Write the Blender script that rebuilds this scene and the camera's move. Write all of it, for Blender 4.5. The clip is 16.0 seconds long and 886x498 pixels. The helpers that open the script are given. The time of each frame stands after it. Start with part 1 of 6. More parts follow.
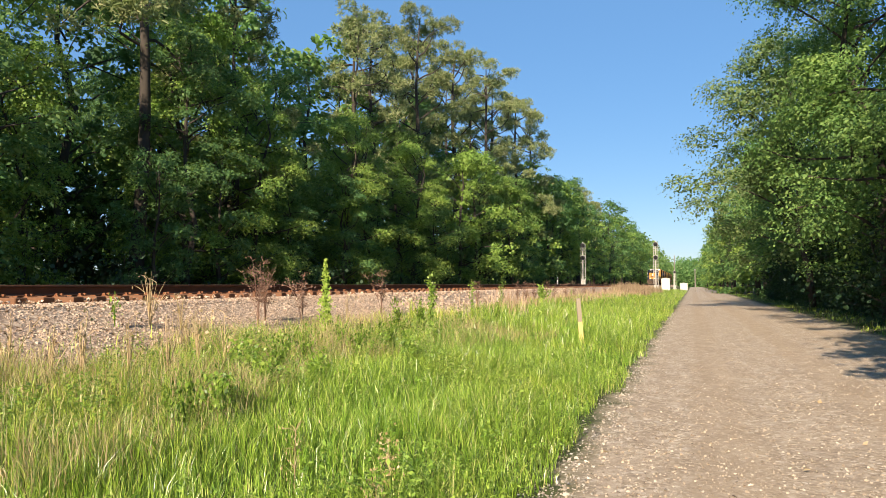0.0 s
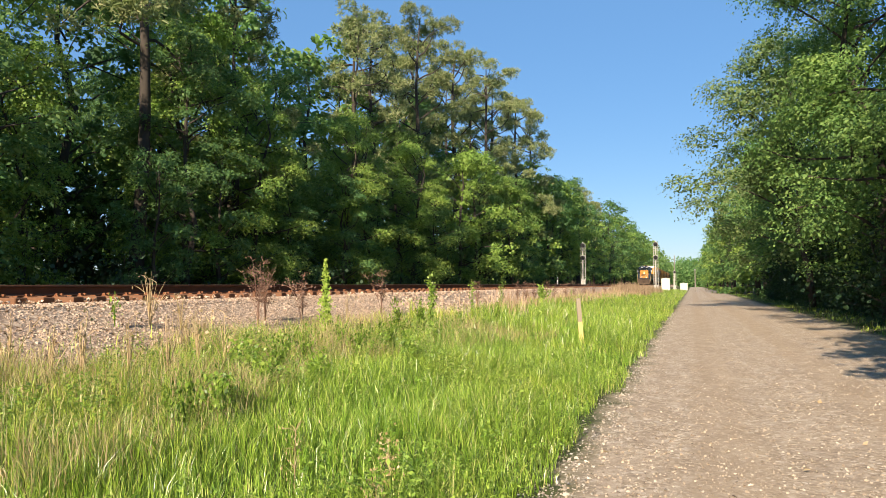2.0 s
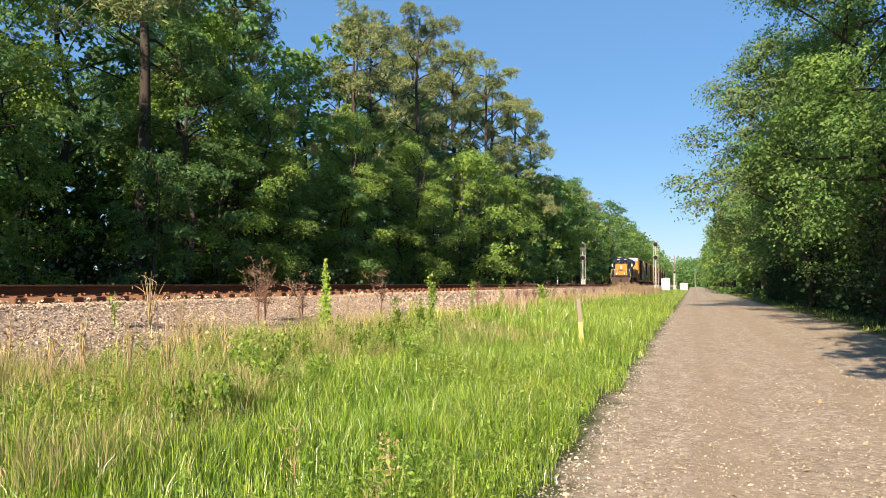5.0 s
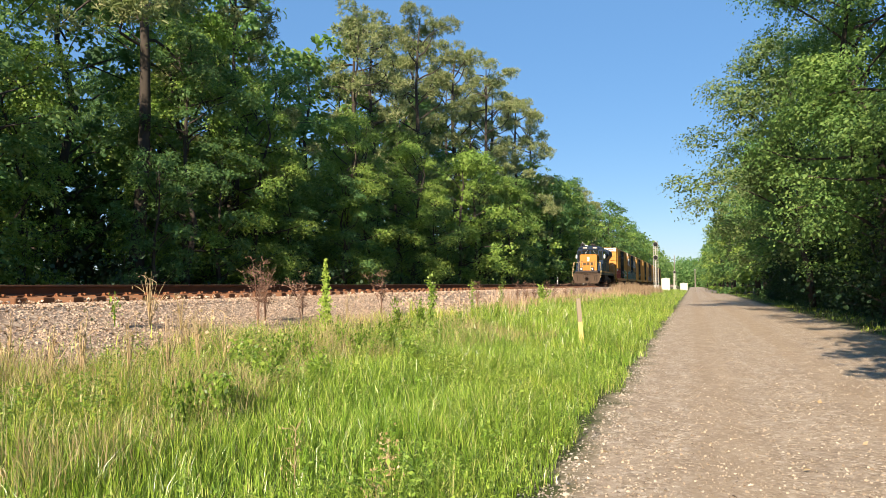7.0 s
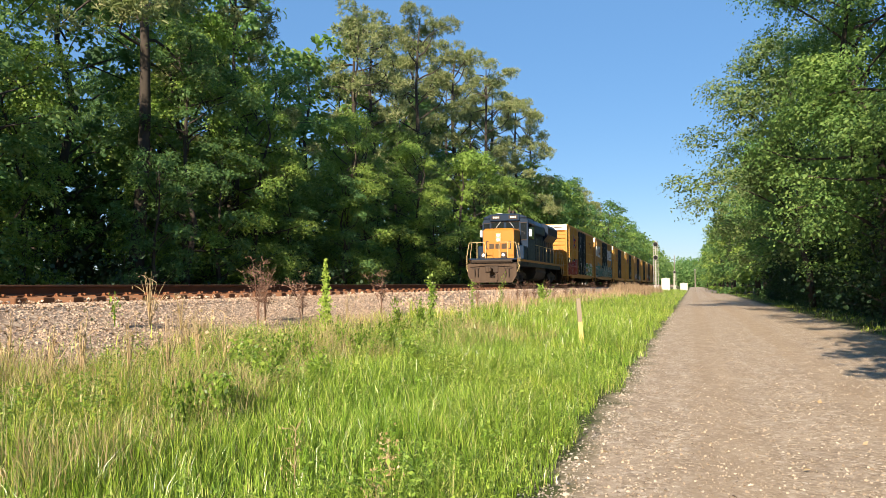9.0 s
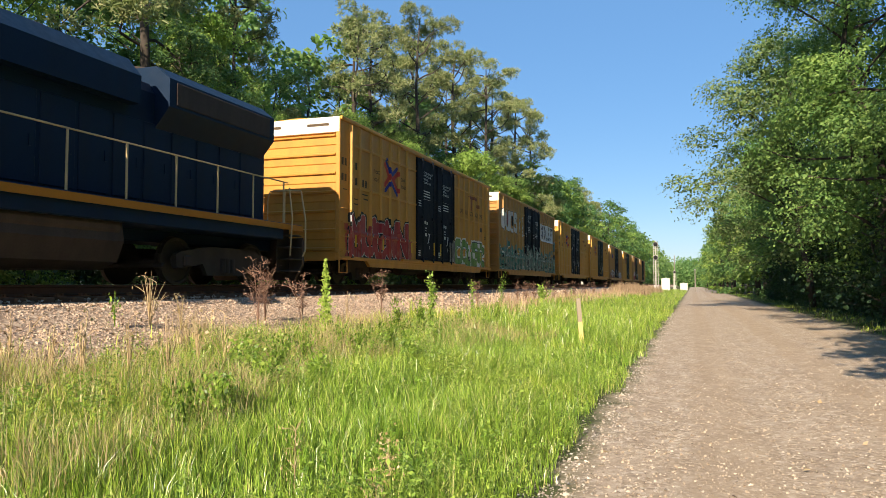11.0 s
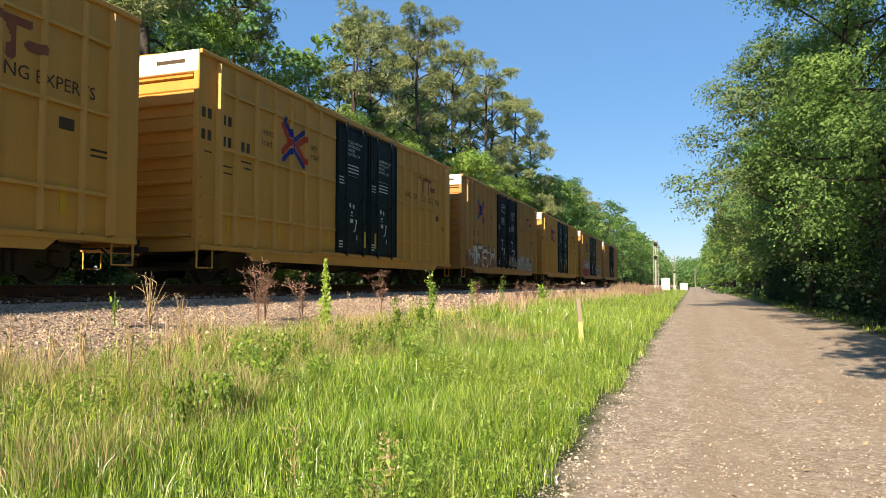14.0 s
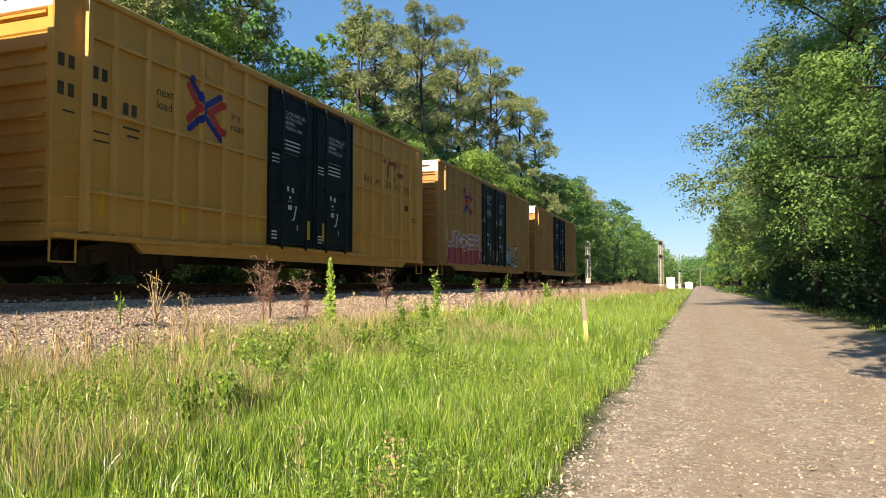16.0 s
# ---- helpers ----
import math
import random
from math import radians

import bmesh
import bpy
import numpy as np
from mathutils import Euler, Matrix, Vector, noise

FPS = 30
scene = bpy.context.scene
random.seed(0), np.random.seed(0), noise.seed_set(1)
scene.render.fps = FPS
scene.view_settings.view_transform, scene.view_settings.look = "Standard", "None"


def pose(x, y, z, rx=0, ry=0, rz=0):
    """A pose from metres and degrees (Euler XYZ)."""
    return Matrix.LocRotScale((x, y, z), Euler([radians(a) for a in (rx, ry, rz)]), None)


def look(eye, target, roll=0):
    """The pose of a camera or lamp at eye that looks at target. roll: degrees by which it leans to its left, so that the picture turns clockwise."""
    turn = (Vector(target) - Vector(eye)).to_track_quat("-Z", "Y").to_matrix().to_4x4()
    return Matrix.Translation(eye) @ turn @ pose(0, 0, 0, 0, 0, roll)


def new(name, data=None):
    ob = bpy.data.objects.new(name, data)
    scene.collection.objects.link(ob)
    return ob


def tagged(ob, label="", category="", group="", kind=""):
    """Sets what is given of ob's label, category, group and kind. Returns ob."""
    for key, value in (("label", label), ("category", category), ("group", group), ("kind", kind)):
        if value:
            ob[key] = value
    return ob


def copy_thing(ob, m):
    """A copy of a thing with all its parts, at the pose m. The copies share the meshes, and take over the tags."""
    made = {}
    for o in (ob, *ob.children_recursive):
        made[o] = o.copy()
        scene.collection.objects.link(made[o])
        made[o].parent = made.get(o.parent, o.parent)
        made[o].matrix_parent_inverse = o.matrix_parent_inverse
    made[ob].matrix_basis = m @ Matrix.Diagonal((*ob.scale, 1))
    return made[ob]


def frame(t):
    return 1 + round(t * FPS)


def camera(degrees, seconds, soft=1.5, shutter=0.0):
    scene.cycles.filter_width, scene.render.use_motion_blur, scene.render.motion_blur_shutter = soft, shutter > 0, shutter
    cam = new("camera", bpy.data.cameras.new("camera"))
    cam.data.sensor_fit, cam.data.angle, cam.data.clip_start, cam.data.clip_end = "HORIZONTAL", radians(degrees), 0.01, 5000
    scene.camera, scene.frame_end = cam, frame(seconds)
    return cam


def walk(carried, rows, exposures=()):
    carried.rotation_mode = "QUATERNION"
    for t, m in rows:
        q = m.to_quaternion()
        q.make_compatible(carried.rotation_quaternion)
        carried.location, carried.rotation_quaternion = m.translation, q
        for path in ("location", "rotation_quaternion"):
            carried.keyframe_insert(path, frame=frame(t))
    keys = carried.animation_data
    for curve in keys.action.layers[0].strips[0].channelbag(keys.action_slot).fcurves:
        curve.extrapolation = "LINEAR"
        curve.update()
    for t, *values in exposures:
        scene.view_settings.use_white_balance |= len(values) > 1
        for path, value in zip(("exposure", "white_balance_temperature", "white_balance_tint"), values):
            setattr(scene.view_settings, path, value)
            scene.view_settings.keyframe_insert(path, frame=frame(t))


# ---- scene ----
cam = camera(63.98, 16.0, 0.65)
EYE = 1.5
RAIL = 1.49          # top of the rails
TRACK = -11.24       # centre line of the track
PITCH, YAW = 2.853, 19.343


def aim(dyaw=0.0, dpitch=0.0):
    return pose(0, 0, EYE, 90 + PITCH + dpitch, 0, YAW + dyaw)


walk(cam, [(0.0, aim()), (8.0, aim()), (15.5, aim()), (15.7, aim(0.06, -0.01)), (15.85, aim(0.19, -0.04)), (16.0, aim(0.37, -0.09))],
     [(0.0, 1.05, 6750, 14), (16.0, 1.05, 6750, 14)])

# ---- light ----
SUN_EL, SUN_AZ = radians(26.5), radians(4.0)
to_sun = Vector((-math.sin(SUN_AZ) * math.cos(SUN_EL), -math.cos(SUN_AZ) * math.cos(SUN_EL), math.sin(SUN_EL)))
world = bpy.data.worlds.new("sky")
scene.world = world
world.use_nodes = True
wn = world.node_tree.nodes
sky = wn.new("ShaderNodeTexSky")
sky.sky_type = "NISHITA"
sky.sun_disc = False
sky.sun_elevation = SUN_EL
sky.sun_rotation = math.pi + SUN_AZ
sky.air_density, sky.dust_density, sky.ozone_density = 1.0, 0.15, 2.2
wn["Background"].inputs["Strength"].default_value = 0.068
deep = wn.new("ShaderNodeHueSaturation")
deep.inputs["Saturation"].default_value = 1.25
even = wn.new("ShaderNodeMix")
even.data_type = "RGBA"
even.inputs[0].default_value = 0.55
even.inputs[7].default_value = (1.45, 3.35, 6.4, 1)
world.node_tree.links.new(sky.outputs[0], deep.inputs["Color"])
world.node_tree.links.new(deep.outputs[0], even.inputs[6])
world.node_tree.links.new(even.outputs[2], wn["Background"].inputs["Color"])
sun = new("sun", bpy.data.lights.new("sun", "SUN"))
sun.data.energy = 5.0
sun.data.angle = radians(0.5)
sun.data.color = (1.0, 0.88, 0.68)
sun.matrix_world = look((0, 0, 60), Vector((0, 0, 60)) - to_sun)


# ---- materials ----
def material(name, rough=0.7, metal=0.0):
    m = bpy.data.materials.new(name)
    m.use_nodes = True
    b = m.node_tree.nodes["Principled BSDF"]
    b.inputs["Roughness"].default_value = rough
    b.inputs["Metallic"].default_value = metal
    b.inputs["Specular IOR Level"].default_value = 0.35
    return m, m.node_tree.nodes, m.node_tree.links, b


def ramp(n, l, fac, stops):
    r = n.new("ShaderNodeValToRGB")
    while len(r.color_ramp.elements) < len(stops):
        r.color_ramp.elements.new(0.5)
    for e, (p, c) in zip(r.color_ramp.elements, stops):
        e.position, e.color = p, (*c, 1)
    l.new(fac, r.inputs[0])
    return r.outputs[0]


def noise_of(n, l, scale, detail=4.0, coord="Object", stretch=(1, 1, 1), rough=0.55):
    tc = n.new("ShaderNodeTexCoord")
    mp = n.new("ShaderNodeMapping")
    mp.inputs["Scale"].default_value = stretch
    l.new(tc.outputs[coord], mp.inputs[0])
    t = n.new("ShaderNodeTexNoise")
    t.inputs["Scale"].default_value = scale
    t.inputs["Detail"].default_value = detail
    t.inputs["Roughness"].default_value = rough
    l.new(mp.outputs[0], t.inputs["Vector"])
    return t.outputs[0]


def mixed(n, l, fac, a, b, mode="MIX"):
    x = n.new("ShaderNodeMix")
    x.data_type, x.blend_type = "RGBA", mode
    for sock, v in ((0, fac), (6, a), (7, b)):
        if isinstance(v, (int, float)):
            x.inputs[sock].default_value = v
        elif isinstance(v, tuple):
            x.inputs[sock].default_value = (*v, 1)
        else:
            l.new(v, x.inputs[sock])
    return x.outputs[2]


def bump(n, l, b, height, strength=0.3, dist=0.02):
    k = n.new("ShaderNodeBump")
    k.inputs["Strength"].default_value = strength
    k.inputs["Distance"].default_value = dist
    l.new(height, k.inputs["Height"])
    l.new(k.outputs[0], b.inputs["Normal"])


def weathered(name, colour, dirt=(0.09, 0.065, 0.045), amount=0.5, rough=0.6, metal=0.0, streak=(1.2, 1.2, 0.12), fine=30.0, relief=0.15):
    """Painted or bare metal with two scales of dirt and streaks that run down."""
    m, n, l, b = material(name, rough, metal)
    big = ramp(n, l, noise_of(n, l, 1.6, 5, stretch=streak), [(0.38, (0, 0, 0)), (0.78, (amount,) * 3)])
    small = ramp(n, l, noise_of(n, l, fine, 3), [(0.45, (0, 0, 0)), (0.8, (amount * 0.7,) * 3)])
    c = mixed(n, l, big, colour, dirt)
    c = mixed(n, l, small, c, tuple(v * 0.55 for v in colour))
    l.new(c, b.inputs["Base Color"])
    r = n.new("ShaderNodeMapRange")
    r.inputs[3].default_value, r.inputs[4].default_value = max(rough - 0.12, 0.05), min(rough + 0.2, 1)
    l.new(noise_of(n, l, 6, 3), r.inputs[0])
    l.new(r.outputs[0], b.inputs["Roughness"])
    bump(n, l, b, noise_of(n, l, fine, 3), relief, 0.01)
    return m


def foliage(name, stops, light=0.35, rough=0.55, gloss=0.25):
    """Leaves: each island its own shade; light passes through them."""
    m, n, l, b = material(name, rough)
    g = n.new("ShaderNodeNewGeometry")
    c = ramp(n, l, g.outputs["Random Per Island"], stops)
    o = n.new("ShaderNodeObjectInfo")
    hsv = n.new("ShaderNodeHueSaturation")
    v = n.new("ShaderNodeMapRange")
    v.inputs[3].default_value, v.inputs[4].default_value = 0.8, 1.2
    l.new(o.outputs["Random"], v.inputs[0])
    l.new(v.outputs[0], hsv.inputs["Value"])
    big = n.new("ShaderNodeMapRange")
    big.inputs[3].default_value, big.inputs[4].default_value = 0.47, 0.53
    l.new(noise_of(n, l, 0.5, 2), big.inputs[0])
    l.new(big.outputs[0], hsv.inputs["Hue"])
    l.new(c, hsv.inputs["Color"])
    l.new(hsv.outputs[0], b.inputs["Base Color"])
    b.inputs["Specular IOR Level"].default_value = gloss
    t = n.new("ShaderNodeBsdfTranslucent")
    l.new(mixed(n, l, 0.6, hsv.outputs[0], (0.16, 0.26, 0.04)), t.inputs["Color"])
    s = n.new("ShaderNodeMixShader")
    s.inputs[0].default_value = light
    l.new(b.outputs[0], s.inputs[1])
    l.new(t.outputs[0], s.inputs[2])
    l.new(s.outputs[0], n["Material Output"].inputs[0])
    return m


def cobbled(n, l, scale, stops, rand=1.0):
    """Small packed stones: a shade for each, and the height of their rounded tops."""
    tc = n.new("ShaderNodeTexCoord")
    v = n.new("ShaderNodeTexVoronoi")
    v.inputs["Scale"].default_value = scale
    v.inputs["Randomness"].default_value = rand
    l.new(tc.outputs["Object"], v.inputs["Vector"])
    sep = n.new("ShaderNodeSeparateColor")
    l.new(v.outputs["Color"], sep.inputs[0])
    return ramp(n, l, sep.outputs[0], stops), v.outputs["Distance"]


def stony(name, stops, fine=60.0, rough=0.9, tint=(0.25, 0.19, 0.13)):
    m, n, l, b = material(name, rough)
    g = n.new("ShaderNodeNewGeometry")
    c = ramp(n, l, g.outputs["Random Per Island"], stops)
    c = mixed(n, l, ramp(n, l, noise_of(n, l, fine, 3), [(0.4, (0, 0, 0)), (0.75, (0.45,) * 3)]), c, tint)
    l.new(c, b.inputs["Base Color"])
    bump(n, l, b, noise_of(n, l, fine, 4), 0.35, 0.01)
    return m


LEAF_A = foliage("broad_leaf", [(0.0, (0.075, 0.155, 0.045)), (0.5, (0.16, 0.285, 0.075)), (1.0, (0.29, 0.42, 0.12))], 0.48)
LEAF_B = foliage("light_leaf", [(0.0, (0.15, 0.26, 0.052)), (0.5, (0.28, 0.43, 0.085)), (1.0, (0.42, 0.56, 0.14))], 0.5)
LEAF_C = foliage("dark_leaf", [(0.0, (0.07, 0.155, 0.06)), (0.6, (0.135, 0.265, 0.09)), (1.0, (0.24, 0.38, 0.125))], 0.5)
LEAF_P = foliage("pale_leaf", [(0.0, (0.12, 0.20, 0.065)), (0.5, (0.22, 0.32, 0.11)), (1.0, (0.36, 0.45, 0.19))], 0.42)
# near-black leaf colour with the deep shade of the woods painted in
LEAF_SHADED = foliage("shade_darkened_leaf", [(0.0, (0.016, 0.038, 0.019)), (0.6, (0.030, 0.068, 0.031)), (1.0, (0.055, 0.105, 0.044))], 0.2)
NEEDLE = foliage("pine_needle", [(0.0, (0.14, 0.19, 0.075)), (0.5, (0.27, 0.32, 0.135)), (1.0, (0.45, 0.44, 0.22))], 0.4)
GRASS = foliage("grass_blade", [(0.0, (0.05, 0.075, 0.010)), (0.3, (0.21, 0.30, 0.034)), (0.65, (0.40, 0.50, 0.062)), (0.86, (0.56, 0.59, 0.13)), (0.94, (0.64, 0.53, 0.24)), (1.0, (0.74, 0.60, 0.36))], 0.25, 0.34, 0.6)
GREEN_GRASS = foliage("green_grass_blade", [(0.0, (0.022, 0.048, 0.006)), (0.3, (0.11, 0.205, 0.019)), (0.65, (0.245, 0.385, 0.041)), (0.9, (0.42, 0.54, 0.09)), (1.0, (0.66, 0.58, 0.28))], 0.22, 0.32, 0.7)
STRAW = foliage("dry_stem", [(0.0, (0.38, 0.26, 0.14)), (0.6, (0.54, 0.40, 0.23)), (1.0, (0.66, 0.53, 0.34))], 0.3)
ROSY_STRAW = foliage("rosy_dry_stem", [(0.0, (0.27, 0.175, 0.11)), (0.6, (0.38, 0.265, 0.17)), (1.0, (0.50, 0.38, 0.26))], 0.25)
DEAD = foliage("dead_twig", [(0.0, (0.10, 0.055, 0.04)), (1.0, (0.24, 0.14, 0.10))], 0.1)
WEED = foliage("weed_leaf", [(0.0, (0.09, 0.17, 0.022)), (0.5, (0.19, 0.32, 0.04)), (1.0, (0.36, 0.48, 0.085))], 0.35, 0.42, 0.45)
SPIKE = foliage("spike_leaf", [(0.0, (0.20, 0.33, 0.04)), (0.5, (0.34, 0.48, 0.07)), (1.0, (0.52, 0.62, 0.14))], 0.4)
BARK = weathered("bark", (0.062, 0.050, 0.040), (0.022, 0.018, 0.015), 0.8, 0.95, 0, (3, 3, 0.5), 22, 0.8)
PALE_BARK = weathered("pale_bark", (0.26, 0.23, 0.20), (0.08, 0.065, 0.05), 0.7, 0.95, 0, (3, 3, 0.6), 22, 0.6)
BALLAST = stony("ballast_stone", [(0.0, (0.33, 0.225, 0.16)), (0.3, (0.45, 0.33, 0.24)), (0.7, (0.54, 0.41, 0.305)), (1.0, (0.62, 0.49, 0.38))], tint=(0.36, 0.24, 0.155))
PEBBLE = stony("road_stone", [(0.0, (0.20, 0.155, 0.12)), (0.3, (0.30, 0.24, 0.18)), (0.6, (0.38, 0.31, 0.24)), (0.88, (0.45, 0.375, 0.29)), (1.0, (0.55, 0.475, 0.39))])
EDGE_STONE = stony("edge_stone", [(0.0, (0.17, 0.14, 0.115)), (0.3, (0.30, 0.26, 0.215)), (0.7, (0.42, 0.37, 0.315)), (1.0, (0.62, 0.57, 0.50))])
RUST = weathered("rusty_steel", (0.15, 0.062, 0.032), (0.05, 0.028, 0.02), 0.8, 0.85, 0.1, (4, 0.5, 1), 40, 0.3)
BRIGHT_RUST = weathered("orange_rust", (0.33, 0.13, 0.055), (0.12, 0.055, 0.03), 0.8, 0.9, 0, (4, 1, 4), 30, 0.4)
RAIL_HEAD = weathered("polished_steel", (0.45, 0.44, 0.42), (0.2, 0.17, 0.14), 0.3, 0.3, 1.0, (4, 0.2, 1), 30, 0.05)
TIE_WOOD = weathered("tie_timber", (0.20, 0.095, 0.05), (0.06, 0.035, 0.022), 0.8, 0.95, 0, (0.3, 4, 4), 20, 0.6)

# ---- train: paints ----
YELLOW = weathered("aged_yellow_paint", (0.53, 0.245, 0.040), (0.24, 0.105, 0.03), 0.5, 0.5)
CLEAN_YELLOW = weathered("clean_yellow_paint", (0.62, 0.305, 0.056), (0.36, 0.17, 0.045), 0.35, 0.5)
DULL_YELLOW = weathered("dusty_brown_yellow_paint", (0.47, 0.24, 0.062), (0.22, 0.115, 0.05), 0.65, 0.6)
BLACK_DOOR = weathered("blue_black_paint", (0.007, 0.010, 0.017), (0.03, 0.026, 0.022), 0.35, 0.62)
GREEN_DOOR = weathered("dark_green_black_paint", (0.007, 0.0135, 0.016), (0.03, 0.032, 0.03), 0.45, 0.5)
WHITE = weathered("white_paint", (0.80, 0.77, 0.70), (0.45, 0.36, 0.25), 0.45, 0.55)
NAVY = weathered("dark_blue_paint", (0.008, 0.023, 0.052), (0.018, 0.019, 0.021), 0.4, 0.42)
for dark in (NAVY, BLACK_DOOR, GREEN_DOOR):
    dark.node_tree.nodes["Principled BSDF"].inputs["Specular IOR Level"].default_value = 0.12
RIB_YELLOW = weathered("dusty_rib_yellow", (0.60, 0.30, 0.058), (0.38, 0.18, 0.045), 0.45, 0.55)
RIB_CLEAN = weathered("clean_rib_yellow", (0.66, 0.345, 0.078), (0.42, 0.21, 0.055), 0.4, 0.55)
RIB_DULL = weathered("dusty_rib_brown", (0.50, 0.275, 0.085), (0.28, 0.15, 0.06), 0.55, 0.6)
GOLD = weathered("golden_yellow_paint", (0.43, 0.168, 0.013), (0.30, 0.13, 0.02), 0.35, 0.42)
GRIME = weathered("brake_dust_steel", (0.06, 0.043, 0.034), (0.02, 0.016, 0.013), 0.7, 0.85)
PILOT_STEEL = weathered("dusty_brown_steel", (0.088, 0.058, 0.040), (0.03, 0.022, 0.017), 0.7, 0.85)
CREAM_RAIL = weathered("dusty_cream_paint", (0.55, 0.42, 0.22), (0.2, 0.14, 0.08), 0.5, 0.6)
WHEEL_STEEL = weathered("wheel_steel", (0.09, 0.07, 0.06), (0.03, 0.024, 0.02), 0.6, 0.6, 0.5)
STENCIL_WHITE = weathered("stencil_white", (0.62, 0.62, 0.60), (0.3, 0.3, 0.3), 0.3, 0.6)
STENCIL_DARK = weathered("stencil_dark_brown", (0.05, 0.03, 0.015), (0.2, 0.12, 0.04), 0.3, 0.6)
FADED_RED = weathered("faded_red_paint", (0.24, 0.055, 0.03), (0.32, 0.17, 0.05), 0.6, 0.6)
LOGO_RED = weathered("logo_red", (0.50, 0.045, 0.025), (0.25, 0.08, 0.04), 0.3, 0.5)
LOGO_BLUE = weathered("logo_blue", (0.02, 0.03, 0.22), (0.05, 0.05, 0.12), 0.3, 0.5)
SAFETY_YELLOW = weathered("safety_yellow", (0.62, 0.38, 0.015), (0.4, 0.22, 0.03), 0.4, 0.5)
SPRAY = {n: weathered("spray_" + n, c, d, 0.7, 0.55, 0, (1.5, 1.5, 0.5), 14, 0.05) for n, c, d in (
    ("red", (0.32, 0.03, 0.035), (0.42, 0.12, 0.10)), ("white", (0.66, 0.64, 0.60), (0.36, 0.33, 0.30)), ("black", (0.012, 0.011, 0.012), (0.05, 0.045, 0.04)),
    ("green", (0.14, 0.26, 0.06), (0.30, 0.40, 0.20)), ("teal", (0.03, 0.17, 0.15), (0.012, 0.04, 0.045)), ("smoke", (0.05, 0.055, 0.055), (0.17, 0.16, 0.15)),
    ("pink", (0.46, 0.20, 0.22), (0.30, 0.20, 0.22)), ("rose", (0.34, 0.035, 0.07), (0.22, 0.06, 0.07)), ("brown", (0.20, 0.085, 0.05), (0.34, 0.18, 0.10)),
    ("sky", (0.18, 0.36, 0.42), (0.42, 0.44, 0.42)), ("orange", (0.42, 0.15, 0.03), (0.25, 0.10, 0.04)))}


def mist(name, stops, fade=(0.30, 0.27, 0.23)):
    """Soft clouds of spray paint that run into one another, with drips."""
    m, n, l, b = material("spray_" + name, 0.55)
    c = ramp(n, l, noise_of(n, l, 1.9, 6, stretch=(1, 1.2, 0.8), rough=0.62), [(0.28 + 0.44 * i / (len(stops) - 1), k) for i, k in enumerate(stops)])
    c = mixed(n, l, ramp(n, l, noise_of(n, l, 7, 4, stretch=(1, 2.2, 0.25)), [(0.52, (0, 0, 0)), (0.72, (0.55,) * 3)]), c, fade)
    c = mixed(n, l, ramp(n, l, noise_of(n, l, 5, 3), [(0.56, (0, 0, 0)), (0.66, (0.6,) * 3)]), c, stops[0])
    l.new(c, b.inputs["Base Color"])
    return m


MIST = {n: mist(n, c) for n, c in (
    ("teal_mist", [(0.03, 0.04, 0.04), (0.14, 0.16, 0.14), (0.05, 0.20, 0.165), (0.22, 0.22, 0.18), (0.09, 0.30, 0.245), (0.06, 0.09, 0.085)]), ("red_mist", [(0.20, 0.02, 0.02), (0.36, 0.035, 0.035), (0.40, 0.09, 0.05), (0.45, 0.14, 0.12)]),
    ("pink_mist", [(0.28, 0.03, 0.06), (0.36, 0.06, 0.09), (0.30, 0.05, 0.07)]), ("brown_mist", [(0.10, 0.05, 0.03), (0.24, 0.10, 0.05), (0.30, 0.15, 0.09), (0.14, 0.08, 0.05)]),
    ("sky_mist", [(0.10, 0.13, 0.14), (0.24, 0.40, 0.42), (0.48, 0.44, 0.42), (0.44, 0.24, 0.27), (0.30, 0.42, 0.44)]), ("grey_mist", [(0.02, 0.02, 0.022), (0.12, 0.11, 0.10), (0.4, 0.38, 0.35)]),
    ("white_mist", [(0.58, 0.56, 0.52), (0.68, 0.66, 0.62), (0.62, 0.60, 0.56)]))}
mt, nd, lk, bs = material("dark_window_glass", 0.06)
bs.inputs["Base Color"].default_value = (0.012, 0.016, 0.02, 1)
bs.inputs["Specular IOR Level"].default_value = 0.7
WINDOW = mt
mt, nd, lk, bs = material("lit_lamp", 0.3)
bs.inputs["Base Color"].default_value = (0.9, 0.85, 0.7, 1)
bs.inputs["Emission Color"].default_value = (1.0, 0.86, 0.62, 1)
bs.inputs["Emission Strength"].default_value = 1.6
LAMP = mt



# ---- mesh helpers ----
def empty(name, m=Matrix()):
    ob = new(name)
    ob.empty_display_size = 0.3
    ob.matrix_basis = m
    return ob


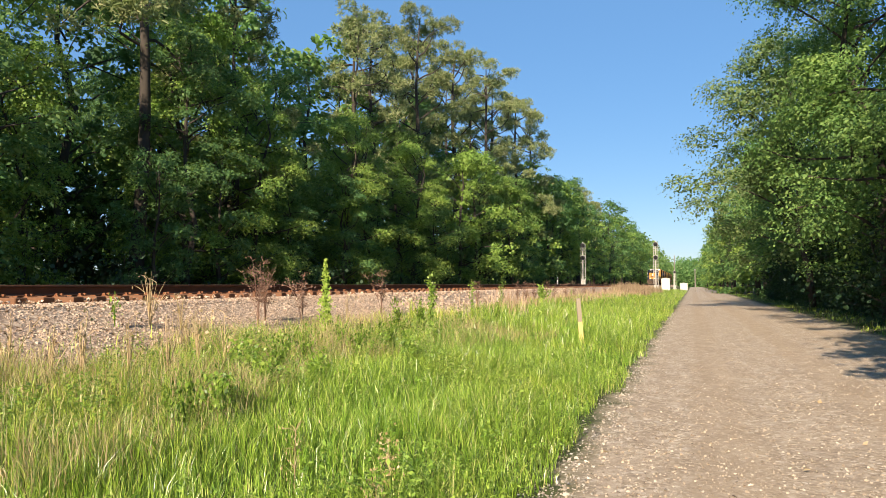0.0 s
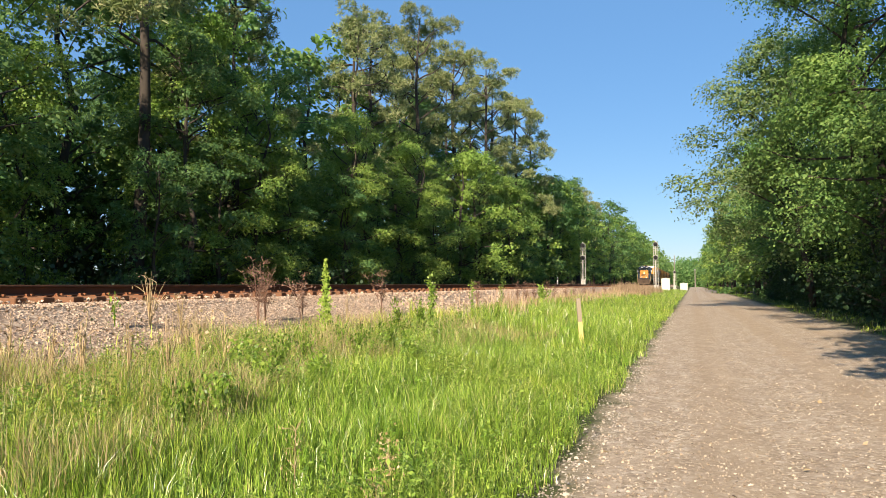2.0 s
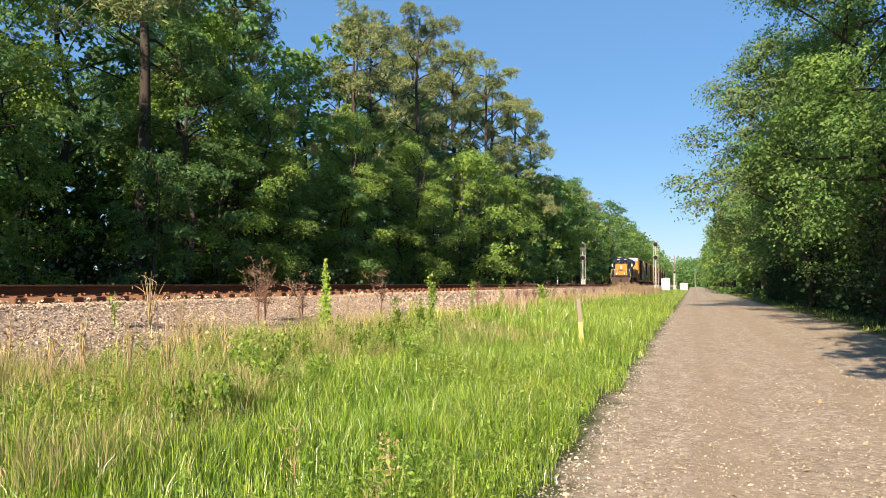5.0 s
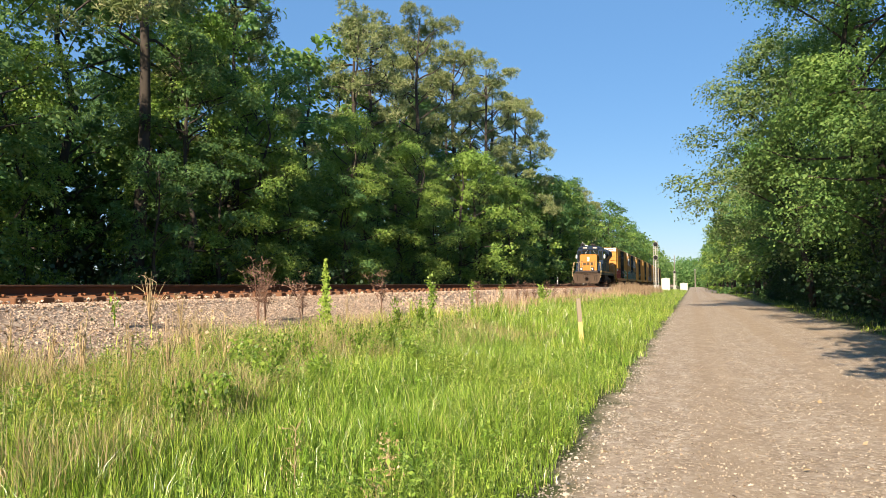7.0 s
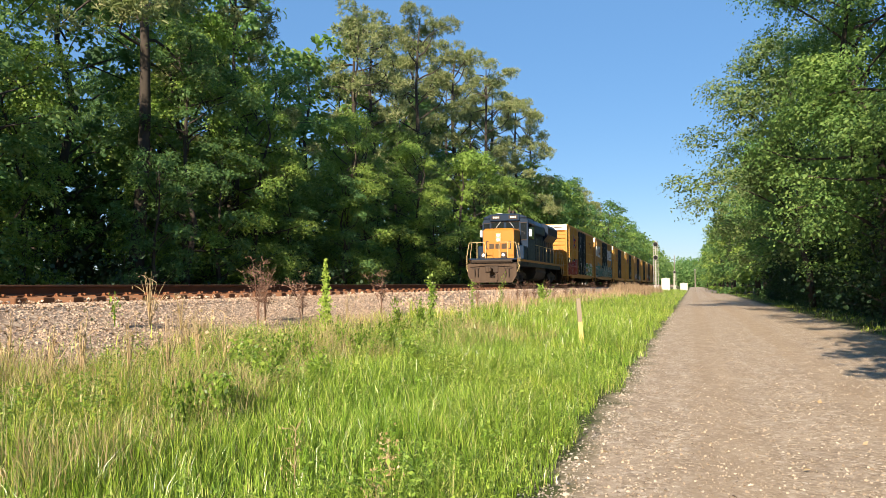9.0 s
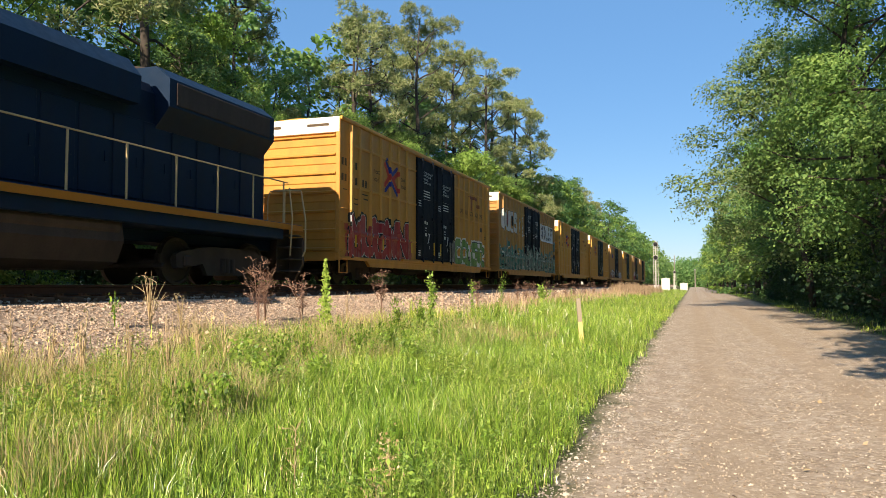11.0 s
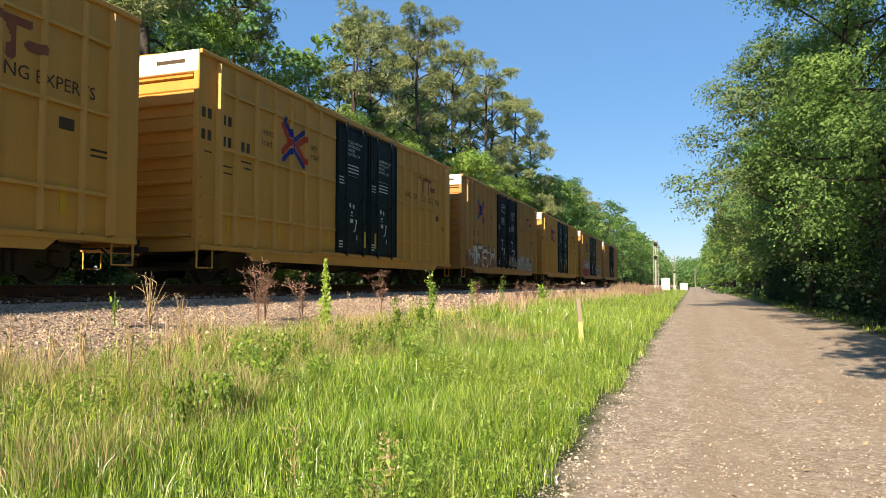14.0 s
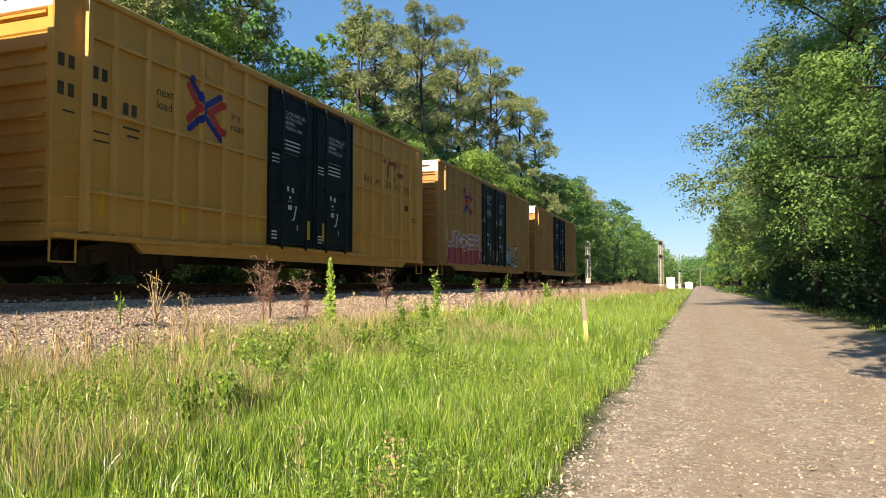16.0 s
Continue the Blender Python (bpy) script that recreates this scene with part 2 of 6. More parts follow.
def mesh_of(name, verts, faces, mats, smooth=False, which=None):
    """A mesh from arrays; faces may be one array or a list of arrays of different widths."""
    me = bpy.data.meshes.new(name)
    verts = np.asarray(verts, dtype=np.float32).reshape(-1, 3)
    groups = faces if isinstance(faces, list) else [faces]
    groups = [np.asarray(g, dtype=np.int32) for g in groups if len(g)]
    me.vertices.add(len(verts))
    me.vertices.foreach_set("co", verts.ravel())
    loops = np.concatenate([g.ravel() for g in groups])
    totals = np.concatenate([np.full(len(g), g.shape[1], np.int32) for g in groups])
    me.loops.add(len(loops))
    me.loops.foreach_set("vertex_index", loops)
    me.polygons.add(len(totals))
    me.polygons.foreach_set("loop_start", np.concatenate([[0], np.cumsum(totals)[:-1]]).astype(np.int32))
    me.polygons.foreach_set("loop_total", totals)
    for m in (mats if isinstance(mats, (list, tuple)) else [mats]):
        me.materials.append(m)
    if which is not None:
        me.polygons.foreach_set("material_index", np.asarray(which, np.int32))
    if smooth:
        me.polygons.foreach_set("use_smooth", np.ones(len(totals), bool))
    me.update(calc_edges=True)
    return me


class Shape:
    """Boxes, tubes and prisms gathered into one mesh."""

    def __init__(self):
        self.v, self.f = [], []

    def add(self, verts, faces):
        k = len(self.v)
        self.v += [tuple(p) for p in verts]
        self.f += [tuple(i + k for i in q) for q in faces]
        return self

    def box(self, x0, x1, y0, y1, z0, z1, bevel=0.0):
        """A box, its edges chamfered where bevel is given."""
        if bevel <= 0:
            p = [(x, y, z) for z in (z0, z1) for y in (y0, y1) for x in (x0, x1)]
            return self.add(p, [(0, 2, 3, 1), (4, 5, 7, 6), (0, 1, 5, 4), (2, 6, 7, 3), (0, 4, 6, 2), (1, 3, 7, 5)])
        b = min(bevel, (x1 - x0) * 0.45, (y1 - y0) * 0.45, (z1 - z0) * 0.45)
        rings = []
        for z, k in ((z0, b), (z0 + b, 0), (z1 - b, 0), (z1, b)):
            rings.append([(x0 + b + k, y0 + k, z), (x1 - b - k, y0 + k, z), (x1 - k, y0 + b + k, z), (x1 - k, y1 - b - k, z),
                          (x1 - b - k, y1 - k, z), (x0 + b + k, y1 - k, z), (x0 + k, y1 - b - k, z), (x0 + k, y0 + b + k, z)])
        return self.loft(rings)

    def loft(self, rings, closed=True):
        n = len(rings[0])
        pts = [p for r in rings for p in r]
        fs = []
        for a in range(len(rings) - 1):
            for i in range(n):
                j = (i + 1) % n
                fs.append((a * n + i, a * n + j, (a + 1) * n + j, (a + 1) * n + i))
        if closed:
            fs.append(tuple(range(n - 1, -1, -1)))
            fs.append(tuple(range((len(rings) - 1) * n, len(rings) * n)))
        return self.add(pts, fs)

    def tube(self, points, radii, sides=8):
        """A round bar through points."""
        pts = [Vector(p) for p in points]
        if isinstance(radii, (int, float)):
            radii = [radii] * len(pts)
        rings = []
        side = None
        for i, p in enumerate(pts):
            d = (pts[min(i + 1, len(pts) - 1)] - pts[max(i - 1, 0)]).normalized()
            if side is None:
                side = d.orthogonal().normalized()
            side = (side - d * side.dot(d)).normalized()
            up = d.cross(side)
            rings.append([p + (side * math.cos(2 * math.pi * k / sides) + up * math.sin(2 * math.pi * k / sides)) * radii[i] for k in range(sides)])
        return self.loft(rings)

    def prism(self, outline, axis, a, b):
        """An outline of 2D points pushed along an axis from a to b."""
        def at(u, v, w):
            return {"x": (w, u, v), "y": (u, w, v), "z": (u, v, w)}[axis]
        return self.loft([[at(u, v, a) for u, v in outline], [at(u, v, b) for u, v in outline]])

    def mesh(self, name, mats, smooth=False):
        me = bpy.data.meshes.new(name)
        me.from_pydata(self.v, [], self.f)
        for m in (mats if isinstance(mats, (list, tuple)) else [mats]):
            me.materials.append(m)
        bm = bmesh.new()
        bm.from_mesh(me)
        bmesh.ops.recalc_face_normals(bm, faces=bm.faces)
        bm.to_mesh(me)
        bm.free()
        if smooth:
            me.polygons.foreach_set("use_smooth", np.ones(len(me.polygons), bool))
        return me


def part(name, shape, mat, parent, label="", m=None, smooth=False):
    ob = new(name, shape.mesh(name, mat, smooth) if isinstance(shape, Shape) else shape)
    ob.parent = parent
    if m is not None:
        ob.matrix_basis = m
    return tagged(ob, label)


rng = np.random.default_rng(7)

# ---- ground: one sheet across the whole place ----
PROFILE = [(-900, 0.0), (-60, 0.1), (-24, 0.15), (-19, 0.2), (-17.2, 0.35), (-15.2, 0.95), (-14.0, 1.2), (-9.1, 1.18), (-7.35, 0.46), (-6.2, 0.36),
           (-4.5, 0.22), (-2.6, 0.08), (-1.3, 0.0), (-0.75, 0.02), (0.6, 0.0), (2.1, 0.05), (3.8, 0.0), (4.9, 0.02), (5.6, 0.05), (8.0, 0.12), (30, 0.3), (900, 0.3)]


def ground_z(x):
    return np.interp(x, [p[0] for p in PROFILE], [p[1] for p in PROFILE])


def swell(x, y):
    """Gentle unevenness, flatter on the road and under the track."""
    k = np.where((x > -14) & (x < -9), 0.004, np.where((x > -1.2) & (x < 5.2), 0.007, 0.02))
    return np.where((np.abs(x + 4) < 24) & (y < 200), k * np.sin(x * 1.7 + y * 0.9) * np.sin(y * 0.63 - x * 0.4), 0)


def ground_at(x, y):
    return ground_z(x) + swell(x, y)


def build_ground():
    xs = np.array(sorted(set(list(np.arange(-26, 14, 0.25)) + [-900, -400, -200, -100, -60, -40, -30, 16, 20, 30, 60, 120, 300, 900])))
    ys = np.array(sorted(set(list(np.arange(-14, 60, 0.5)) + list(np.arange(60, 240, 4)) + [-300, -120, -60, -30, 280, 340, 450, 700, 1200, 2500])))
    gx, gy = np.meshgrid(xs, ys)
    z = ground_z(gx)
    z = z + swell(gx, gy)
    v = np.stack([gx, gy, z], -1).reshape(-1, 3)
    n, m = len(xs), len(ys)
    i = np.arange(n * m).reshape(m, n)
    q = np.stack([i[:-1, :-1], i[:-1, 1:], i[1:, 1:], i[1:, :-1]], -1).reshape(-1, 4)
    mt, nd, l, b = material("earth_and_gravel", 0.95)
    geo = nd.new("ShaderNodeNewGeometry")
    sep = nd.new("ShaderNodeSeparateXYZ")
    l.new(geo.outputs["Position"], sep.inputs[0])
    wob = nd.new("ShaderNodeMath")
    wob.operation = "MULTIPLY_ADD"
    l.new(noise_of(nd, l, 1.4, 5), wob.inputs[0])
    wob.inputs[1].default_value = 0.9
    l.new(sep.outputs[0], wob.inputs[2])

    def band(a, w):
        k = nd.new("ShaderNodeMapRange")
        k.inputs[1].default_value, k.inputs[2].default_value = a + 0.45 - w, a + 0.45 + w
        l.new(wob.outputs[0], k.inputs[0])
        return k.outputs[0]
    gravel, top_a = cobbled(nd, l, 30, [(0.0, (0.22, 0.165, 0.12)), (0.3, (0.31, 0.24, 0.175)), (0.65, (0.40, 0.32, 0.237)), (0.9, (0.49, 0.40, 0.31)), (1.0, (0.66, 0.58, 0.48))])
    coarse, top_c = cobbled(nd, l, 14, [(0.0, (0.24, 0.19, 0.145)), (0.4, (0.35, 0.28, 0.215)), (0.8, (0.47, 0.39, 0.31)), (1.0, (0.64, 0.56, 0.47))])
    gravel = mixed(nd, l, ramp(nd, l, noise_of(nd, l, 2.3, 5), [(0.45, (0, 0, 0)), (0.58, (0.65,) * 3)]), gravel, coarse)
    lanes = nd.new("ShaderNodeMath")
    lanes.operation = "SINE"
    wide_wob = nd.new("ShaderNodeMath")
    wide_wob.operation = "MULTIPLY_ADD"
    l.new(sep.outputs[0], wide_wob.inputs[0])
    wide_wob.inputs[1].default_value = 3.6
    l.new(noise_of(nd, l, 0.35, 3), wide_wob.inputs[2])
    l.new(wide_wob.outputs[0], lanes.inputs[0])
    tread = ramp(nd, l, lanes.outputs[0], [(0.1, (0, 0, 0)), (0.8, (0.5,) * 3)])
    gravel = mixed(nd, l, tread, gravel, (0.33, 0.245, 0.165))
    dust = ramp(nd, l, noise_of(nd, l, 1.1, 6, rough=0.65), [(0.45, (0, 0, 0)), (0.68, (0.32,) * 3)])
    gravel = mixed(nd, l, dust, gravel, (0.50, 0.40, 0.30))
    blotch = ramp(nd, l, noise_of(nd, l, 3.2, 5, stretch=(1, 0.35, 1), rough=0.6), [(0.38, (0, 0, 0)), (0.7, (0.55,) * 3)])
    gravel = mixed(nd, l, blotch, gravel, (0.25, 0.185, 0.13))
    turf = ramp(nd, l, noise_of(nd, l, 6, 5), [(0.3, (0.035, 0.045, 0.014)), (0.55, (0.065, 0.08, 0.022)), (0.75, (0.13, 0.11, 0.055))])
    forest = ramp(nd, l, noise_of(nd, l, 3, 5), [(0.3, (0.035, 0.028, 0.018)), (0.55, (0.07, 0.055, 0.032)), (0.75, (0.05, 0.075, 0.022))])
    bed, top_b = cobbled(nd, l, 19, [(0.0, (0.24, 0.165, 0.115)), (0.5, (0.43, 0.325, 0.235)), (1.0, (0.58, 0.47, 0.36))])
    bed = mixed(nd, l, ramp(nd, l, top_b, [(0.4, (0, 0, 0)), (0.8, (0.8, 0.8, 0.8))]), bed, (0.19, 0.135, 0.095))
    bed = mixed(nd, l, ramp(nd, l, noise_of(nd, l, 1.1, 4), [(0.45, (0, 0, 0)), (0.7, (0.5,) * 3)]), bed, (0.27, 0.19, 0.14))
    c = mixed(nd, l, band(-16.6, 0.3), forest, bed)
    c = mixed(nd, l, band(-7.1, 0.25), c, turf)
    c = mixed(nd, l, band(-0.9, 0.18), c, gravel)
    c = mixed(nd, l, band(5.0, 0.3), c, turf)
    c = mixed(nd, l, band(7.0, 0.8), c, forest)
    l.new(c, b.inputs["Base Color"])
    lumps = nd.new("ShaderNodeMath")
    lumps.operation = "SUBTRACT"
    l.new(noise_of(nd, l, 45, 6, rough=0.75), lumps.inputs[0])
    l.new(top_a, lumps.inputs[1])
    bump(nd, l, b, lumps.outputs[0], 0.4, 0.008)
    return tagged(new("ground", mesh_of("ground", v, q, mt, True)), "gravel road, grassy verge and shaded forest floor", "ground", kind="structure")


build_ground()

# ---- track ----
def build_rail(x):
    prof = [(-0.07, 0.0), (0.07, 0.0), (0.07, 0.012), (0.012, 0.035), (0.012, 0.135), (0.036, 0.147), (0.036, 0.176), (0.028, 0.186), (-0.028, 0.186),
            (-0.036, 0.176), (-0.036, 0.147), (-0.012, 0.135), (-0.012, 0.035), (-0.07, 0.012)]
    s = Shape()
    ys = [-170, -60, -10, 0, 8, 20, 50, 120, 300, 900]
    s.loft([[(u, y, v) for u, v in prof] for y in ys])
    root = empty("rail", pose(x, 0, RAIL - 0.186))
    part("rail_bar", s, RUST, root, "rust-brown steel rail bar")
    part("running_surface", Shape().loft([[(u, y, v) for u, v in ((-0.026, 0.1865), (0.026, 0.1865), (0.026, 0.1895), (-0.026, 0.1895))] for y in ys]), RAIL_HEAD, root, "polished running surface")
    return tagged(root, "rusty steel rail with a polished head on timber ties", "rail", "rails of the track")


for side in (-1, 1):
    build_rail(TRACK + side * 0.7535)

TIE_Z = RAIL - 0.186 - 0.016


def build_ties():
    root = empty("railway_tie", pose(TRACK, -3, 0))
    w = Shape().box(-1.3, 1.3, -0.115, 0.115, TIE_Z - 0.18, TIE_Z, 0.012)
    part("timber", w, TIE_WOOD, root)
    for sx in (-1, 1):
        c = sx * 0.7535
        p = Shape().box(c - 0.18, c + 0.18, -0.095, 0.095, TIE_Z, TIE_Z + 0.014, 0.004)
        for a in (-1, 1):
            p.box(c + a * 0.085 - 0.012, c + a * 0.085 + 0.012, -0.075, 0.075, TIE_Z + 0.014, TIE_Z + 0.03)
        plate = part("tie_plate", p, BRIGHT_RUST, root, "orange rusted tie plate")
        for a in (-1, 1):
            for yy in (-0.05, 0.05):
                x = c + a * 0.115
                k = Shape().box(x - 0.018, x + 0.018, yy - 0.016, yy + 0.016, TIE_Z + 0.01, TIE_Z + 0.055)
                k.box(x - 0.018 - a * 0.028, x + 0.018 - a * 0.02, yy - 0.013, yy + 0.013, TIE_Z + 0.035, TIE_Z + 0.05)
                part("spike", k, BRIGHT_RUST, plate)
    tagged(root, "weathered timber tie with rusty plates and spikes", "railway tie", "ties under the rails")
    for i in range(1, 84):
        y = -3 + i * 0.54
        copy_thing(root, pose(TRACK + rng.normal(0, 0.02), y + rng.normal(0, 0.015), 0, 0, 0, rng.normal(0, 0.4)))
    s = Shape()
    for i in range(84, 330):
        y = -3 + i * 0.54
        s.box(TRACK - 1.3, TRACK + 1.3, y - 0.115, y + 0.115, TIE_Z - 0.18, TIE_Z)
        for sx in (-1, 1):
            s.box(TRACK + sx * 0.7535 - 0.18, TRACK + sx * 0.7535 + 0.18, y - 0.095, y + 0.095, TIE_Z, TIE_Z + 0.03)
    tagged(new("far_ties", s.mesh("far_ties", TIE_WOOD)), "distant row of timber ties in the ballast", "railway ties", kind="stuff")


build_ties()

# ---- loose stones ----
ROCK_V = np.array([(1, 0, 0.1), (0.4, 0.9, -0.1), (-0.7, 0.6, 0.15), (-0.9, -0.4, -0.05), (0.2, -1, 0.1), (0.1, 0.1, 0.85), (-0.1, 0, -0.7)], np.float32)
ROCK_F = np.array([(0, 1, 5), (1, 2, 5), (2, 3, 5), (3, 4, 5), (4, 0, 5), (1, 0, 6), (2, 1, 6), (3, 2, 6), (4, 3, 6), (0, 4, 6)], np.int32)
CHIP_V = np.array([(1, 0, -0.25), (0.35, 0.9, -0.3), (-0.75, 0.6, -0.2), (-0.85, -0.5, -0.3), (0.25, -0.95, -0.25), (0.1, 0.1, 0.6)], np.float32)
CHIP_F = ROCK_F[:5]


def random_turns(n, tilt=1.0):
    """n rotation matrices; tilt 0 keeps them upright."""
    q = rng.normal(size=(n, 4))
    if tilt < 1:
        q[:, 1:3] *= tilt
    q /= np.linalg.norm(q, axis=1, keepdims=True)
    w, x, y, z = q.T
    return np.stack([1 - 2 * (y * y + z * z), 2 * (x * y - z * w), 2 * (x * z + y * w), 2 * (x * y + z * w), 1 - 2 * (x * x + z * z), 2 * (y * z - x * w),
                     2 * (x * z - y * w), 2 * (y * z + x * w), 1 - 2 * (x * x + y * y)], -1).reshape(n, 3, 3)


def scatter(verts, faces, pos, size, turns):
    n, k = len(pos), len(verts)
    v = np.einsum("nij,kj->nki", turns, verts) * size[:, None, :] + pos[:, None, :]
    f = (faces[None] + (np.arange(n) * k)[:, None, None]).reshape(-1, faces.shape[1])
    return v.reshape(-1, 3), f


def stones(name, label, n, xr, yr, smin, smax, mat, sink=0.3, keep=None, power=1.0):
    x = rng.uniform(*xr, n)
    y = yr[0] + (yr[1] - yr[0]) * rng.uniform(0, 1, n) ** power
    if keep is not None:
        k = keep(x, y)
        x, y = x[k], y[k]
    s = smin + (smax - smin) * rng.uniform(0, 1, len(x)) ** 2.2
    pos = np.stack([x, y, ground_at(x, y) + s * sink], -1)
    v, f = scatter(CHIP_V, CHIP_F, pos, s[:, None] * rng.uniform(0.7, 1.25, (len(x), 3)), random_turns(len(x), 0.28))
    return tagged(new(name, mesh_of(name, v, f, mat)), label, "stones", kind="stuff")


stones("ballast", "coarse pinkish grey crushed ballast beside the track", 32000, (-9.98, -7.1), (4.5, 20), 0.013, 0.031, BALLAST, 0.1)
stones("ballast_between_ties", "crushed ballast between the ties", 3000, (-12.6, -9.9), (5, 22), 0.03, 0.05, BALLAST, 1.2)
stones("far_ballast", "distant crushed ballast shoulder", 6000, (-9.95, -7.2), (20, 60), 0.035, 0.06, BALLAST, 0.3, power=1.6)
stones("road_gravel", "loose pale gravel on the road", 46000, (-0.95, 5.4), (4.2, 48), 0.005, 0.016, PEBBLE, 0.3, power=2.3)
stones("road_edge_gravel", "pale loose stones thrown to the road edge", 7500, (-1.2, -0.62), (4.2, 40), 0.006, 0.022, EDGE_STONE, 0.2, keep=lambda x, y: rng.uniform(0, 1, len(x)) < 1.1 - np.abs(x + 0.92 + 0.07 * np.sin(y * 1.3)) / 0.28, power=1.7)


# ---- grass ----
def blades(name, label, n, xr, yr, hmin, hmax, width, mat, lean=0.35, power=1.0, keep=None, tall=None, tuft=0):
    x = rng.uniform(*xr, n)
    y = yr[0] + (yr[1] - yr[0]) * rng.uniform(0, 1, n) ** power
    away = np.zeros((n, 2))
    bulk = np.ones(n)
    if tuft:
        m = int(n * 0.7)
        k = rng.integers(0, max(m // tuft, 1), m)
        spread = rng.uniform(0.03, 0.10, m // tuft)[k]
        away[:m] = rng.normal(0, 1, (m, 2))
        bulk[:m] = rng.uniform(0.55, 1.35, m // tuft)[k]
        x[:m] = x[k] + away[:m, 0] * spread
        y[:m] = y[k] + away[:m, 1] * spread
    if keep is not None:
        k = keep(x, y)
        x, y, away, bulk = x[k], y[k], away[k], bulk[k]
    n = len(x)
    patch = 0.5 + 0.5 * np.sin(x * 1.9 + 1.3 * np.sin(y * 0.7)) * np.sin(y * 1.25 + 1.1 * np.sin(x * 1.1))
    h = (hmin + (hmax - hmin) * rng.beta(2, 2.2, n)) * (0.55 + 0.62 * patch) * bulk
    if tall is not None:
        h = h * tall(x, y)
    a = np.arctan2(away[:, 1] + rng.normal(0, 0.6, n), away[:, 0] + rng.normal(0, 0.6, n))
    k = np.abs(rng.normal(0, lean, n)) + 0.10 * np.hypot(away[:, 0], away[:, 1])
    d = np.stack([np.cos(a), np.sin(a)], -1)
    b = rng.uniform(0, 2 * math.pi, n)
    w = np.stack([np.cos(b), np.sin(b)], -1) * (width * rng.uniform(0.6, 1.3, n))[:, None] / 2
    z = ground_at(x, y)
    base = np.stack([x, y], -1)
    v = np.zeros((n, 5, 3), np.float32)
    mid = base + d * (k * h * 0.28)[:, None]
    tip = base + d * (k * h)[:, None]
    v[:, 0, :2], v[:, 1, :2] = base - w, base + w
    v[:, 2, :2], v[:, 3, :2] = mid + w * 0.75, mid - w * 0.75
    v[:, 4, :2] = tip
    v[:, 0, 2] = v[:, 1, 2] = z - 0.02
    v[:, 2, 2] = v[:, 3, 2] = z + h * 0.58
    v[:, 4, 2] = z + h * np.sqrt(np.maximum(1 - 0.35 * k * k, 0.25))
    o = np.arange(n)[:, None] * 5
    return tagged(new(name, mesh_of(name, v, [o + np.array([[0, 1, 2, 3]]), o + np.array([[3, 2, 4]])], mat)), label, "grass", kind="stuff")


def edge(x, y):
    """Grass stops unevenly at the road and at the ballast."""
    r = -1.03 + 0.09 * np.sin(y * 1.3) + 0.05 * np.sin(y * 3.7 + 1) - 0.06 * np.sin(y * 0.31)
    s = -7.55 + 0.35 * np.sin(y * 0.8 + 2) + 0.2 * np.sin(y * 2.3)
    return (x < r - rng.exponential(0.10, len(x))) & (x > s + rng.exponential(0.2, len(x)))


def low_edge(x, y):
    return 0.45 + 0.55 * np.clip((-x - 0.9) / 1.1, 0, 1)


def meadow(x, y):
    """Where the verge is lush rather than dry."""
    return x + 0.12 * (y - 6) + 0.55 * np.sin(y * 0.9 + x) + rng.normal(0, 0.55, len(x)) > -4.5


def lush(x, y):
    return edge(x, y) & meadow(x, y)


def lean_verge(x, y):
    return edge(x, y) & ~meadow(x, y)


blades("lush_grass", "tall bright green grass on the verge", 150000, (-7.6, -0.8), (2.4, 13), 0.12, 0.47, 0.0058, GREEN_GRASS, 0.48, 1.3, lush, low_edge, 18)
blades("lean_grass", "yellowing tall grass on the verge", 80000, (-7.6, -0.8), (2.4, 13), 0.12, 0.48, 0.0058, GRASS, 0.6, 1.2, lean_verge, low_edge, 22)
blades("middle_lush_grass", "tall green grass along the road", 60000, (-7.6, -0.8), (13, 38), 0.18, 0.48, 0.010, GREEN_GRASS, 0.36, 1.3, lush, low_edge, 22)
blades("middle_lean_grass", "yellowing grass towards the ballast", 26000, (-7.6, -0.7), (13, 38), 0.22, 0.56, 0.015, GRASS, 0.4, 1.3, lean_verge, low_edge, 22)
blades("verge_grass_behind", "tall green grass on the verge", 34000, (-7.6, -0.8), (-10, 2.6), 0.15, 0.47, 0.012, GREEN_GRASS, 0.48, 1.0, edge, low_edge, 18)
blades("far_grass", "distant green verge grass", 32000, (-7.6, -0.7), (38, 170), 0.25, 0.5, 0.022, GREEN_GRASS, 0.3, 1.5, edge, low_edge, 12)


# ---- trees ----
LEAF_V = np.array([(0, 0, 0), (0.5, 0.42, 0.06), (1.0, 0, -0.08), (0.5, -0.42, 0.06)], np.float32) - np.array([0.5, 0, 0], np.float32)
LEAF_F = np.array([(0, 1, 2, 3)], np.int32)


def limb_path(start, direction, length, bend, steps=5):
    p, d = Vector(start), Vector(direction).normalized()
    pts = [p.copy()]
    for _ in range(steps):
        d = (d + Vector(rng.normal(0, bend, 3))).normalized()
        p = p + d * (length / steps)
        pts.append(p.copy())
    return pts


def unit(v):
    return v / np.maximum(np.linalg.norm(v, axis=-1, keepdims=True), 1e-6)


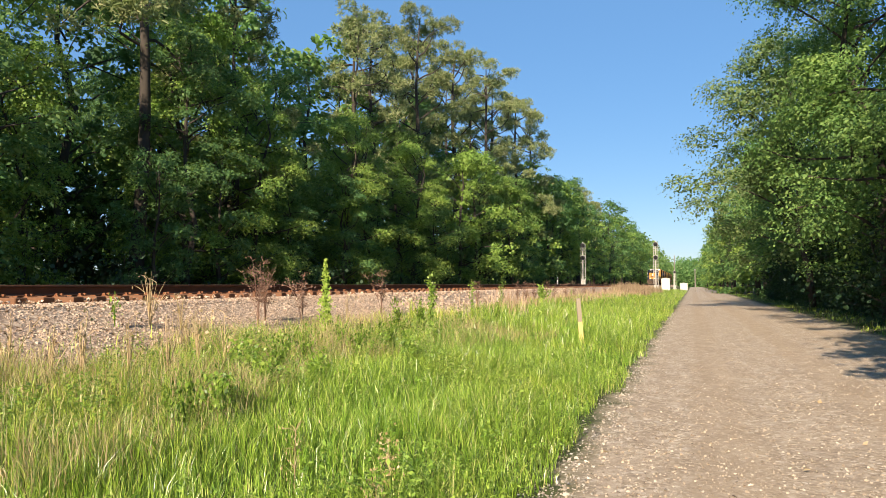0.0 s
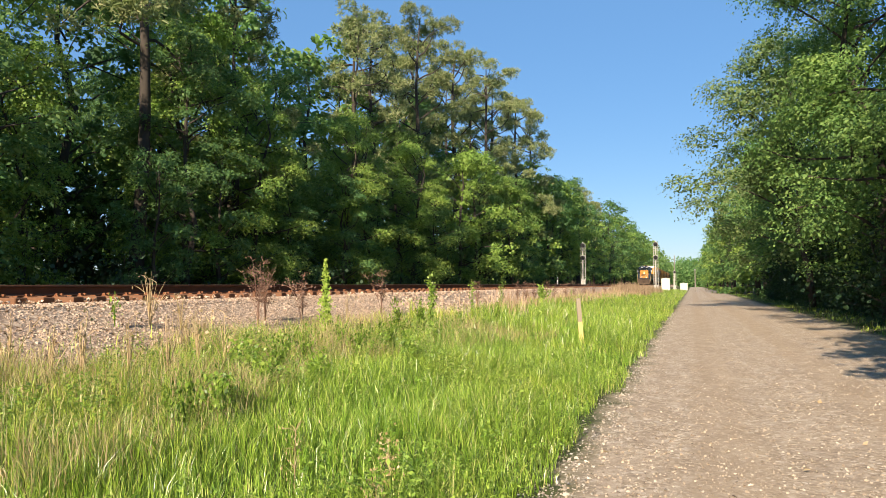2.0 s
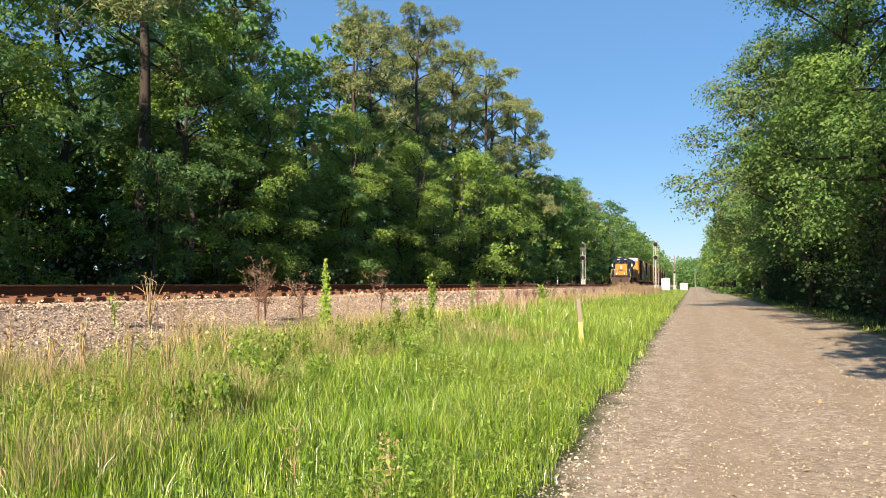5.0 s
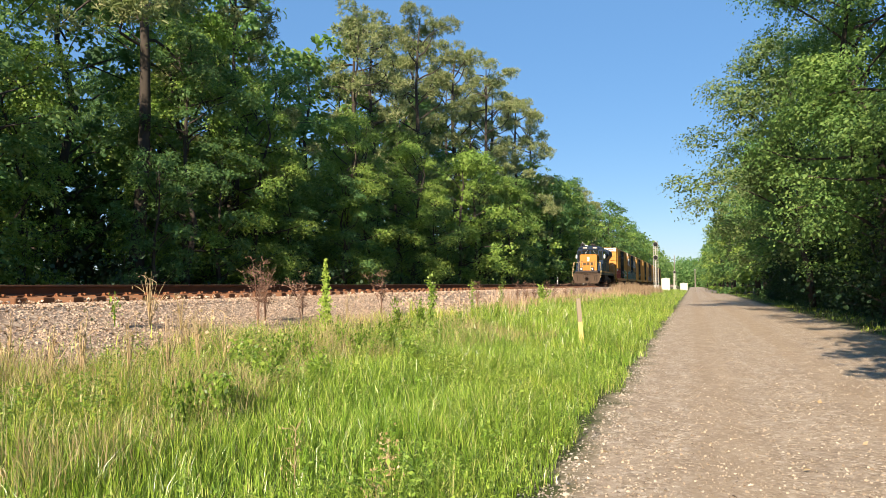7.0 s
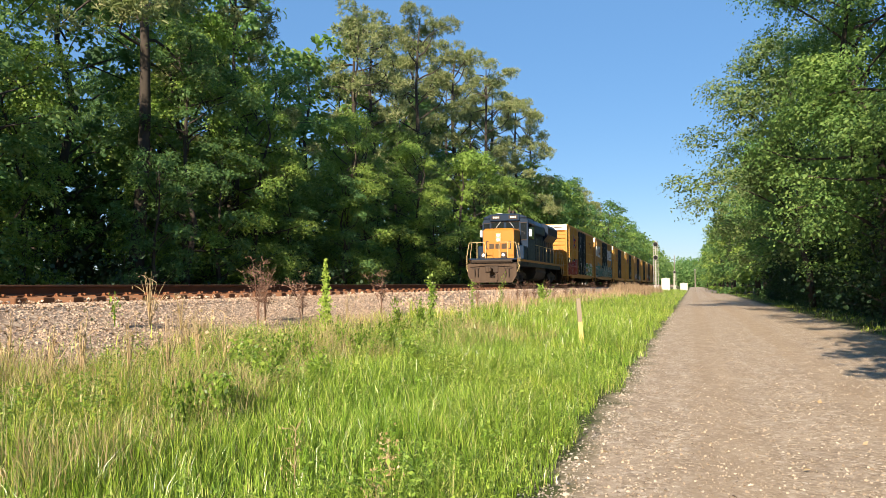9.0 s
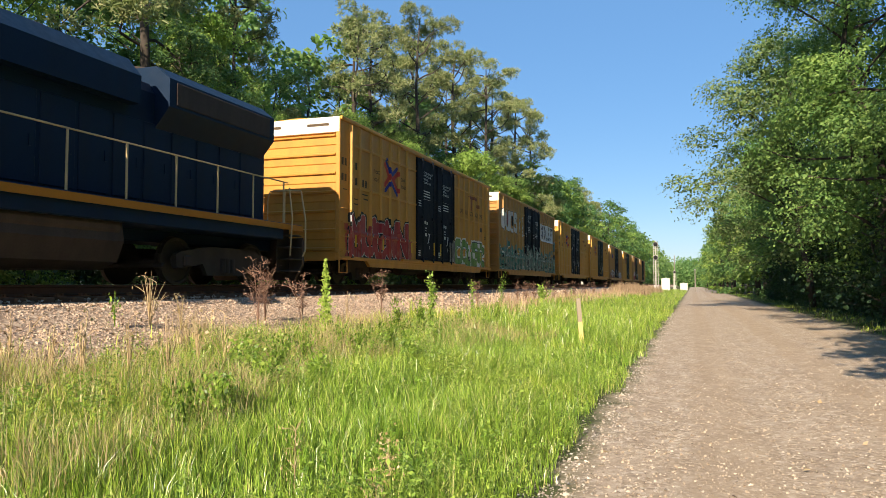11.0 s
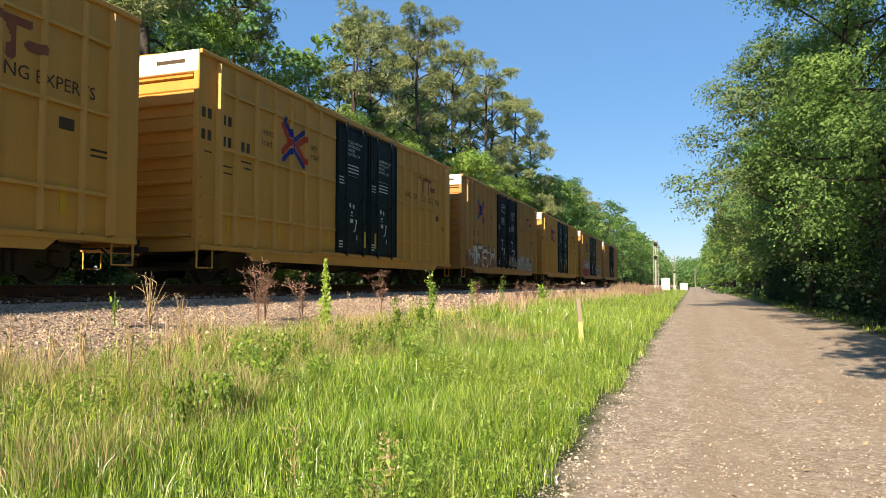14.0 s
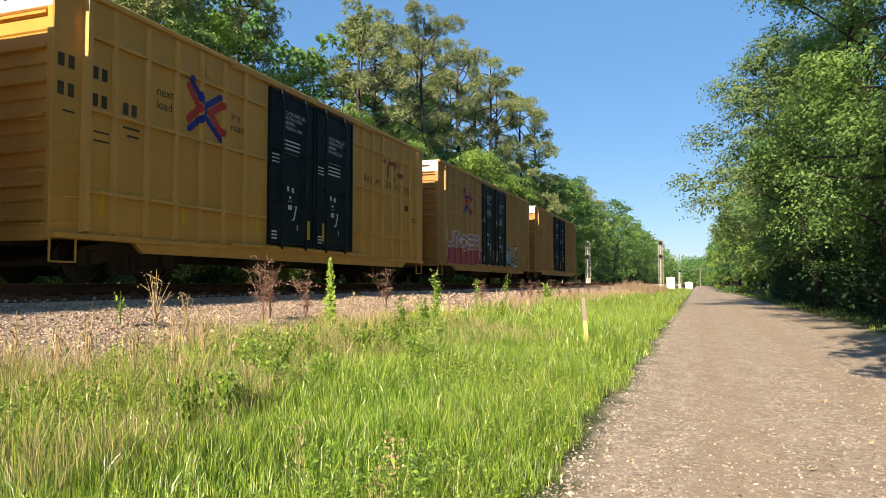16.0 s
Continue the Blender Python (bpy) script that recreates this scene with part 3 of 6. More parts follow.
def leaf_sprays(lobes, axis, leaves, size, droop=0.45, core=0.22):
    """Leaves set along drooping sprays over rounded lobes (x, y, z, r), with larger ones deep inside each lobe."""
    lobes = np.asarray(lobes)
    weight = lobes[:, 3] ** 2
    m = 9
    pick = rng.choice(len(lobes), max(int(leaves * (1 - core)) // m, 1), p=weight / weight.sum())
    c, r = lobes[pick, :3], lobes[pick, 3]
    out = c - np.stack([np.full(len(c), axis[0]), np.full(len(c), axis[1]), c[:, 2]], -1)
    out = unit(out)
    u = unit(rng.normal(0, 1, c.shape) + 0.55 * out + np.array([0, 0, 0.45]))
    anchor = c + u * (r * rng.uniform(0.35, 0.9, len(c)))[:, None] * np.array([1, 1, 0.62])
    d = 0.7 * out + 0.8 * u + rng.normal(0, 0.35, c.shape)
    d[:, 2] = d[:, 2] * 0.4 - droop * rng.uniform(0.2, 1.3, len(c))
    d = unit(d)
    side = unit(np.cross(d, np.array([0, 0, 1.0])))
    up = np.cross(side, d)
    long = np.minimum(size * rng.uniform(3.5, 7.5, len(c)), r * 0.85)
    rep = lambda q: np.repeat(q, m, 0)
    t = np.tile(np.linspace(0.05, 1.0, m), len(c)) + rng.normal(0, 0.05, len(c) * m)
    hand = np.tile(np.array([1, -1] * m)[:m], len(c)) * rng.uniform(0.3, 1.0, len(c) * m)
    L = rep(long)
    pos = rep(anchor) + rep(d) * (t * L)[:, None] + rep(side) * (hand * L * 0.22 * (1.1 - 0.6 * t))[:, None]
    pos[:, 2] -= 0.22 * L * t * t
    pos += rng.normal(0, size * 0.35, pos.shape)
    n = unit(0.55 * rep(up) + 0.65 * rep(u) + rng.normal(0, 0.42, pos.shape))
    a = rep(d) * 0.6 + rep(side) * (0.9 * np.sign(hand))[:, None] + rng.normal(0, 0.3, pos.shape)
    a[:, 2] -= 0.25
    a = unit(a - n * (a * n).sum(-1, keepdims=True))
    turns = np.stack([a, np.cross(n, a), n], -1)
    s = size * rng.uniform(0.7, 1.35, len(pos))
    # the deep leaves
    k = rng.choice(len(lobes), int(leaves * core * 0.45), p=weight / weight.sum())
    inner = lobes[k, :3] + np.clip(rng.normal(0, 0.3, (len(k), 3)), -0.55, 0.55) * lobes[k, 3:4] * np.array([1, 1, 0.6])
    pos = np.concatenate([pos, inner])
    turns = np.concatenate([turns, random_turns(len(k), 0.7)])
    s = np.concatenate([s, size * rng.uniform(1.3, 2.0, len(k))])
    pos[:, 2] = np.maximum(pos[:, 2], 0.15)
    return scatter_turned(LEAF_V, LEAF_F, pos, np.stack([s, s * 0.66, s], -1), turns)


def scatter_turned(verts, faces, pos, size, turns):
    """As scatter, but sized along each piece's own axes."""
    n, k = len(pos), len(verts)
    v = np.einsum("nij,nkj->nki", turns, verts[None] * size[:, None, :]) + pos[:, None, :]
    return v.reshape(-1, 3), (faces[None] + (np.arange(n) * k)[:, None, None]).reshape(-1, faces.shape[1])


def leaf_cloud(centres, radii, per, size, flat=0.5):
    """Leaves gathered loosely round many centres, thinner to the outside."""
    c = np.repeat(centres, per, 0)
    g = rng.normal(0, 0.45, (len(c), 3)) * np.repeat(radii, per)[:, None]
    g[:, 2] *= flat
    s = size * rng.uniform(0.6, 1.4, len(c))
    return scatter(LEAF_V, LEAF_F, c + g, np.stack([s, s * 0.62, s], -1), random_turns(len(c), 0.6))


def broad_tree(name, height, spread, leaf_mat, seed, leaves=5200, size=0.26, base=0.12, lean=(0, 0), bark=BARK, droop=0.45, extra=0):
    """Trunk, limbs that end in rounded lobes, and leaf sprays over them with gaps between; the crown reaches down to base * height."""
    global rng
    keep, rng = rng, np.random.default_rng(seed)
    root = empty("tree")
    top = Vector((lean[0], lean[1], height * 0.86))
    wood = Shape()
    pts = [top * (i / 6) + Vector((*rng.normal(0, 0.10 * min(i, 3), 2), 0)) for i in range(7)]
    pts[0].z = -0.3
    r0 = 0.008 * height + 0.035
    wood.tube(pts, [r0 * (1.25 - 0.18 * i) if i < 6 else r0 * 0.12 for i in range(7)], 8)
    part("trunk", wood, bark, root, smooth=True)
    lobes = []
    twigs = Shape()
    count = int(12 + height * 1.0)
    for i in range(count):
        f = base + (1 - base) * ((i + rng.uniform(0, 1)) / count)
        at = top * min(height * 0.86 * f / top.z, 1.0)
        a = i * 2.4 + rng.normal(0, 0.5)
        shape = (0.42 + 0.68 * math.sin(math.pi * min(0.18 + 0.80 * f, 1.0)) ** 0.8)
        reach = 0.82 * spread * shape * rng.uniform(0.6, 1.05)
        d = Vector((math.cos(a), math.sin(a), rng.uniform(0.1, 0.6) + 0.45 * f))
        path = limb_path(at, d, reach, 0.20)
        twigs.tube(path, [0.05 * (1.1 - f * 0.5) * (1 - j / 6.5) + 0.008 for j in range(6)], 5)
        big = spread * (0.12 + 0.12 * rng.uniform() ** 1.5) + 0.3
        lobes.append((*path[5], big * rng.uniform(0.7, 1.15)))
        lobes.append((*(path[3] + Vector(rng.normal(0, 0.10 * spread, 3))), big * rng.uniform(0.5, 0.95)))
        for _ in range(extra):
            lobes.append((*(path[4] + Vector(rng.normal(0, 0.14 * spread, 3))), big * rng.uniform(0.5, 1.0)))
    lobes.append((*top, 0.16 * spread + 0.4))
    part("branchwork", twigs, bark, root)
    lobes = np.array(lobes)
    lobes[:, 2] = np.maximum(lobes[:, 2], 0.5)
    v, f = leaf_sprays(lobes, (lean[0] * 0.5, lean[1] * 0.5), leaves, size, droop)
    part("crown", mesh_of("crown", v, f, leaf_mat), None, root)
    rng = keep
    return root


def pine_tree(name, height, seed, tufts=1500, bare=0.5, spread=3.2, stout=1.0):
    """A tall bare trunk, crooked rising limbs, and rounded pads of needle tufts with sky between them."""
    global rng
    keep, rng = rng, np.random.default_rng(seed)
    root = empty("pine_tree")
    pts = [Vector((0.15 * math.sin(i * 1.3), 0.15 * math.cos(i), height * 0.97 * i / 8)) for i in range(9)]
    pts[0].z = -0.3
    r0 = (0.010 * height + 0.06) * stout
    part("trunk", Shape().tube(pts, [r0 * (1.15 - 0.125 * i) for i in range(9)], 9), BARK, root, smooth=True)
    limbs = Shape()
    pads = []
    for i in range(24):
        g = (i + rng.uniform(0, 1)) / 24
        f = bare + (1 - bare) * g
        a = i * 2.4 + rng.normal(0, 0.4)
        reach = spread * (0.50 + 0.62 * math.sin(math.pi * min(g * 0.72 + 0.16, 1))) * rng.uniform(0.5, 1.15)
        d = Vector((math.cos(a), math.sin(a), rng.uniform(0.0, 0.5) + 0.45 * g))
        path = limb_path((0, 0, height * f * 0.92), d, reach, 0.28)
        limbs.tube(path, [0.065 * (1 - j / 6.2) + 0.01 for j in range(6)], 5)
        pads.append((*path[5], rng.uniform(0.6, 1.1)))
        for j in (3, 4):
            q = path[j] + Vector(rng.normal(0, 0.4, 3))
            limbs.tube([path[j], (path[j] + q) / 2 + Vector((0, 0, 0.05)), q], [0.025, 0.018, 0.01], 4)
            pads.append((*q, rng.uniform(0.35, 0.75)))
    for i in range(6):
        pads.append((*rng.normal(0, 0.7, 2), height * rng.uniform(0.9, 0.99), 0.75))
    part("branchwork", limbs, BARK, root)
    pads = np.array(pads)
    pick = rng.choice(len(pads), tufts, p=pads[:, 3] ** 2 / (pads[:, 3] ** 2).sum())
    u = unit(rng.normal(0, 1, (tufts, 3)) + np.array([0, 0, 0.35]))
    c = pads[pick, :3] + u * (pads[pick, 3] * rng.uniform(0.4, 1.0, tufts))[:, None] * np.array([1, 1, 0.6])
    spokes = 8
    cc, uu = np.repeat(c, spokes, 0), np.repeat(u, spokes, 0)
    d = unit(rng.normal(0, 1, cc.shape) + 0.7 * uu + np.array([0, 0, 0.35]))
    ln = rng.uniform(0.16, 0.32, len(cc))[:, None]
    w = unit(np.cross(d, rng.normal(0, 1, d.shape))) * 0.028
    v = np.stack([cc - w * 0.5, cc + w * 0.5, cc + d * ln + w, cc + d * ln - w], 1).reshape(-1, 3)
    part("crown", mesh_of("crown", v, np.arange(len(v)).reshape(-1, 4), NEEDLE), None, root)
    rng = keep
    return root


def shrub(seed, size, mat, leaves=1100, leaf=0.16):
    global rng
    keep, rng = rng, np.random.default_rng(seed)
    root = empty("shrub")
    s = Shape()
    centres = []
    for i in range(11):
        a = i * 2.4
        path = limb_path((0, 0, -0.1), (math.cos(a) * 0.7, math.sin(a) * 0.7, 1), size * rng.uniform(0.6, 1.1), 0.2)
        s.tube(path, [0.02 * (1 - j / 7) for j in range(6)], 4)
        for j in range(1, 6):
            centres += [tuple(path[j] + Vector(rng.normal(0, 0.16 * size, 3))) for _ in range(2)]
    part("branchwork", s, BARK, root)
    centres = np.array(centres)
    centres[:, 2] = np.maximum(centres[:, 2], 0.12)
    v, f = leaf_cloud(centres, np.full(len(centres), 0.28 * size), leaves // len(centres), leaf)
    part("leaves", mesh_of("leaves", v, f, mat), None, root)
    rng = keep
    return root


def wood_mass(name, label, boxes, n, size, mat):
    """The closed depth of the woods: many leaf sprays in long uneven masses: x0, x1, y0, y1, low, top."""
    total = sum((b[3] - b[2]) * (b[5] - b[4]) for b in boxes)
    pos = []
    for x0, x1, y0, y1, z0, z1 in boxes:
        m = int(n * (y1 - y0) * (z1 - z0) / total)
        x, y = rng.uniform(x0, x1, m), rng.uniform(y0, y1, m)
        roof = z1 * (0.8 + 0.12 * np.sin(y * 0.45) + 0.08 * np.sin(y * 1.3 + x))
        z = z0 + (roof - z0) * rng.uniform(0, 1, m) ** 0.9
        pos.append(np.stack([x, y, z], -1))
    pos = np.concatenate(pos)
    s = size * rng.uniform(0.6, 1.5, len(pos))
    v, f = scatter(LEAF_V, LEAF_F, pos, np.stack([s, s * 0.85, s], -1), random_turns(len(pos), 0.8))
    return tagged(new(name, mesh_of(name, v, f, mat)), label, "woods", kind="stuff")


def plant_woods():
    # kinds for the near trees: smaller leaves, more of them
    near = [broad_tree("a", 17, 3.9, LEAF_A, 11, 26000, 0.125, 0.10), broad_tree("b", 14, 3.5, LEAF_C, 12, 24000, 0.12, 0.04),
            broad_tree("c", 19, 4.2, LEAF_C, 13, 27000, 0.13, 0.12), broad_tree("d", 13, 3.4, LEAF_B, 14, 24000, 0.115, 0.05, droop=0.8)]
    middle = [broad_tree("k", 17, 3.9, LEAF_A, 25, 9000, 0.21, 0.08), broad_tree("l", 14, 3.6, LEAF_C, 26, 8500, 0.20, 0.04),
              broad_tree("m", 18, 4.2, LEAF_C, 27, 9000, 0.22, 0.08), broad_tree("n", 13, 3.5, LEAF_B, 28, 8500, 0.19, 0.05)]
    wide = [broad_tree("e", 17, 5.0, LEAF_A, 15, 52000, 0.105, 0.08, (-1.2, 0), droop=0.95, extra=3), broad_tree("f", 15, 4.8, LEAF_A, 16, 48000, 0.105, 0.08, (-1.0, 0), droop=0.95, extra=3),
            broad_tree("g", 14, 6.8, LEAF_P, 17, 52000, 0.16, 0.20, (-0.8, 0), extra=3)]
    broad = [broad_tree("s", 17, 5.2, LEAF_A, 29, 12000, 0.20, 0.22, (-1.2, 0), extra=1), broad_tree("t", 15, 5.0, LEAF_C, 30, 11500, 0.20, 0.22, (-1.0, 0), extra=1)]
    far = [broad_tree("h", 17, 4.2, LEAF_A, 18, 3400, 0.36, 0.08), broad_tree("i", 15, 4.0, LEAF_B, 19, 3300, 0.36, 0.06), broad_tree("j", 18, 4.4, LEAF_C, 20, 3400, 0.37, 0.08)]
    reach = [broad_tree("o", 7.6, 4.8, LEAF_A, 24, 9000, 0.28, 0.66, (-0.5, 0), extra=1)]
    pines = [pine_tree("p", 20, 21, 1500, 0.42, 2.5), pine_tree("q", 24, 22, 2500, 0.30, 4.6), pine_tree("r", 26, 23, 2500, 0.36, 4.9), pine_tree("s", 22, 34, 1700, 0.50, 4.0, 1.0)]
    # shrub leaves are coloured dark to stand for shade at the forest foot
    bushes = [shrub(31, 2.6, LEAF_SHADED, 800), shrub(32, 2.0, LEAF_SHADED, 700), shrub(33, 3.2, LEAF_SHADED, 900)]
    for b in near + middle + wide + broad + far + reach:
        tagged(b, "leafy broadleaf tree with a dense green crown at the forest edge", "tree", "trees of the woods")
    for b in wide + broad + reach:
        tagged(b, "spreading broadleaf tree whose limbs reach over the gravel road")
    for p in pines:
        tagged(p, "tall pine with a bare trunk and yellow-green needle crown", "pine tree", "pines of the woods")
    for s in bushes:
        tagged(s, "dense undergrowth shrub at the forest edge, leaf colour darkened for shade", "shrub", "shrubs of the undergrowth")
    used = set()

    def put(kind, x, y, turn, size=1.0):
        m = pose(x, y, float(ground_z(x)), 0, 0, turn)
        if kind in used:
            ob = copy_thing(kind, m)
        else:
            used.add(kind)
            ob = kind
            ob.matrix_basis = m
        ob.scale = (size, size, size)
        return ob

    # the woods beyond the track: an uneven front row, a taller second row, pines between
    front = [(1.0, 3, 0.6), (5.5, 3, 0.75), (10.0, 1, 0.72), (14.8, 3, 0.92), (17.6, 3, 0.80), (22.6, 1, 0.86), (28.5, 3, 1.0), (32.0, 0, 0.82),
             (39.0, 3, 1.0), (47.0, 0, 0.82), (56.0, 3, 1.02), (61.0, 2, 0.70), (67.0, 0, 0.75), (76.5, 3, 0.95)]
    for y, k, s in front:
        put((near if 12 < y < 48 else far + far[:1] if y < 8 else middle)[k], -19.6 + 1.5 * math.sin(y * 1.7) + 0.045 * min(max(y - 20, 0), 45), y, rng.uniform(0, 360), s)
    for i, y in enumerate(np.arange(13.0, 44, 4.6)):
        put(middle[i % 3] if y < 31 else far[i % 3], -24.2 + 0.9 * math.sin(y), float(y), rng.uniform(0, 360), 1.12)
    for i, y in enumerate(np.arange(46.0, 84, 6.5)):
        put(far[i % 3], -25.0 + 0.9 * math.sin(y), float(y), rng.uniform(0, 360), 1.12)
    for x, y, k, s in ((-19.4, 21.1, 3, 0.95), (-22.6, 12.0, 1, 1.0), (-19.8, 27.4, 1, 0.66), (-21.0, 42.0, 0, 1.0), (-22.0, 47.0, 0, 1.08), (-21.0, 53.7, 1, 1.0), (-23.5, 59.0, 2, 0.95), (-22.0, 66.0, 1, 1.05),
                       (-21.0, 73.9, 2, 1.0), (-22.0, 80.0, 1, 1.04), (-20.0, 84.0, 2, 0.97), (-19.4, 89.0, 1, 1.0), (-24.5, 57.0, 1, 0.9), (-25.5, 64.0, 2, 0.86), (-24.5, 71.0, 1, 0.98), (-24.0, 78.5, 2, 0.9), (-19.6, 135.0, 0, 1.0), (-20.0, 148.0, 1, 0.80), (-20.5, 158.0, 2, 0.74), (-19.0, 125.0, 0, 0.9)):
        put(pines[k], x, y, 57.0 * y, s)
    for x, y, s in ((-19.8, 90.0, 1.12), (-18.9, 101.0, 1.18), (-18.0, 110.0, 1.1), (-17.8, 119.0, 1.05)):
        put(far[1], x, y, 33.0 * y, s)
    # shorter trees that stand out of the edge into the sun, and others before the view that keep the undergrowth in shade
    for x, y, k, s in ((-17.9, 35.0, 3, 0.86), (-17.4, 44.0, 3, 0.90), (-18.2, 26.8, 3, 0.84), (-17.2, 53.0, 3, 0.96), (-17.2, 66.0, 3, 0.98), (-19.8, 24.2, 3, 1.08)):
        put((near if y < 48 else middle)[k], x, y, 41.0 * y, s)
    for x, y, k, s in ((-18.0, -7.0, 1, 0.6), (-17.6, -2.0, 1, 0.6), (-18.0, 3.0, 1, 0.6), (-17.8, 7.2, 1, 0.80), (-18.4, 10.8, 1, 0.64), (-17.3, 12.5, 1, 0.64), (-19.6, 9.0, 1, 0.78), (7.4, 3.0, 2, 0.78), (7.4, 9.2, 2, 0.80), (7.0, 13.6, 1, 0.60), (7.3, 16.8, 1, 0.58), (8.2, 13.0, 1, 1.04), (6.3, 17.8, 1, 0.5), (6.3, 11.2, 1, 0.88), (5.8, 7.4, 1, 0.72), (-21.5, 16.5, 1, 0.4)):
        put(middle[k], x, y, 41.0 * y, s)
    for x, y, k, s in ((9.4, -6.0, 1, 0.7), (11.3, 0.5, 1, 0.8), (11.4, 6.5, 2, 0.7), (10.6, 13.2, 2, 0.65), (14.5, 3.0, 1, 0.7), (14.5, 9.5, 1, 0.7)):
        put(far[k], x, y, 41.0 * y, s)
    for i, y in enumerate(np.arange(19.5, 92, 4.6)):
        put(middle[1], -17.6 + 0.5 * math.sin(y * 2.3), float(y), 71.0 * y, 0.50 + 0.08 * math.sin(y * 1.9))
    i = 0
    y = 86.0
    while y < 330:
        put(far[(i * 2) % 3], -18.8 + rng.normal(0, 0.6), y, rng.uniform(0, 360), rng.uniform(0.92, 1.1) * (1.0 if y < 160 else 1.28))
        put(far[(i + 1) % 3], -23.5 + rng.normal(0, 0.8), y + 2, rng.uniform(0, 360), rng.uniform(0.95, 1.12))
        y += 6.5 if y < 130 else 14.0
        i += 1
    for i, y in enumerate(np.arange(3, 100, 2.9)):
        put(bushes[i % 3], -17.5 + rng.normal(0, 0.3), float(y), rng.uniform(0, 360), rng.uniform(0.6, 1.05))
    # the woods beside the road
    for i, (x, y, k, s) in enumerate(((8.4, 19.5, 1, 0.95), (7.9, 26.0, 0, 1.28), (6.9, 30.5, 1, 1.18), (8.2, 37.0, 0, 0.9), (6.4, 44.5, 2, 1.08), (7.4, 54.0, 0, 0.85), (7.2, 61.0, 1, 0.9), (7.2, 68.0, 0, 0.9))):
        put(wide[k] if y < 50 else broad[k % 2], x, y, 20.0 * math.sin(i * 2.3) + (0 if y < 45 else 150), s)
    # tall trees beside and behind the camera, whose shade lies along the foot of these woods
    for x, y, k, s in ((6.6, -13.0, 0, 1.0), (6.8, -5.0, 1, 1.0), (6.3, 7.3, 0, 0.98), (11.5, -9.0, 1, 1.0), (11.5, 0.0, 0, 1.0)):
        put(broad[k], x, y, 63.0 * y, s)
    y = 75.0
    i = 0
    while y < 330:
        put(far[i % 3], (7.6 if y < 120 else 6.4) + rng.normal(0, 0.4), y, rng.uniform(0, 360), rng.uniform(0.9, 1.12))
        y += 6.5 if y < 130 else 14.0
        i += 1
    for i, y in enumerate(np.arange(14, 64, 7.0)):
        put(far[i % 3], 14.0 + rng.normal(0, 0.6), float(y), rng.uniform(0, 360), 1.1)
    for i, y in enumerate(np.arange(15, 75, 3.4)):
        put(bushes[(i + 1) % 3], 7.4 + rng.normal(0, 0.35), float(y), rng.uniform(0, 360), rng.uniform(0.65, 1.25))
    # trees beside the camera, whose limbs shade the road ahead
    for x, y, k, s in ((7.5, 3.9, 0, 1.0), (10.2, 8.0, 0, 1.15), (7.6, 1.0, 0, 1.3), (8.6, 2.5, 0, 1.5)):
        put(reach[k], x, y, 35.0 * k, s)
    for i, kind in enumerate(near + middle + wide + broad + far + reach + pines + bushes):
        if kind not in used:
            put(kind, -26.5, 27.0 + i, 0.0)
    # the first four masses carry the woods' shade in their leaf colour
    wood_mass("deep_woods", "depth of the woods beyond the track, its shade put into the leaf colour", [(-36, -29, 10, 90, 0, 15), (-34, -26, 90, 330, 0, 14), (17, 22, 12, 90, 0, 15), (13, 20, 90, 330, 0, 14)], 38000, 1.0, LEAF_SHADED)
    wood_mass("undergrowth", "undergrowth within the woods, its shade put into the leaf colour", [(-29, -23.5, 6, 90, 0, 5.5), (10.5, 16, 30, 80, 0, 5), (-32, -27, 8, 50, 0, 12)], 26000, 0.5, LEAF_SHADED)
    wood_mass("roadside_thicket", "leafy thicket along the road, darkened in colour for shade", [(6.5, 8.4, 30, 75, 0, 4.6), (8.2, 11.5, 31, 75, 1.0, 13)], 30000, 0.20, LEAF_SHADED)
    wood_mass("near_thicket", "leafy thicket at the foot of the roadside trees, darkened in colour for shade", [(6.3, 8.8, 16, 31, 0, 5.5), (8.4, 11.5, 16, 31, 0, 11)], 42000, 0.11, LEAF_SHADED)
    wood_mass("roadside_foliage", "sunlit leaves between the trees along the road", [(6.8, 9.4, 24, 75, 4.5, 14)], 16000, 0.16, LEAF_A)
    wood_mass("distant_woods", "distant woods where road and track disappear", [(-40, -17, 300, 900, 0, 27), (5, 30, 325, 900, 0, 22), (-60, 60, 905, 950, 0, 24)], 30000, 1.5, LEAF_A)
    wood_mass("woods_at_the_bend", "distant woods where the road bends away", [(-8.4, 6, 400, 440, 0, 17)], 9000, 0.9, LEAF_C)


plant_woods()


# ---- signals, cabinets, posts ----
STEEL = weathered("galvanised_steel", (0.42, 0.42, 0.40), (0.2, 0.18, 0.15), 0.5, 0.5, 0.4)
SILVER = weathered("silver_paint", (0.44, 0.42, 0.38), (0.42, 0.38, 0.32), 0.4, 0.5, 0.1)
FLAT_BLACK = weathered("flat_black_paint", (0.015, 0.015, 0.016), (0.05, 0.045, 0.04), 0.4, 0.7)
STAKE_WOOD = weathered("grey_stake_wood", (0.30, 0.25, 0.18), (0.20, 0.16, 0.11), 0.7, 0.9, 0, (3, 3, 0.4), 40, 0.5)
STAKE_YELLOW = weathered("faded_yellow_paint", (0.58, 0.46, 0.17), (0.42, 0.34, 0.16), 0.5, 0.8)
PALE_BOX = weathered("off_white_metal", (0.58, 0.56, 0.51), (0.45, 0.38, 0.3), 0.4, 0.55)


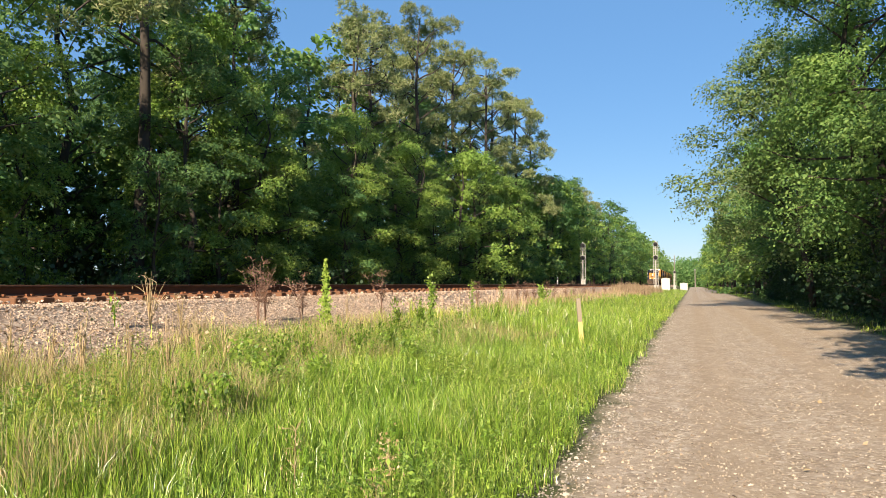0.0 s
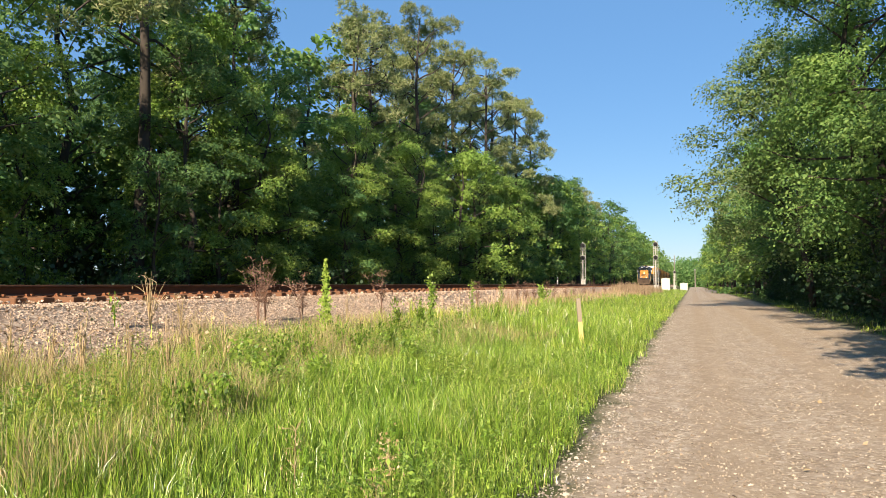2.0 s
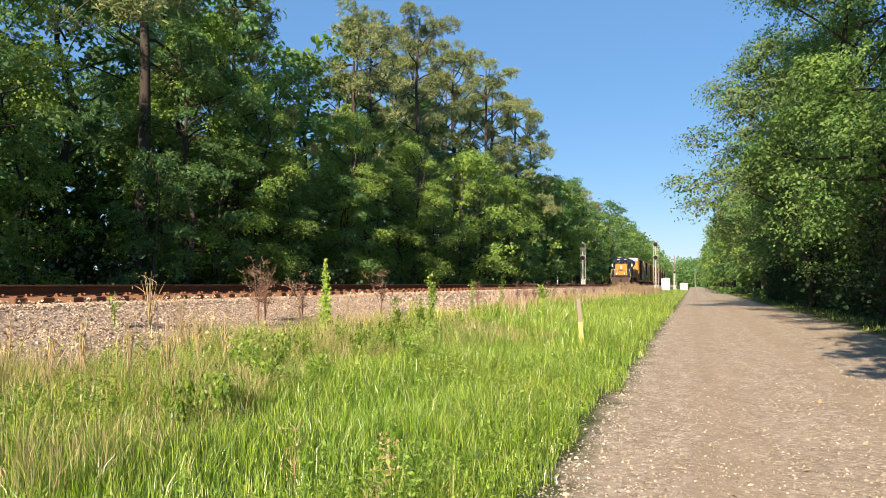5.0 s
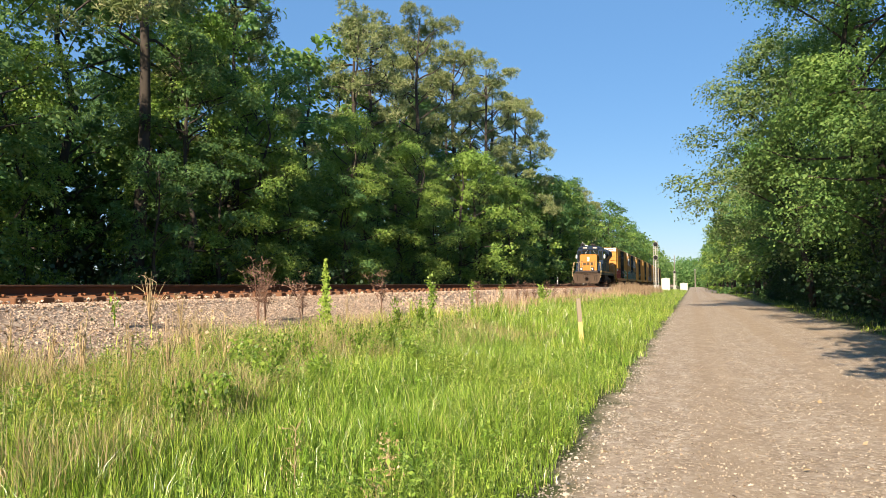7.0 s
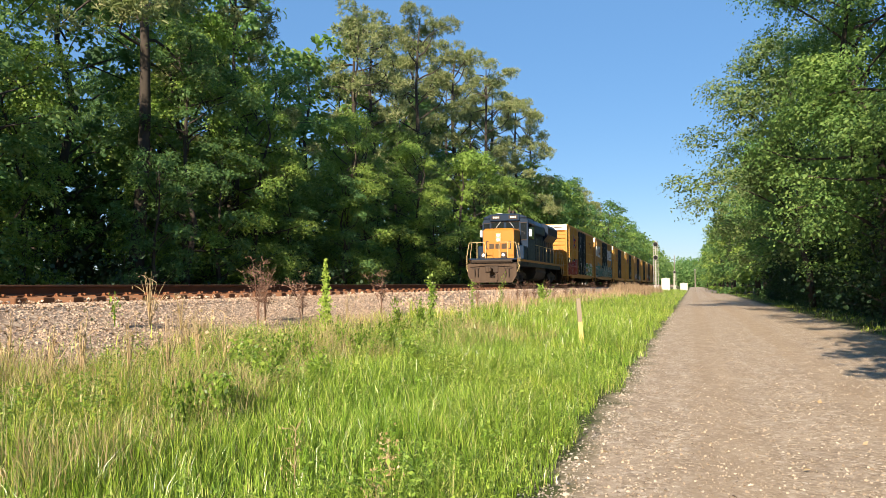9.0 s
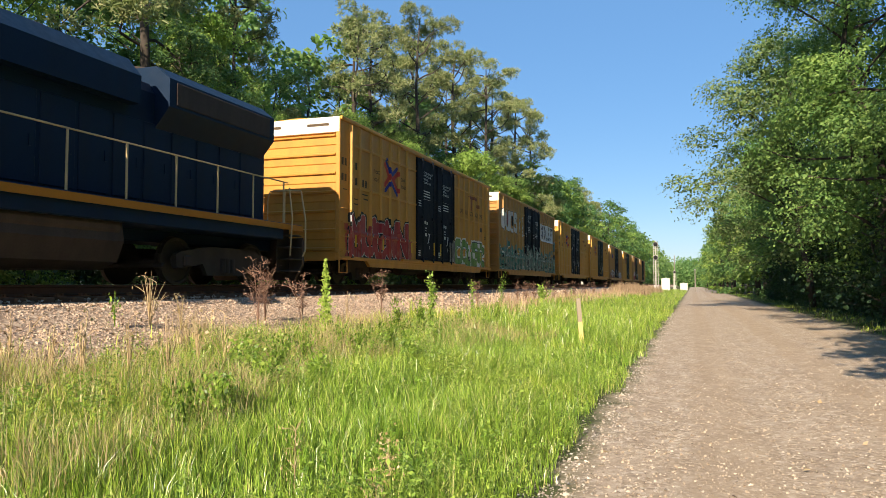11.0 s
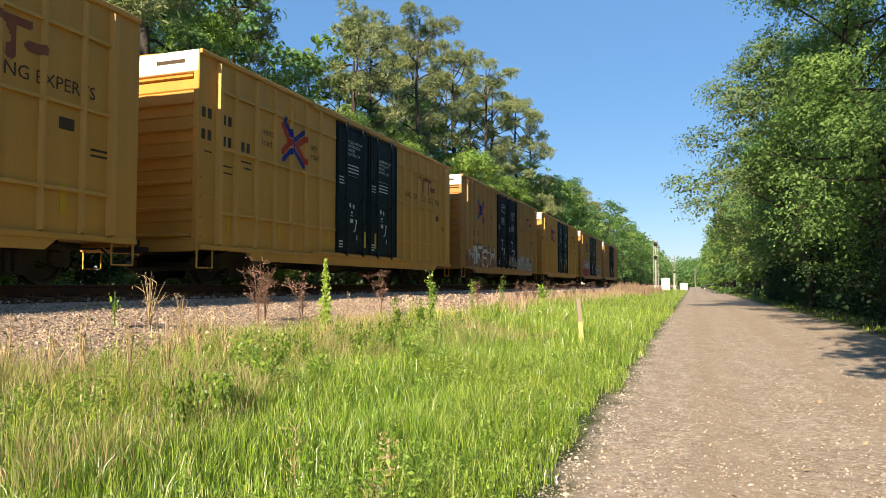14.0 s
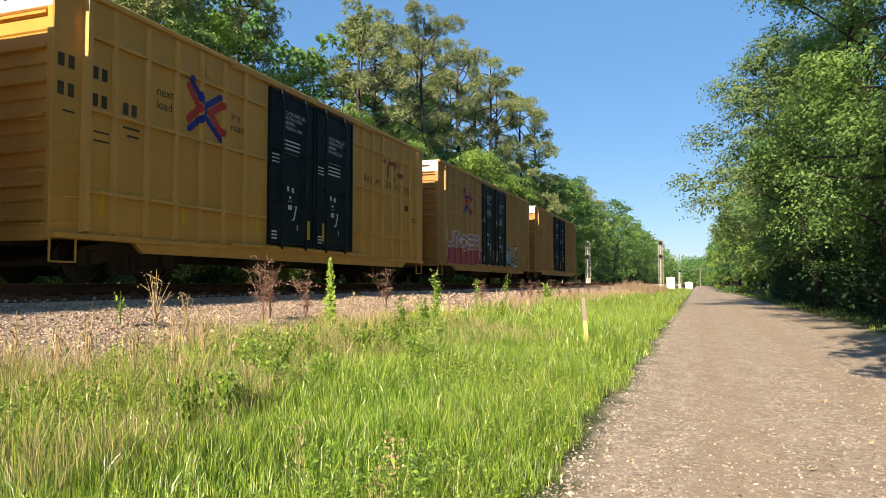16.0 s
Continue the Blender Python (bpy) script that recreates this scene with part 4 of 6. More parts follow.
def signal(x, y, base, high, heads):
    root = empty("railway_signal", pose(x, y, base))
    part("footing", Shape().box(-0.45, 0.45, -0.45, 0.45, -0.3, 0.25, 0.03), SILVER, root)
    part("mast", Shape().tube([(0, 0, 0.2), (0, 0, high)], 0.085, 10), SILVER, root, "silver painted mast")
    lad = Shape()
    for sx in (-0.3, 0.3):
        lad.tube([(sx, 0.42, 0.1), (sx, 0.28, high - 0.3)], 0.04, 5)
    for k in range(int((high - 0.6) / 0.33)):
        z = 0.4 + k * 0.33
        lad.tube([(-0.3, 0.40, z), (0.3, 0.40, z)], 0.025, 5)
    part("ladder", lad, SILVER, root)
    for z in heads:
        p = Shape().tube([(0, -0.16, z), (0, -0.12, z)], [0.3, 0.3], 20)
        head = part("signal_head", p, FLAT_BLACK, root, "black round signal background")
        for dx, dz in ((0, 0.14), (-0.12, -0.07), (0.12, -0.07)):
            part("lens_hood", Shape().tube([(dx, -0.16, z + dz), (dx, -0.42, z + dz)], [0.07, 0.08], 10), FLAT_BLACK, head)
        part("head_case", Shape().box(-0.24, 0.24, -0.1, 0.2, z - 0.3, z + 0.3, 0.04), SILVER, head)
        part("platform", Shape().box(-0.4, 0.4, 0.05, 0.5, z - 0.62, z - 0.58), SILVER, root)
    part("relay_case", Shape().box(-0.25, 0.25, 0.1, 0.4, 0.3, 1.1, 0.03), SILVER, root, "silver relay case")
    return tagged(root, "silver railway signal mast with black heads beside the track", "signal", "signals by the track")


signal(-14.2, 98.7, 1.15, 6.2, (5.7, 4.0))
signal(-4.85, 105.0, 0.3, 7.4, (6.9, 5.0))
signal(-3.9, 176.0, 0.3, 4.6, (4.1,))


def cabinet(x, y, w, d, h, label):
    root = empty("relay_cabinet", pose(x, y, float(ground_z(x))))
    part("case", Shape().box(-w / 2, w / 2, -d / 2, d / 2, 0.15, h, 0.03), PALE_BOX, root)
    part("roof", Shape().prism([(-w / 2 - 0.1, h), (w / 2 + 0.1, h), (w / 2 + 0.1, h + 0.05), (0, h + 0.16), (-w / 2 - 0.1, h + 0.05)], "y", -d / 2 - 0.1, d / 2 + 0.1), PALE_BOX, root)
    part("plinth", Shape().box(-w / 2, w / 2, -d / 2, d / 2, -0.2, 0.15), STEEL, root)
    door = part("cabinet_door", Shape().box(-w * 0.3, w * 0.3, -d / 2 - 0.03, -d / 2, 0.3, h - 0.2, 0.01), PALE_BOX, root)
    part("handle", Shape().box(w * 0.2, w * 0.24, -d / 2 - 0.07, -d / 2 - 0.03, h * 0.45, h * 0.55), STEEL, door)
    return tagged(root, label, "cabinet")


cabinet(-4.7, 140.0, 1.5, 1.5, 2.3, "white metal relay cabinet beside the track")
cabinet(-1.95, 185.0, 1.7, 1.4, 1.7, "low white metal equipment cabinet by the road")


def pole(x, y, h, r, label):
    root = empty("utility_pole", pose(x, y, float(ground_z(x))))
    part("shaft", Shape().tube([(0, 0, -0.3), (0, 0, h * 0.5), (0, 0, h)], [r, r * 0.85, r * 0.7], 8), STEEL if r < 0.1 else PALE_BARK, root)
    part("cap", Shape().box(-r, r, -r, r, h, h + 0.06, 0.01), STEEL, root)
    return tagged(root, label, "pole")


pole(-4.2, 190.0, 8.6, 0.13, "slim grey pole standing by the track")
pole(0.55, 150.0, 4.4, 0.12, "pale wooden post beside the road")


def stake():
    root = empty("marker_stake", pose(-2.42, 16.6, 0.02, 1.5, -4.5, 20))
    part("weathered_top", Shape().box(-0.05, 0.05, -0.03, 0.03, 0.62, 1.16, 0.006), STAKE_WOOD, root, "grey weathered wood")
    part("painted_foot", Shape().box(-0.052, 0.052, -0.032, 0.032, -0.1, 0.62, 0.006), STAKE_YELLOW, root, "faded yellow paint")
    return tagged(root, "leaning wooden marker stake with a faded yellow foot", "stake")


stake()
post = empty("marker_post", pose(-14.0, 78.0, 1.15))
part("post", Shape().box(-0.06, 0.06, -0.03, 0.03, -0.2, 1.1, 0.01), WHITE, post)
part("reflector", Shape().box(-0.05, 0.05, -0.037, -0.031, 0.85, 1.03), FLAT_BLACK, post)
tagged(post, "small white marker post beyond the rails", "marker post")


# ---- weeds ----
def stalk_plant(name, label, category, at, high, stems, mat, leaf=None, leaf_n=0, leaf_size=0.06, lean=0.25, twigs=0, spike=False, thick=0.006):
    """Stems from one foot, with leaves, twigs or a leafy spike."""
    root = empty(name, pose(at[0], at[1], float(ground_z(at[0])), 0, 0, rng.uniform(0, 360)))
    pts, fine = [], Shape()
    for i in range(stems):
        s = Shape()
        a = 2.4 * i + rng.normal(0, 0.4)
        k = abs(rng.normal(0, lean))
        h = high * rng.uniform(0.65, 1.0) if i else high
        path = [Vector((math.cos(a) * k * h * (f ** 1.7), math.sin(a) * k * h * (f ** 1.7), -0.04 + h * f * (1 - 0.12 * k * f))) for f in (0, 0.25, 0.5, 0.75, 1)]
        s.tube(path, [thick * (1.1 - 0.2 * j) for j in range(5)], 4)
        pts.append(path)
        for _ in range(twigs):
            j = int(rng.integers(2, 5))
            p = path[j]
            d = Vector((rng.normal(0, 1), rng.normal(0, 1), rng.uniform(0.3, 1.2))).normalized()
            q = p + d * high * rng.uniform(0.08, 0.2)
            fine.tube([p, (p + q) / 2 + Vector((0, 0, 0.01)), q], [thick * 0.6, thick * 0.5, thick * 0.3], 3)
            pts.append([p, q, q, q, q])
        part("stem", s, mat, root)
    if fine.v:
        tagged(part("twig_work", fine, mat, root), kind="stuff")
    if leaf is not None:
        pos = []
        for _ in range(leaf_n):
            path = pts[int(rng.integers(0, len(pts)))]
            f = rng.uniform(0.1, 0.98) if not spike else rng.uniform(0.25, 1.0)
            j = min(int(f * 4), 3)
            p = path[j].lerp(path[j + 1], f * 4 - j)
            w = 0.075 * (1.05 - f) ** 0.7 if spike else leaf_size * 0.8
            pos.append(tuple(p + Vector(rng.normal(0, w, 3))))
        pos = np.array(pos)
        sz = leaf_size * rng.uniform(0.6, 1.4, len(pos))
        v, f = scatter(LEAF_V, LEAF_F, pos, np.stack([sz, sz * 0.4, sz], -1), random_turns(len(pos), 1.0 if spike else 0.6))
        part("leaves", mesh_of("leaves", v, f, leaf), None, root)
    return tagged(root, label, category)


def along(px, x):
    """The place on the line at x that a given bearing from the camera meets."""
    a = radians(YAW) - math.atan((px - 784) / 1255.0)
    return (x, -x / math.tan(a))


# straw fans and dead stalks at the foot of the ballast
for px, x, h, n in ((267, -8.2, 0.95, 7), (322, -8.0, 0.68, 7), (22, -7.2, 0.8, 4), (150, -6.2, 0.9, 6), (232, -6.0, 0.85, 6), (352, -6.2, 0.85, 5), (400, -6.0, 0.8, 4), (95, -6.6, 0.7, 4), (615, -7.6, 0.85, 2), (300, -5.6, 0.9, 5)):
    stalk_plant("dry_grass_tuft", "fan of tall dry straw stems at the ballast edge", "dry grass", along(px, x), h, n + 2, STRAW, STRAW, 24, 0.05, 0.24, 2, False, 0.009)
for px, x, h in ((458, -7.9, 1.32), (535, -7.8, 1.12), (675, -7.9, 1.12), (470, -8.1, 1.05), (930, -7.5, 1.05), (845, -7.7, 1.0), (980, -7.4, 1.05), (1000, -7.2, 1.1), (915, -7.8, 1.0), (945, -7.6, 1.0), (965, -7.8, 1.05), (1015, -7.5, 1.1), (1035, -7.2, 1.15), (1050, -7.4, 1.2), (1070, -7.2, 1.2)):
    stalk_plant("dead_weed", "dead brown branching weed stalk by the ballast", "dead weed", along(px, x), h, 7, DEAD, DEAD, 190, 0.04, 0.2, 14, False, 0.008)
stalk_plant("tall_spike_weed", "bright green leafy spike of a tall weed", "weed", along(577, -6.6), 1.62, 1, SPIKE, SPIKE, 700, 0.06, 0.01, 0, True, 0.010)
for px, x, h, n, lv in ((762, -6.5, 1.5, 3, 260), (885, -6.7, 1.55, 2, 130), (835, -7.2, 1.3, 2, 60), (702, -6.0, 0.95, 3, 160), (205, -8.3, 0.60, 5, 22), (745, -6.2, 0.9, 3, 150), (1010, -6.6, 1.0, 2, 60)):
    stalk_plant("tall_weed", "tall green leafy weed on the verge", "weed", along(px, x), h, n, WEED, WEED, lv * 2, 0.07, 0.12)
stalk_plant("small_bush", "small round yellow-green bush near the track", "shrub", along(958, -7.3), 1.15, 9, WEED, WEED, 420, 0.11, 0.3)
for px, x, h in ((330, -4.0, 0.62), (480, -4.6, 0.6), (500, -5.2, 0.62), (540, -5.4, 0.66), (640, -5.0, 0.6), (690, -5.2, 0.62), (600, -5.6, 0.68), (440, -5.4, 0.6), (760, -4.8, 0.58), (820, -5.0, 0.62), (860, -4.6, 0.58), (880, -5.4, 0.7),
                 (560, -4.4, 0.52), (390, -4.2, 0.5), (920, -4.2, 0.6), (960, -4.9, 0.62), (720, -4.3, 0.55)):
    stalk_plant("leafy_weed", "broad-leaved green weed among the grass", "weed", along(px, x), h * 1.12, 9, WEED, WEED, 460, 0.048, 0.45)
for px, x, h in ((525, -2.45, 0.52), (690, -1.95, 0.42), (668, -1.7, 0.36)):
    stalk_plant("seed_stalk", "rusty yellow dock seed stalk in the grass", "weed", along(px, x), h, 2, STRAW, STRAW, 130, 0.022, 0.04, 6, True)


def herbs(name, label, n, xr, yr, size, keep):
    """Low broad-leaved herbs: whorls of leaves on short stems, in drifts."""
    m = n // 14
    x, y = rng.uniform(*xr, m), yr[0] + (yr[1] - yr[0]) * rng.uniform(0, 1, m) ** 1.2
    k = keep(x, y)
    x, y = x[k], y[k]
    top = rng.uniform(0.16, 0.46, len(x)) * (0.7 + 0.5 * np.sin(x * 1.3 + y) ** 2)
    cx, cy, ct = np.repeat(x, 14), np.repeat(y, 14), np.repeat(top, 14)
    f = rng.uniform(0.25, 1.0, len(cx))
    a = rng.uniform(0, 2 * math.pi, len(cx))
    r = size * (1.6 - f) * rng.uniform(0.5, 1.1, len(cx))
    pos = np.stack([cx + np.cos(a) * r, cy + np.sin(a) * r, ground_at(cx, cy) + ct * f], -1)
    out = np.stack([np.cos(a), np.sin(a), rng.normal(-0.1, 0.35, len(cx))], -1)
    nrm = unit(np.array([0, 0, 1.0]) - 0.25 * out + rng.normal(0, 0.35, pos.shape))
    out = unit(out - nrm * (out * nrm).sum(-1, keepdims=True))
    s = size * rng.uniform(0.6, 1.4, len(cx))
    v, q = scatter_turned(LEAF_V, LEAF_F, pos, np.stack([s, s * 0.5, s], -1), np.stack([out, np.cross(nrm, out), nrm], -1))
    return tagged(new(name, mesh_of(name, v, q, WEED)), label, "herbs", kind="stuff")


def drifts(x, y):
    wave = np.sin(x * 1.4 + 0.6 * y) + np.sin(y * 0.9 - 1.7 * x + 1) + rng.normal(0, 0.6, len(x))
    return (x < -1.6) & (x > -7.0) & ((wave > 0.3) | ((x < -3.0) & (x > -6.2) & (y > 6.5) & (y < 15) & (wave > -0.9)))


herbs("verge_herbs", "broad-leaved green herbs in drifts through the verge grass", 60000, (-7.0, -1.6), (3.0, 18), 0.044, drifts)
herbs("edge_herbs", "small herbs creeping at the road edge", 9000, (-1.9, -0.9), (3.5, 22), 0.03, lambda x, y: x < -1.0 + 0.1 * np.sin(y * 2.1) + rng.normal(0, 0.07, len(x)))


def dry_zone(x, y):
    s = -7.75 + 0.4 * np.sin(y * 0.8 + 2)
    wave = np.sin(x * 2.1 + y * 0.7) + np.sin(y * 1.4 - x) + rng.normal(0, 0.8, len(x))
    return (x > s) & (x < -4.4 + 0.05 * y + 0.7 * np.sin(y * 0.5)) & (wave > -0.1)


blades("dry_grass", "dry straw grass mixed into the verge by the ballast", 30000, (-7.9, -3.0), (3.0, 17), 0.2, 0.62, 0.006, STRAW, 0.5, 1.0, dry_zone)
blades("far_dry_grass", "distant dry grass along the track", 7000, (-8.0, -4.6), (22, 125), 0.35, 0.85, 0.03, ROSY_STRAW, 0.35, 1.0, lambda x, y: (x < -6.2 + 0.010 * y + 0.6 * np.sin(y * 0.35)) & (np.sin(y * 0.5 + x) + rng.normal(0, 0.6, len(x)) > -0.3 - y * 0.006))
blades("brown_grass", "tall reddish dry grass round the signal", 5000, (-8.2, -3.6), (76, 112), 0.7, 1.35, 0.045, ROSY_STRAW, 0.3, 1.0, lambda x, y: x < -4.0 - 0.5 * np.sin(y * 0.3) - (112 - y) * 0.02)
blades("ballast_weeds", "thin green weeds growing through the ballast edge", 3000, (-7.9, -7.0), (4, 60), 0.10, 0.32, 0.010, GRASS, 0.6, 1.3)
blades("road_right_grass", "low green grass along the shaded side of the road", 9000, (4.9, 8.6), (14, 110), 0.06, 0.26, 0.03, GREEN_GRASS, 0.6, 1.5, lambda x, y: x > 5.1 + 0.35 * np.sin(y * 0.7) + rng.exponential(0.25, len(x)))
# shade seen beneath the cars is put into the colour of these weeds
blades("under_track_weeds", "weeds along the far side of the track, leaf colour darkened for shade", 5000, (-18.0, -14.6), (4, 90), 0.15, 0.5, 0.03, LEAF_SHADED, 0.5, 1.3)


# fallen leaves on the gravel
def fallen(n):
    x, y = rng.uniform(-0.8, 5, n), 4.5 + 20 * rng.uniform(0, 1, n) ** 1.7
    pos = np.stack([x, y, ground_z(x) + 0.02], -1)
    s = rng.uniform(0.035, 0.09, n)
    v, f = scatter(LEAF_V, LEAF_F, pos, np.stack([s, s * 0.6, s], -1), random_turns(n, 0.08))
    tagged(new("fallen_leaves", mesh_of("fallen_leaves", v, f, STRAW)), "scattered dry brown leaves on the gravel", "fallen leaves", kind="stuff")


fallen(70)


# ---- train ----
CAR_OFFSET = [0.0, 18.16, 36.07, 54.06, 72.03, 89.98, 108.0, 126.0]
TRAIN = [(0.0, 239.0), (4.2, 154.8), (6.3, 112.7), (9.2, 54.5), (11.3, 12.41), (11.5, 8.35), (12.0, -1.76), (12.5, -11.72), (13.0, -21.3), (13.5, -31.3),
         (14.0, -41.9), (14.5, -52.0), (15.0, -62.1), (15.5, -71.5), (16.0, -81.52)]
wheelsets = []


# ---- running gear ----
def wheel_shape(r):
    s = Shape()
    for sx in (-1, 1):
        prof = [(0.685, r + 0.026), (0.715, r + 0.024), (0.722, r), (0.815, r - 0.004), (0.815, r - 0.06), (0.775, r - 0.075), (0.77, 0.17), (0.80, 0.15), (0.80, 0.09)]
        rings = [[(sx * px, pr * math.cos(2 * math.pi * k / 28), pr * math.sin(2 * math.pi * k / 28)) for k in range(28)] for px, pr in prof]
        s.loft(rings)
    s.tube([(-1.02, 0, 0), (1.02, 0, 0)], 0.085, 12)
    for sx in (-1, 1):
        for k in range(3):
            a = 2 * math.pi * k / 3
            s.box(sx * 1.03 - 0.02, sx * 1.03 + 0.02, 0.05 * math.cos(a) - 0.018, 0.05 * math.cos(a) + 0.018, 0.05 * math.sin(a) - 0.018, 0.05 * math.sin(a) + 0.018)
    return s


GEAR = {}


def add_truck(parent, y, r, base, loco=False):
    """Two wheelsets between cast side frames, with a bolster and springs."""
    key = (r, base)
    if key not in GEAR:
        h = base / 2
        side = Shape()
        out = [(-h - 0.32, r - 0.14), (-h - 0.34, r + 0.13), (-h - 0.2, r + 0.2), (-h * 0.45, r + 0.34), (h * 0.45, r + 0.34), (h + 0.2, r + 0.2), (h + 0.34, r + 0.13), (h + 0.32, r - 0.14),
               (h + 0.1, r - 0.16), (h * 0.62, r - 0.05), (h * 0.5, r - 0.30), (-h * 0.5, r - 0.30), (-h * 0.62, r - 0.05), (-h - 0.1, r - 0.16)]
        side.prism(out, "x", -0.06, 0.06)
        for k in (-0.17, 0.0, 0.17):
            side.tube([(0.07, k, r - 0.24), (0.07, k, r + 0.08)], 0.068, 8)
        for k in (-h, h):
            side.box(-0.08, 0.12, k - 0.13, k + 0.13, r - 0.12, r + 0.12, 0.03)
        bolster = Shape().box(-1.0, 1.0, -0.2, 0.2, r - 0.1, r + 0.24, 0.04).tube([(0, 0, r + 0.2), (0, 0, r + 0.42)], 0.28, 12)
        rig = Shape().box(-0.95, 0.95, 0.5, 0.62, r - 0.15, r - 0.05, 0.02)
        for sx in (-0.76, 0.76):
            rig.box(sx - 0.05, sx + 0.05, 0.46, 0.54, r - 0.2, r + 0.15, 0.01)
        GEAR[key] = (side.mesh("side_frame", GRIME), bolster.mesh("bolster", GRIME), rig.mesh("brake_beam", GRIME), wheel_shape(r).mesh("wheelset", WHEEL_STEEL))
    side, bolster, rig, wheels = GEAR[key]
    truck = part("truck", bolster, None, parent, m=pose(0, y, 0))
    for sx in (-1, 1):
        part("side_frame", side, None, truck, m=pose(sx * 1.02, 0, 0, 0, 0, 0 if sx > 0 else 180))
    part("brake_beam", rig, None, truck, m=pose(0, base / 2, 0))
    part("brake_beam", rig, None, truck, m=pose(0, -base / 2, 0, 0, 0, 180))
    for k in (-1, 1):
        w = part("wheelset", wheels, None, truck, m=pose(0, k * base / 2, r))
        wheelsets.append((w, k * base / 2, r))
    return truck


def add_coupler(parent, y, way):
    s = Shape().box(-0.09, 0.09, min(y, y - way * 0.7), max(y, y - way * 0.7), 0.78, 0.96, 0.03)
    s.box(-0.17, 0.02, min(y, y + way * 0.16), max(y, y + way * 0.16), 0.72, 1.02, 0.04)
    s.box(0.02, 0.16, min(y - way * 0.02, y + way * 0.22), max(y - way * 0.02, y + way * 0.22), 0.75, 1.0, 0.05)
    c = part("coupler", s, PILOT_STEEL, parent)
    part("air_hose", Shape().tube([(0.35, y - way * 0.3, 0.75), (0.34, y, 0.55), (0.2, y + way * 0.16, 0.42), (0.08, y + way * 0.24, 0.45)], 0.025, 6), GRIME, c, "black rubber air hose")


# ---- spray paint and lettering that follow the ribbed sides ----
STROKES = {
    "S": [[(1, 0.86), (0.75, 1), (0.2, 1), (0, 0.8), (0.1, 0.58), (0.9, 0.44), (1, 0.2), (0.8, 0), (0.2, 0), (0, 0.14)]],
    "O": [[(0.25, 0), (0, 0.25), (0, 0.75), (0.25, 1), (0.75, 1), (1, 0.75), (1, 0.25), (0.75, 0), (0.25, 0)]],
    "L": [[(0, 1), (0, 0), (1, 0)]], "E": [[(1, 1), (0, 1), (0, 0), (1, 0)], [(0, 0.5), (0.8, 0.5)]], "F": [[(1, 1), (0, 1), (0, 0)], [(0, 0.5), (0.8, 0.5)]],
    "U": [[(0, 1), (0, 0.25), (0.25, 0), (0.75, 0), (1, 0.25), (1, 1)]], "J": [[(1, 1), (1, 0.2), (0.75, 0), (0.2, 0), (0, 0.2)]],
    "D": [[(0, 0), (0, 1), (0.7, 1), (1, 0.7), (1, 0.3), (0.7, 0), (0, 0)]], "*": [[(0.1, 0.2), (0.9, 0.8)], [(0.1, 0.8), (0.9, 0.2)], [(0.5, 0), (0.5, 1)]],
    "N": [[(0, 0), (0, 1), (1, 0), (1, 1)]], "T": [[(0, 1), (1, 1)], [(0.5, 1), (0.5, 0)]], "X": [[(0, 0), (1, 1)], [(0, 1), (1, 0)]],
    "R": [[(0, 0), (0, 1), (0.8, 1), (1, 0.8), (0.8, 0.5), (0, 0.5)], [(0.4, 0.5), (1, 0)]], "M": [[(0, 0), (0.1, 1), (0.5, 0.35), (0.9, 1), (1, 0)]],
    "I": [[(0.5, 0), (0.5, 1)]], "W": [[(0, 1), (0.2, 0), (0.5, 0.7), (0.8, 0), (1, 1)]], "C": [[(1, 0.8), (0.75, 1), (0.2, 1), (0, 0.75), (0, 0.25), (0.2, 0), (0.75, 0), (1, 0.2)]],
}


def stroke_distance(u, v, lines):
    d = np.full(u.shape, 9.0)
    for line in lines:
        for (ax, ay), (bx, by) in zip(line, line[1:]):
            ex, ey = bx - ax, by - ay
            k = np.clip(((u - ax) * ex + (v - ay) * ey) / (ex * ex + ey * ey + 1e-9), 0, 1)
            d = np.minimum(d, np.hypot(u - ax - k * ex, v - ay - k * ey))
    return d


def word_distance(u, v, word, y0, y1, z0, z1, gap=0.25, sway=0.0):
    """Distance in metres to the strokes of a word that fills a box on the side."""
    w = (y1 - y0) / (len(word) * (1 + gap) - gap)
    lines = []
    for i, c in enumerate(word):
        a = y0 + i * w * (1 + gap)
        dz = sway * math.sin(i * 2.1 + 0.5)
        lines += [[(a + p * w, z0 + q * (z1 - z0) + dz) for p, q in line] for line in STROKES[c]]
    return stroke_distance(u, v, lines)


def rib_height(y, ribs):
    h = np.zeros(y.shape)
    for p, w, d in ribs:
        h = np.maximum(h, np.clip((w / 2 + 0.025 - np.abs(y - p)) / 0.02, 0, 1) * d)
    return h


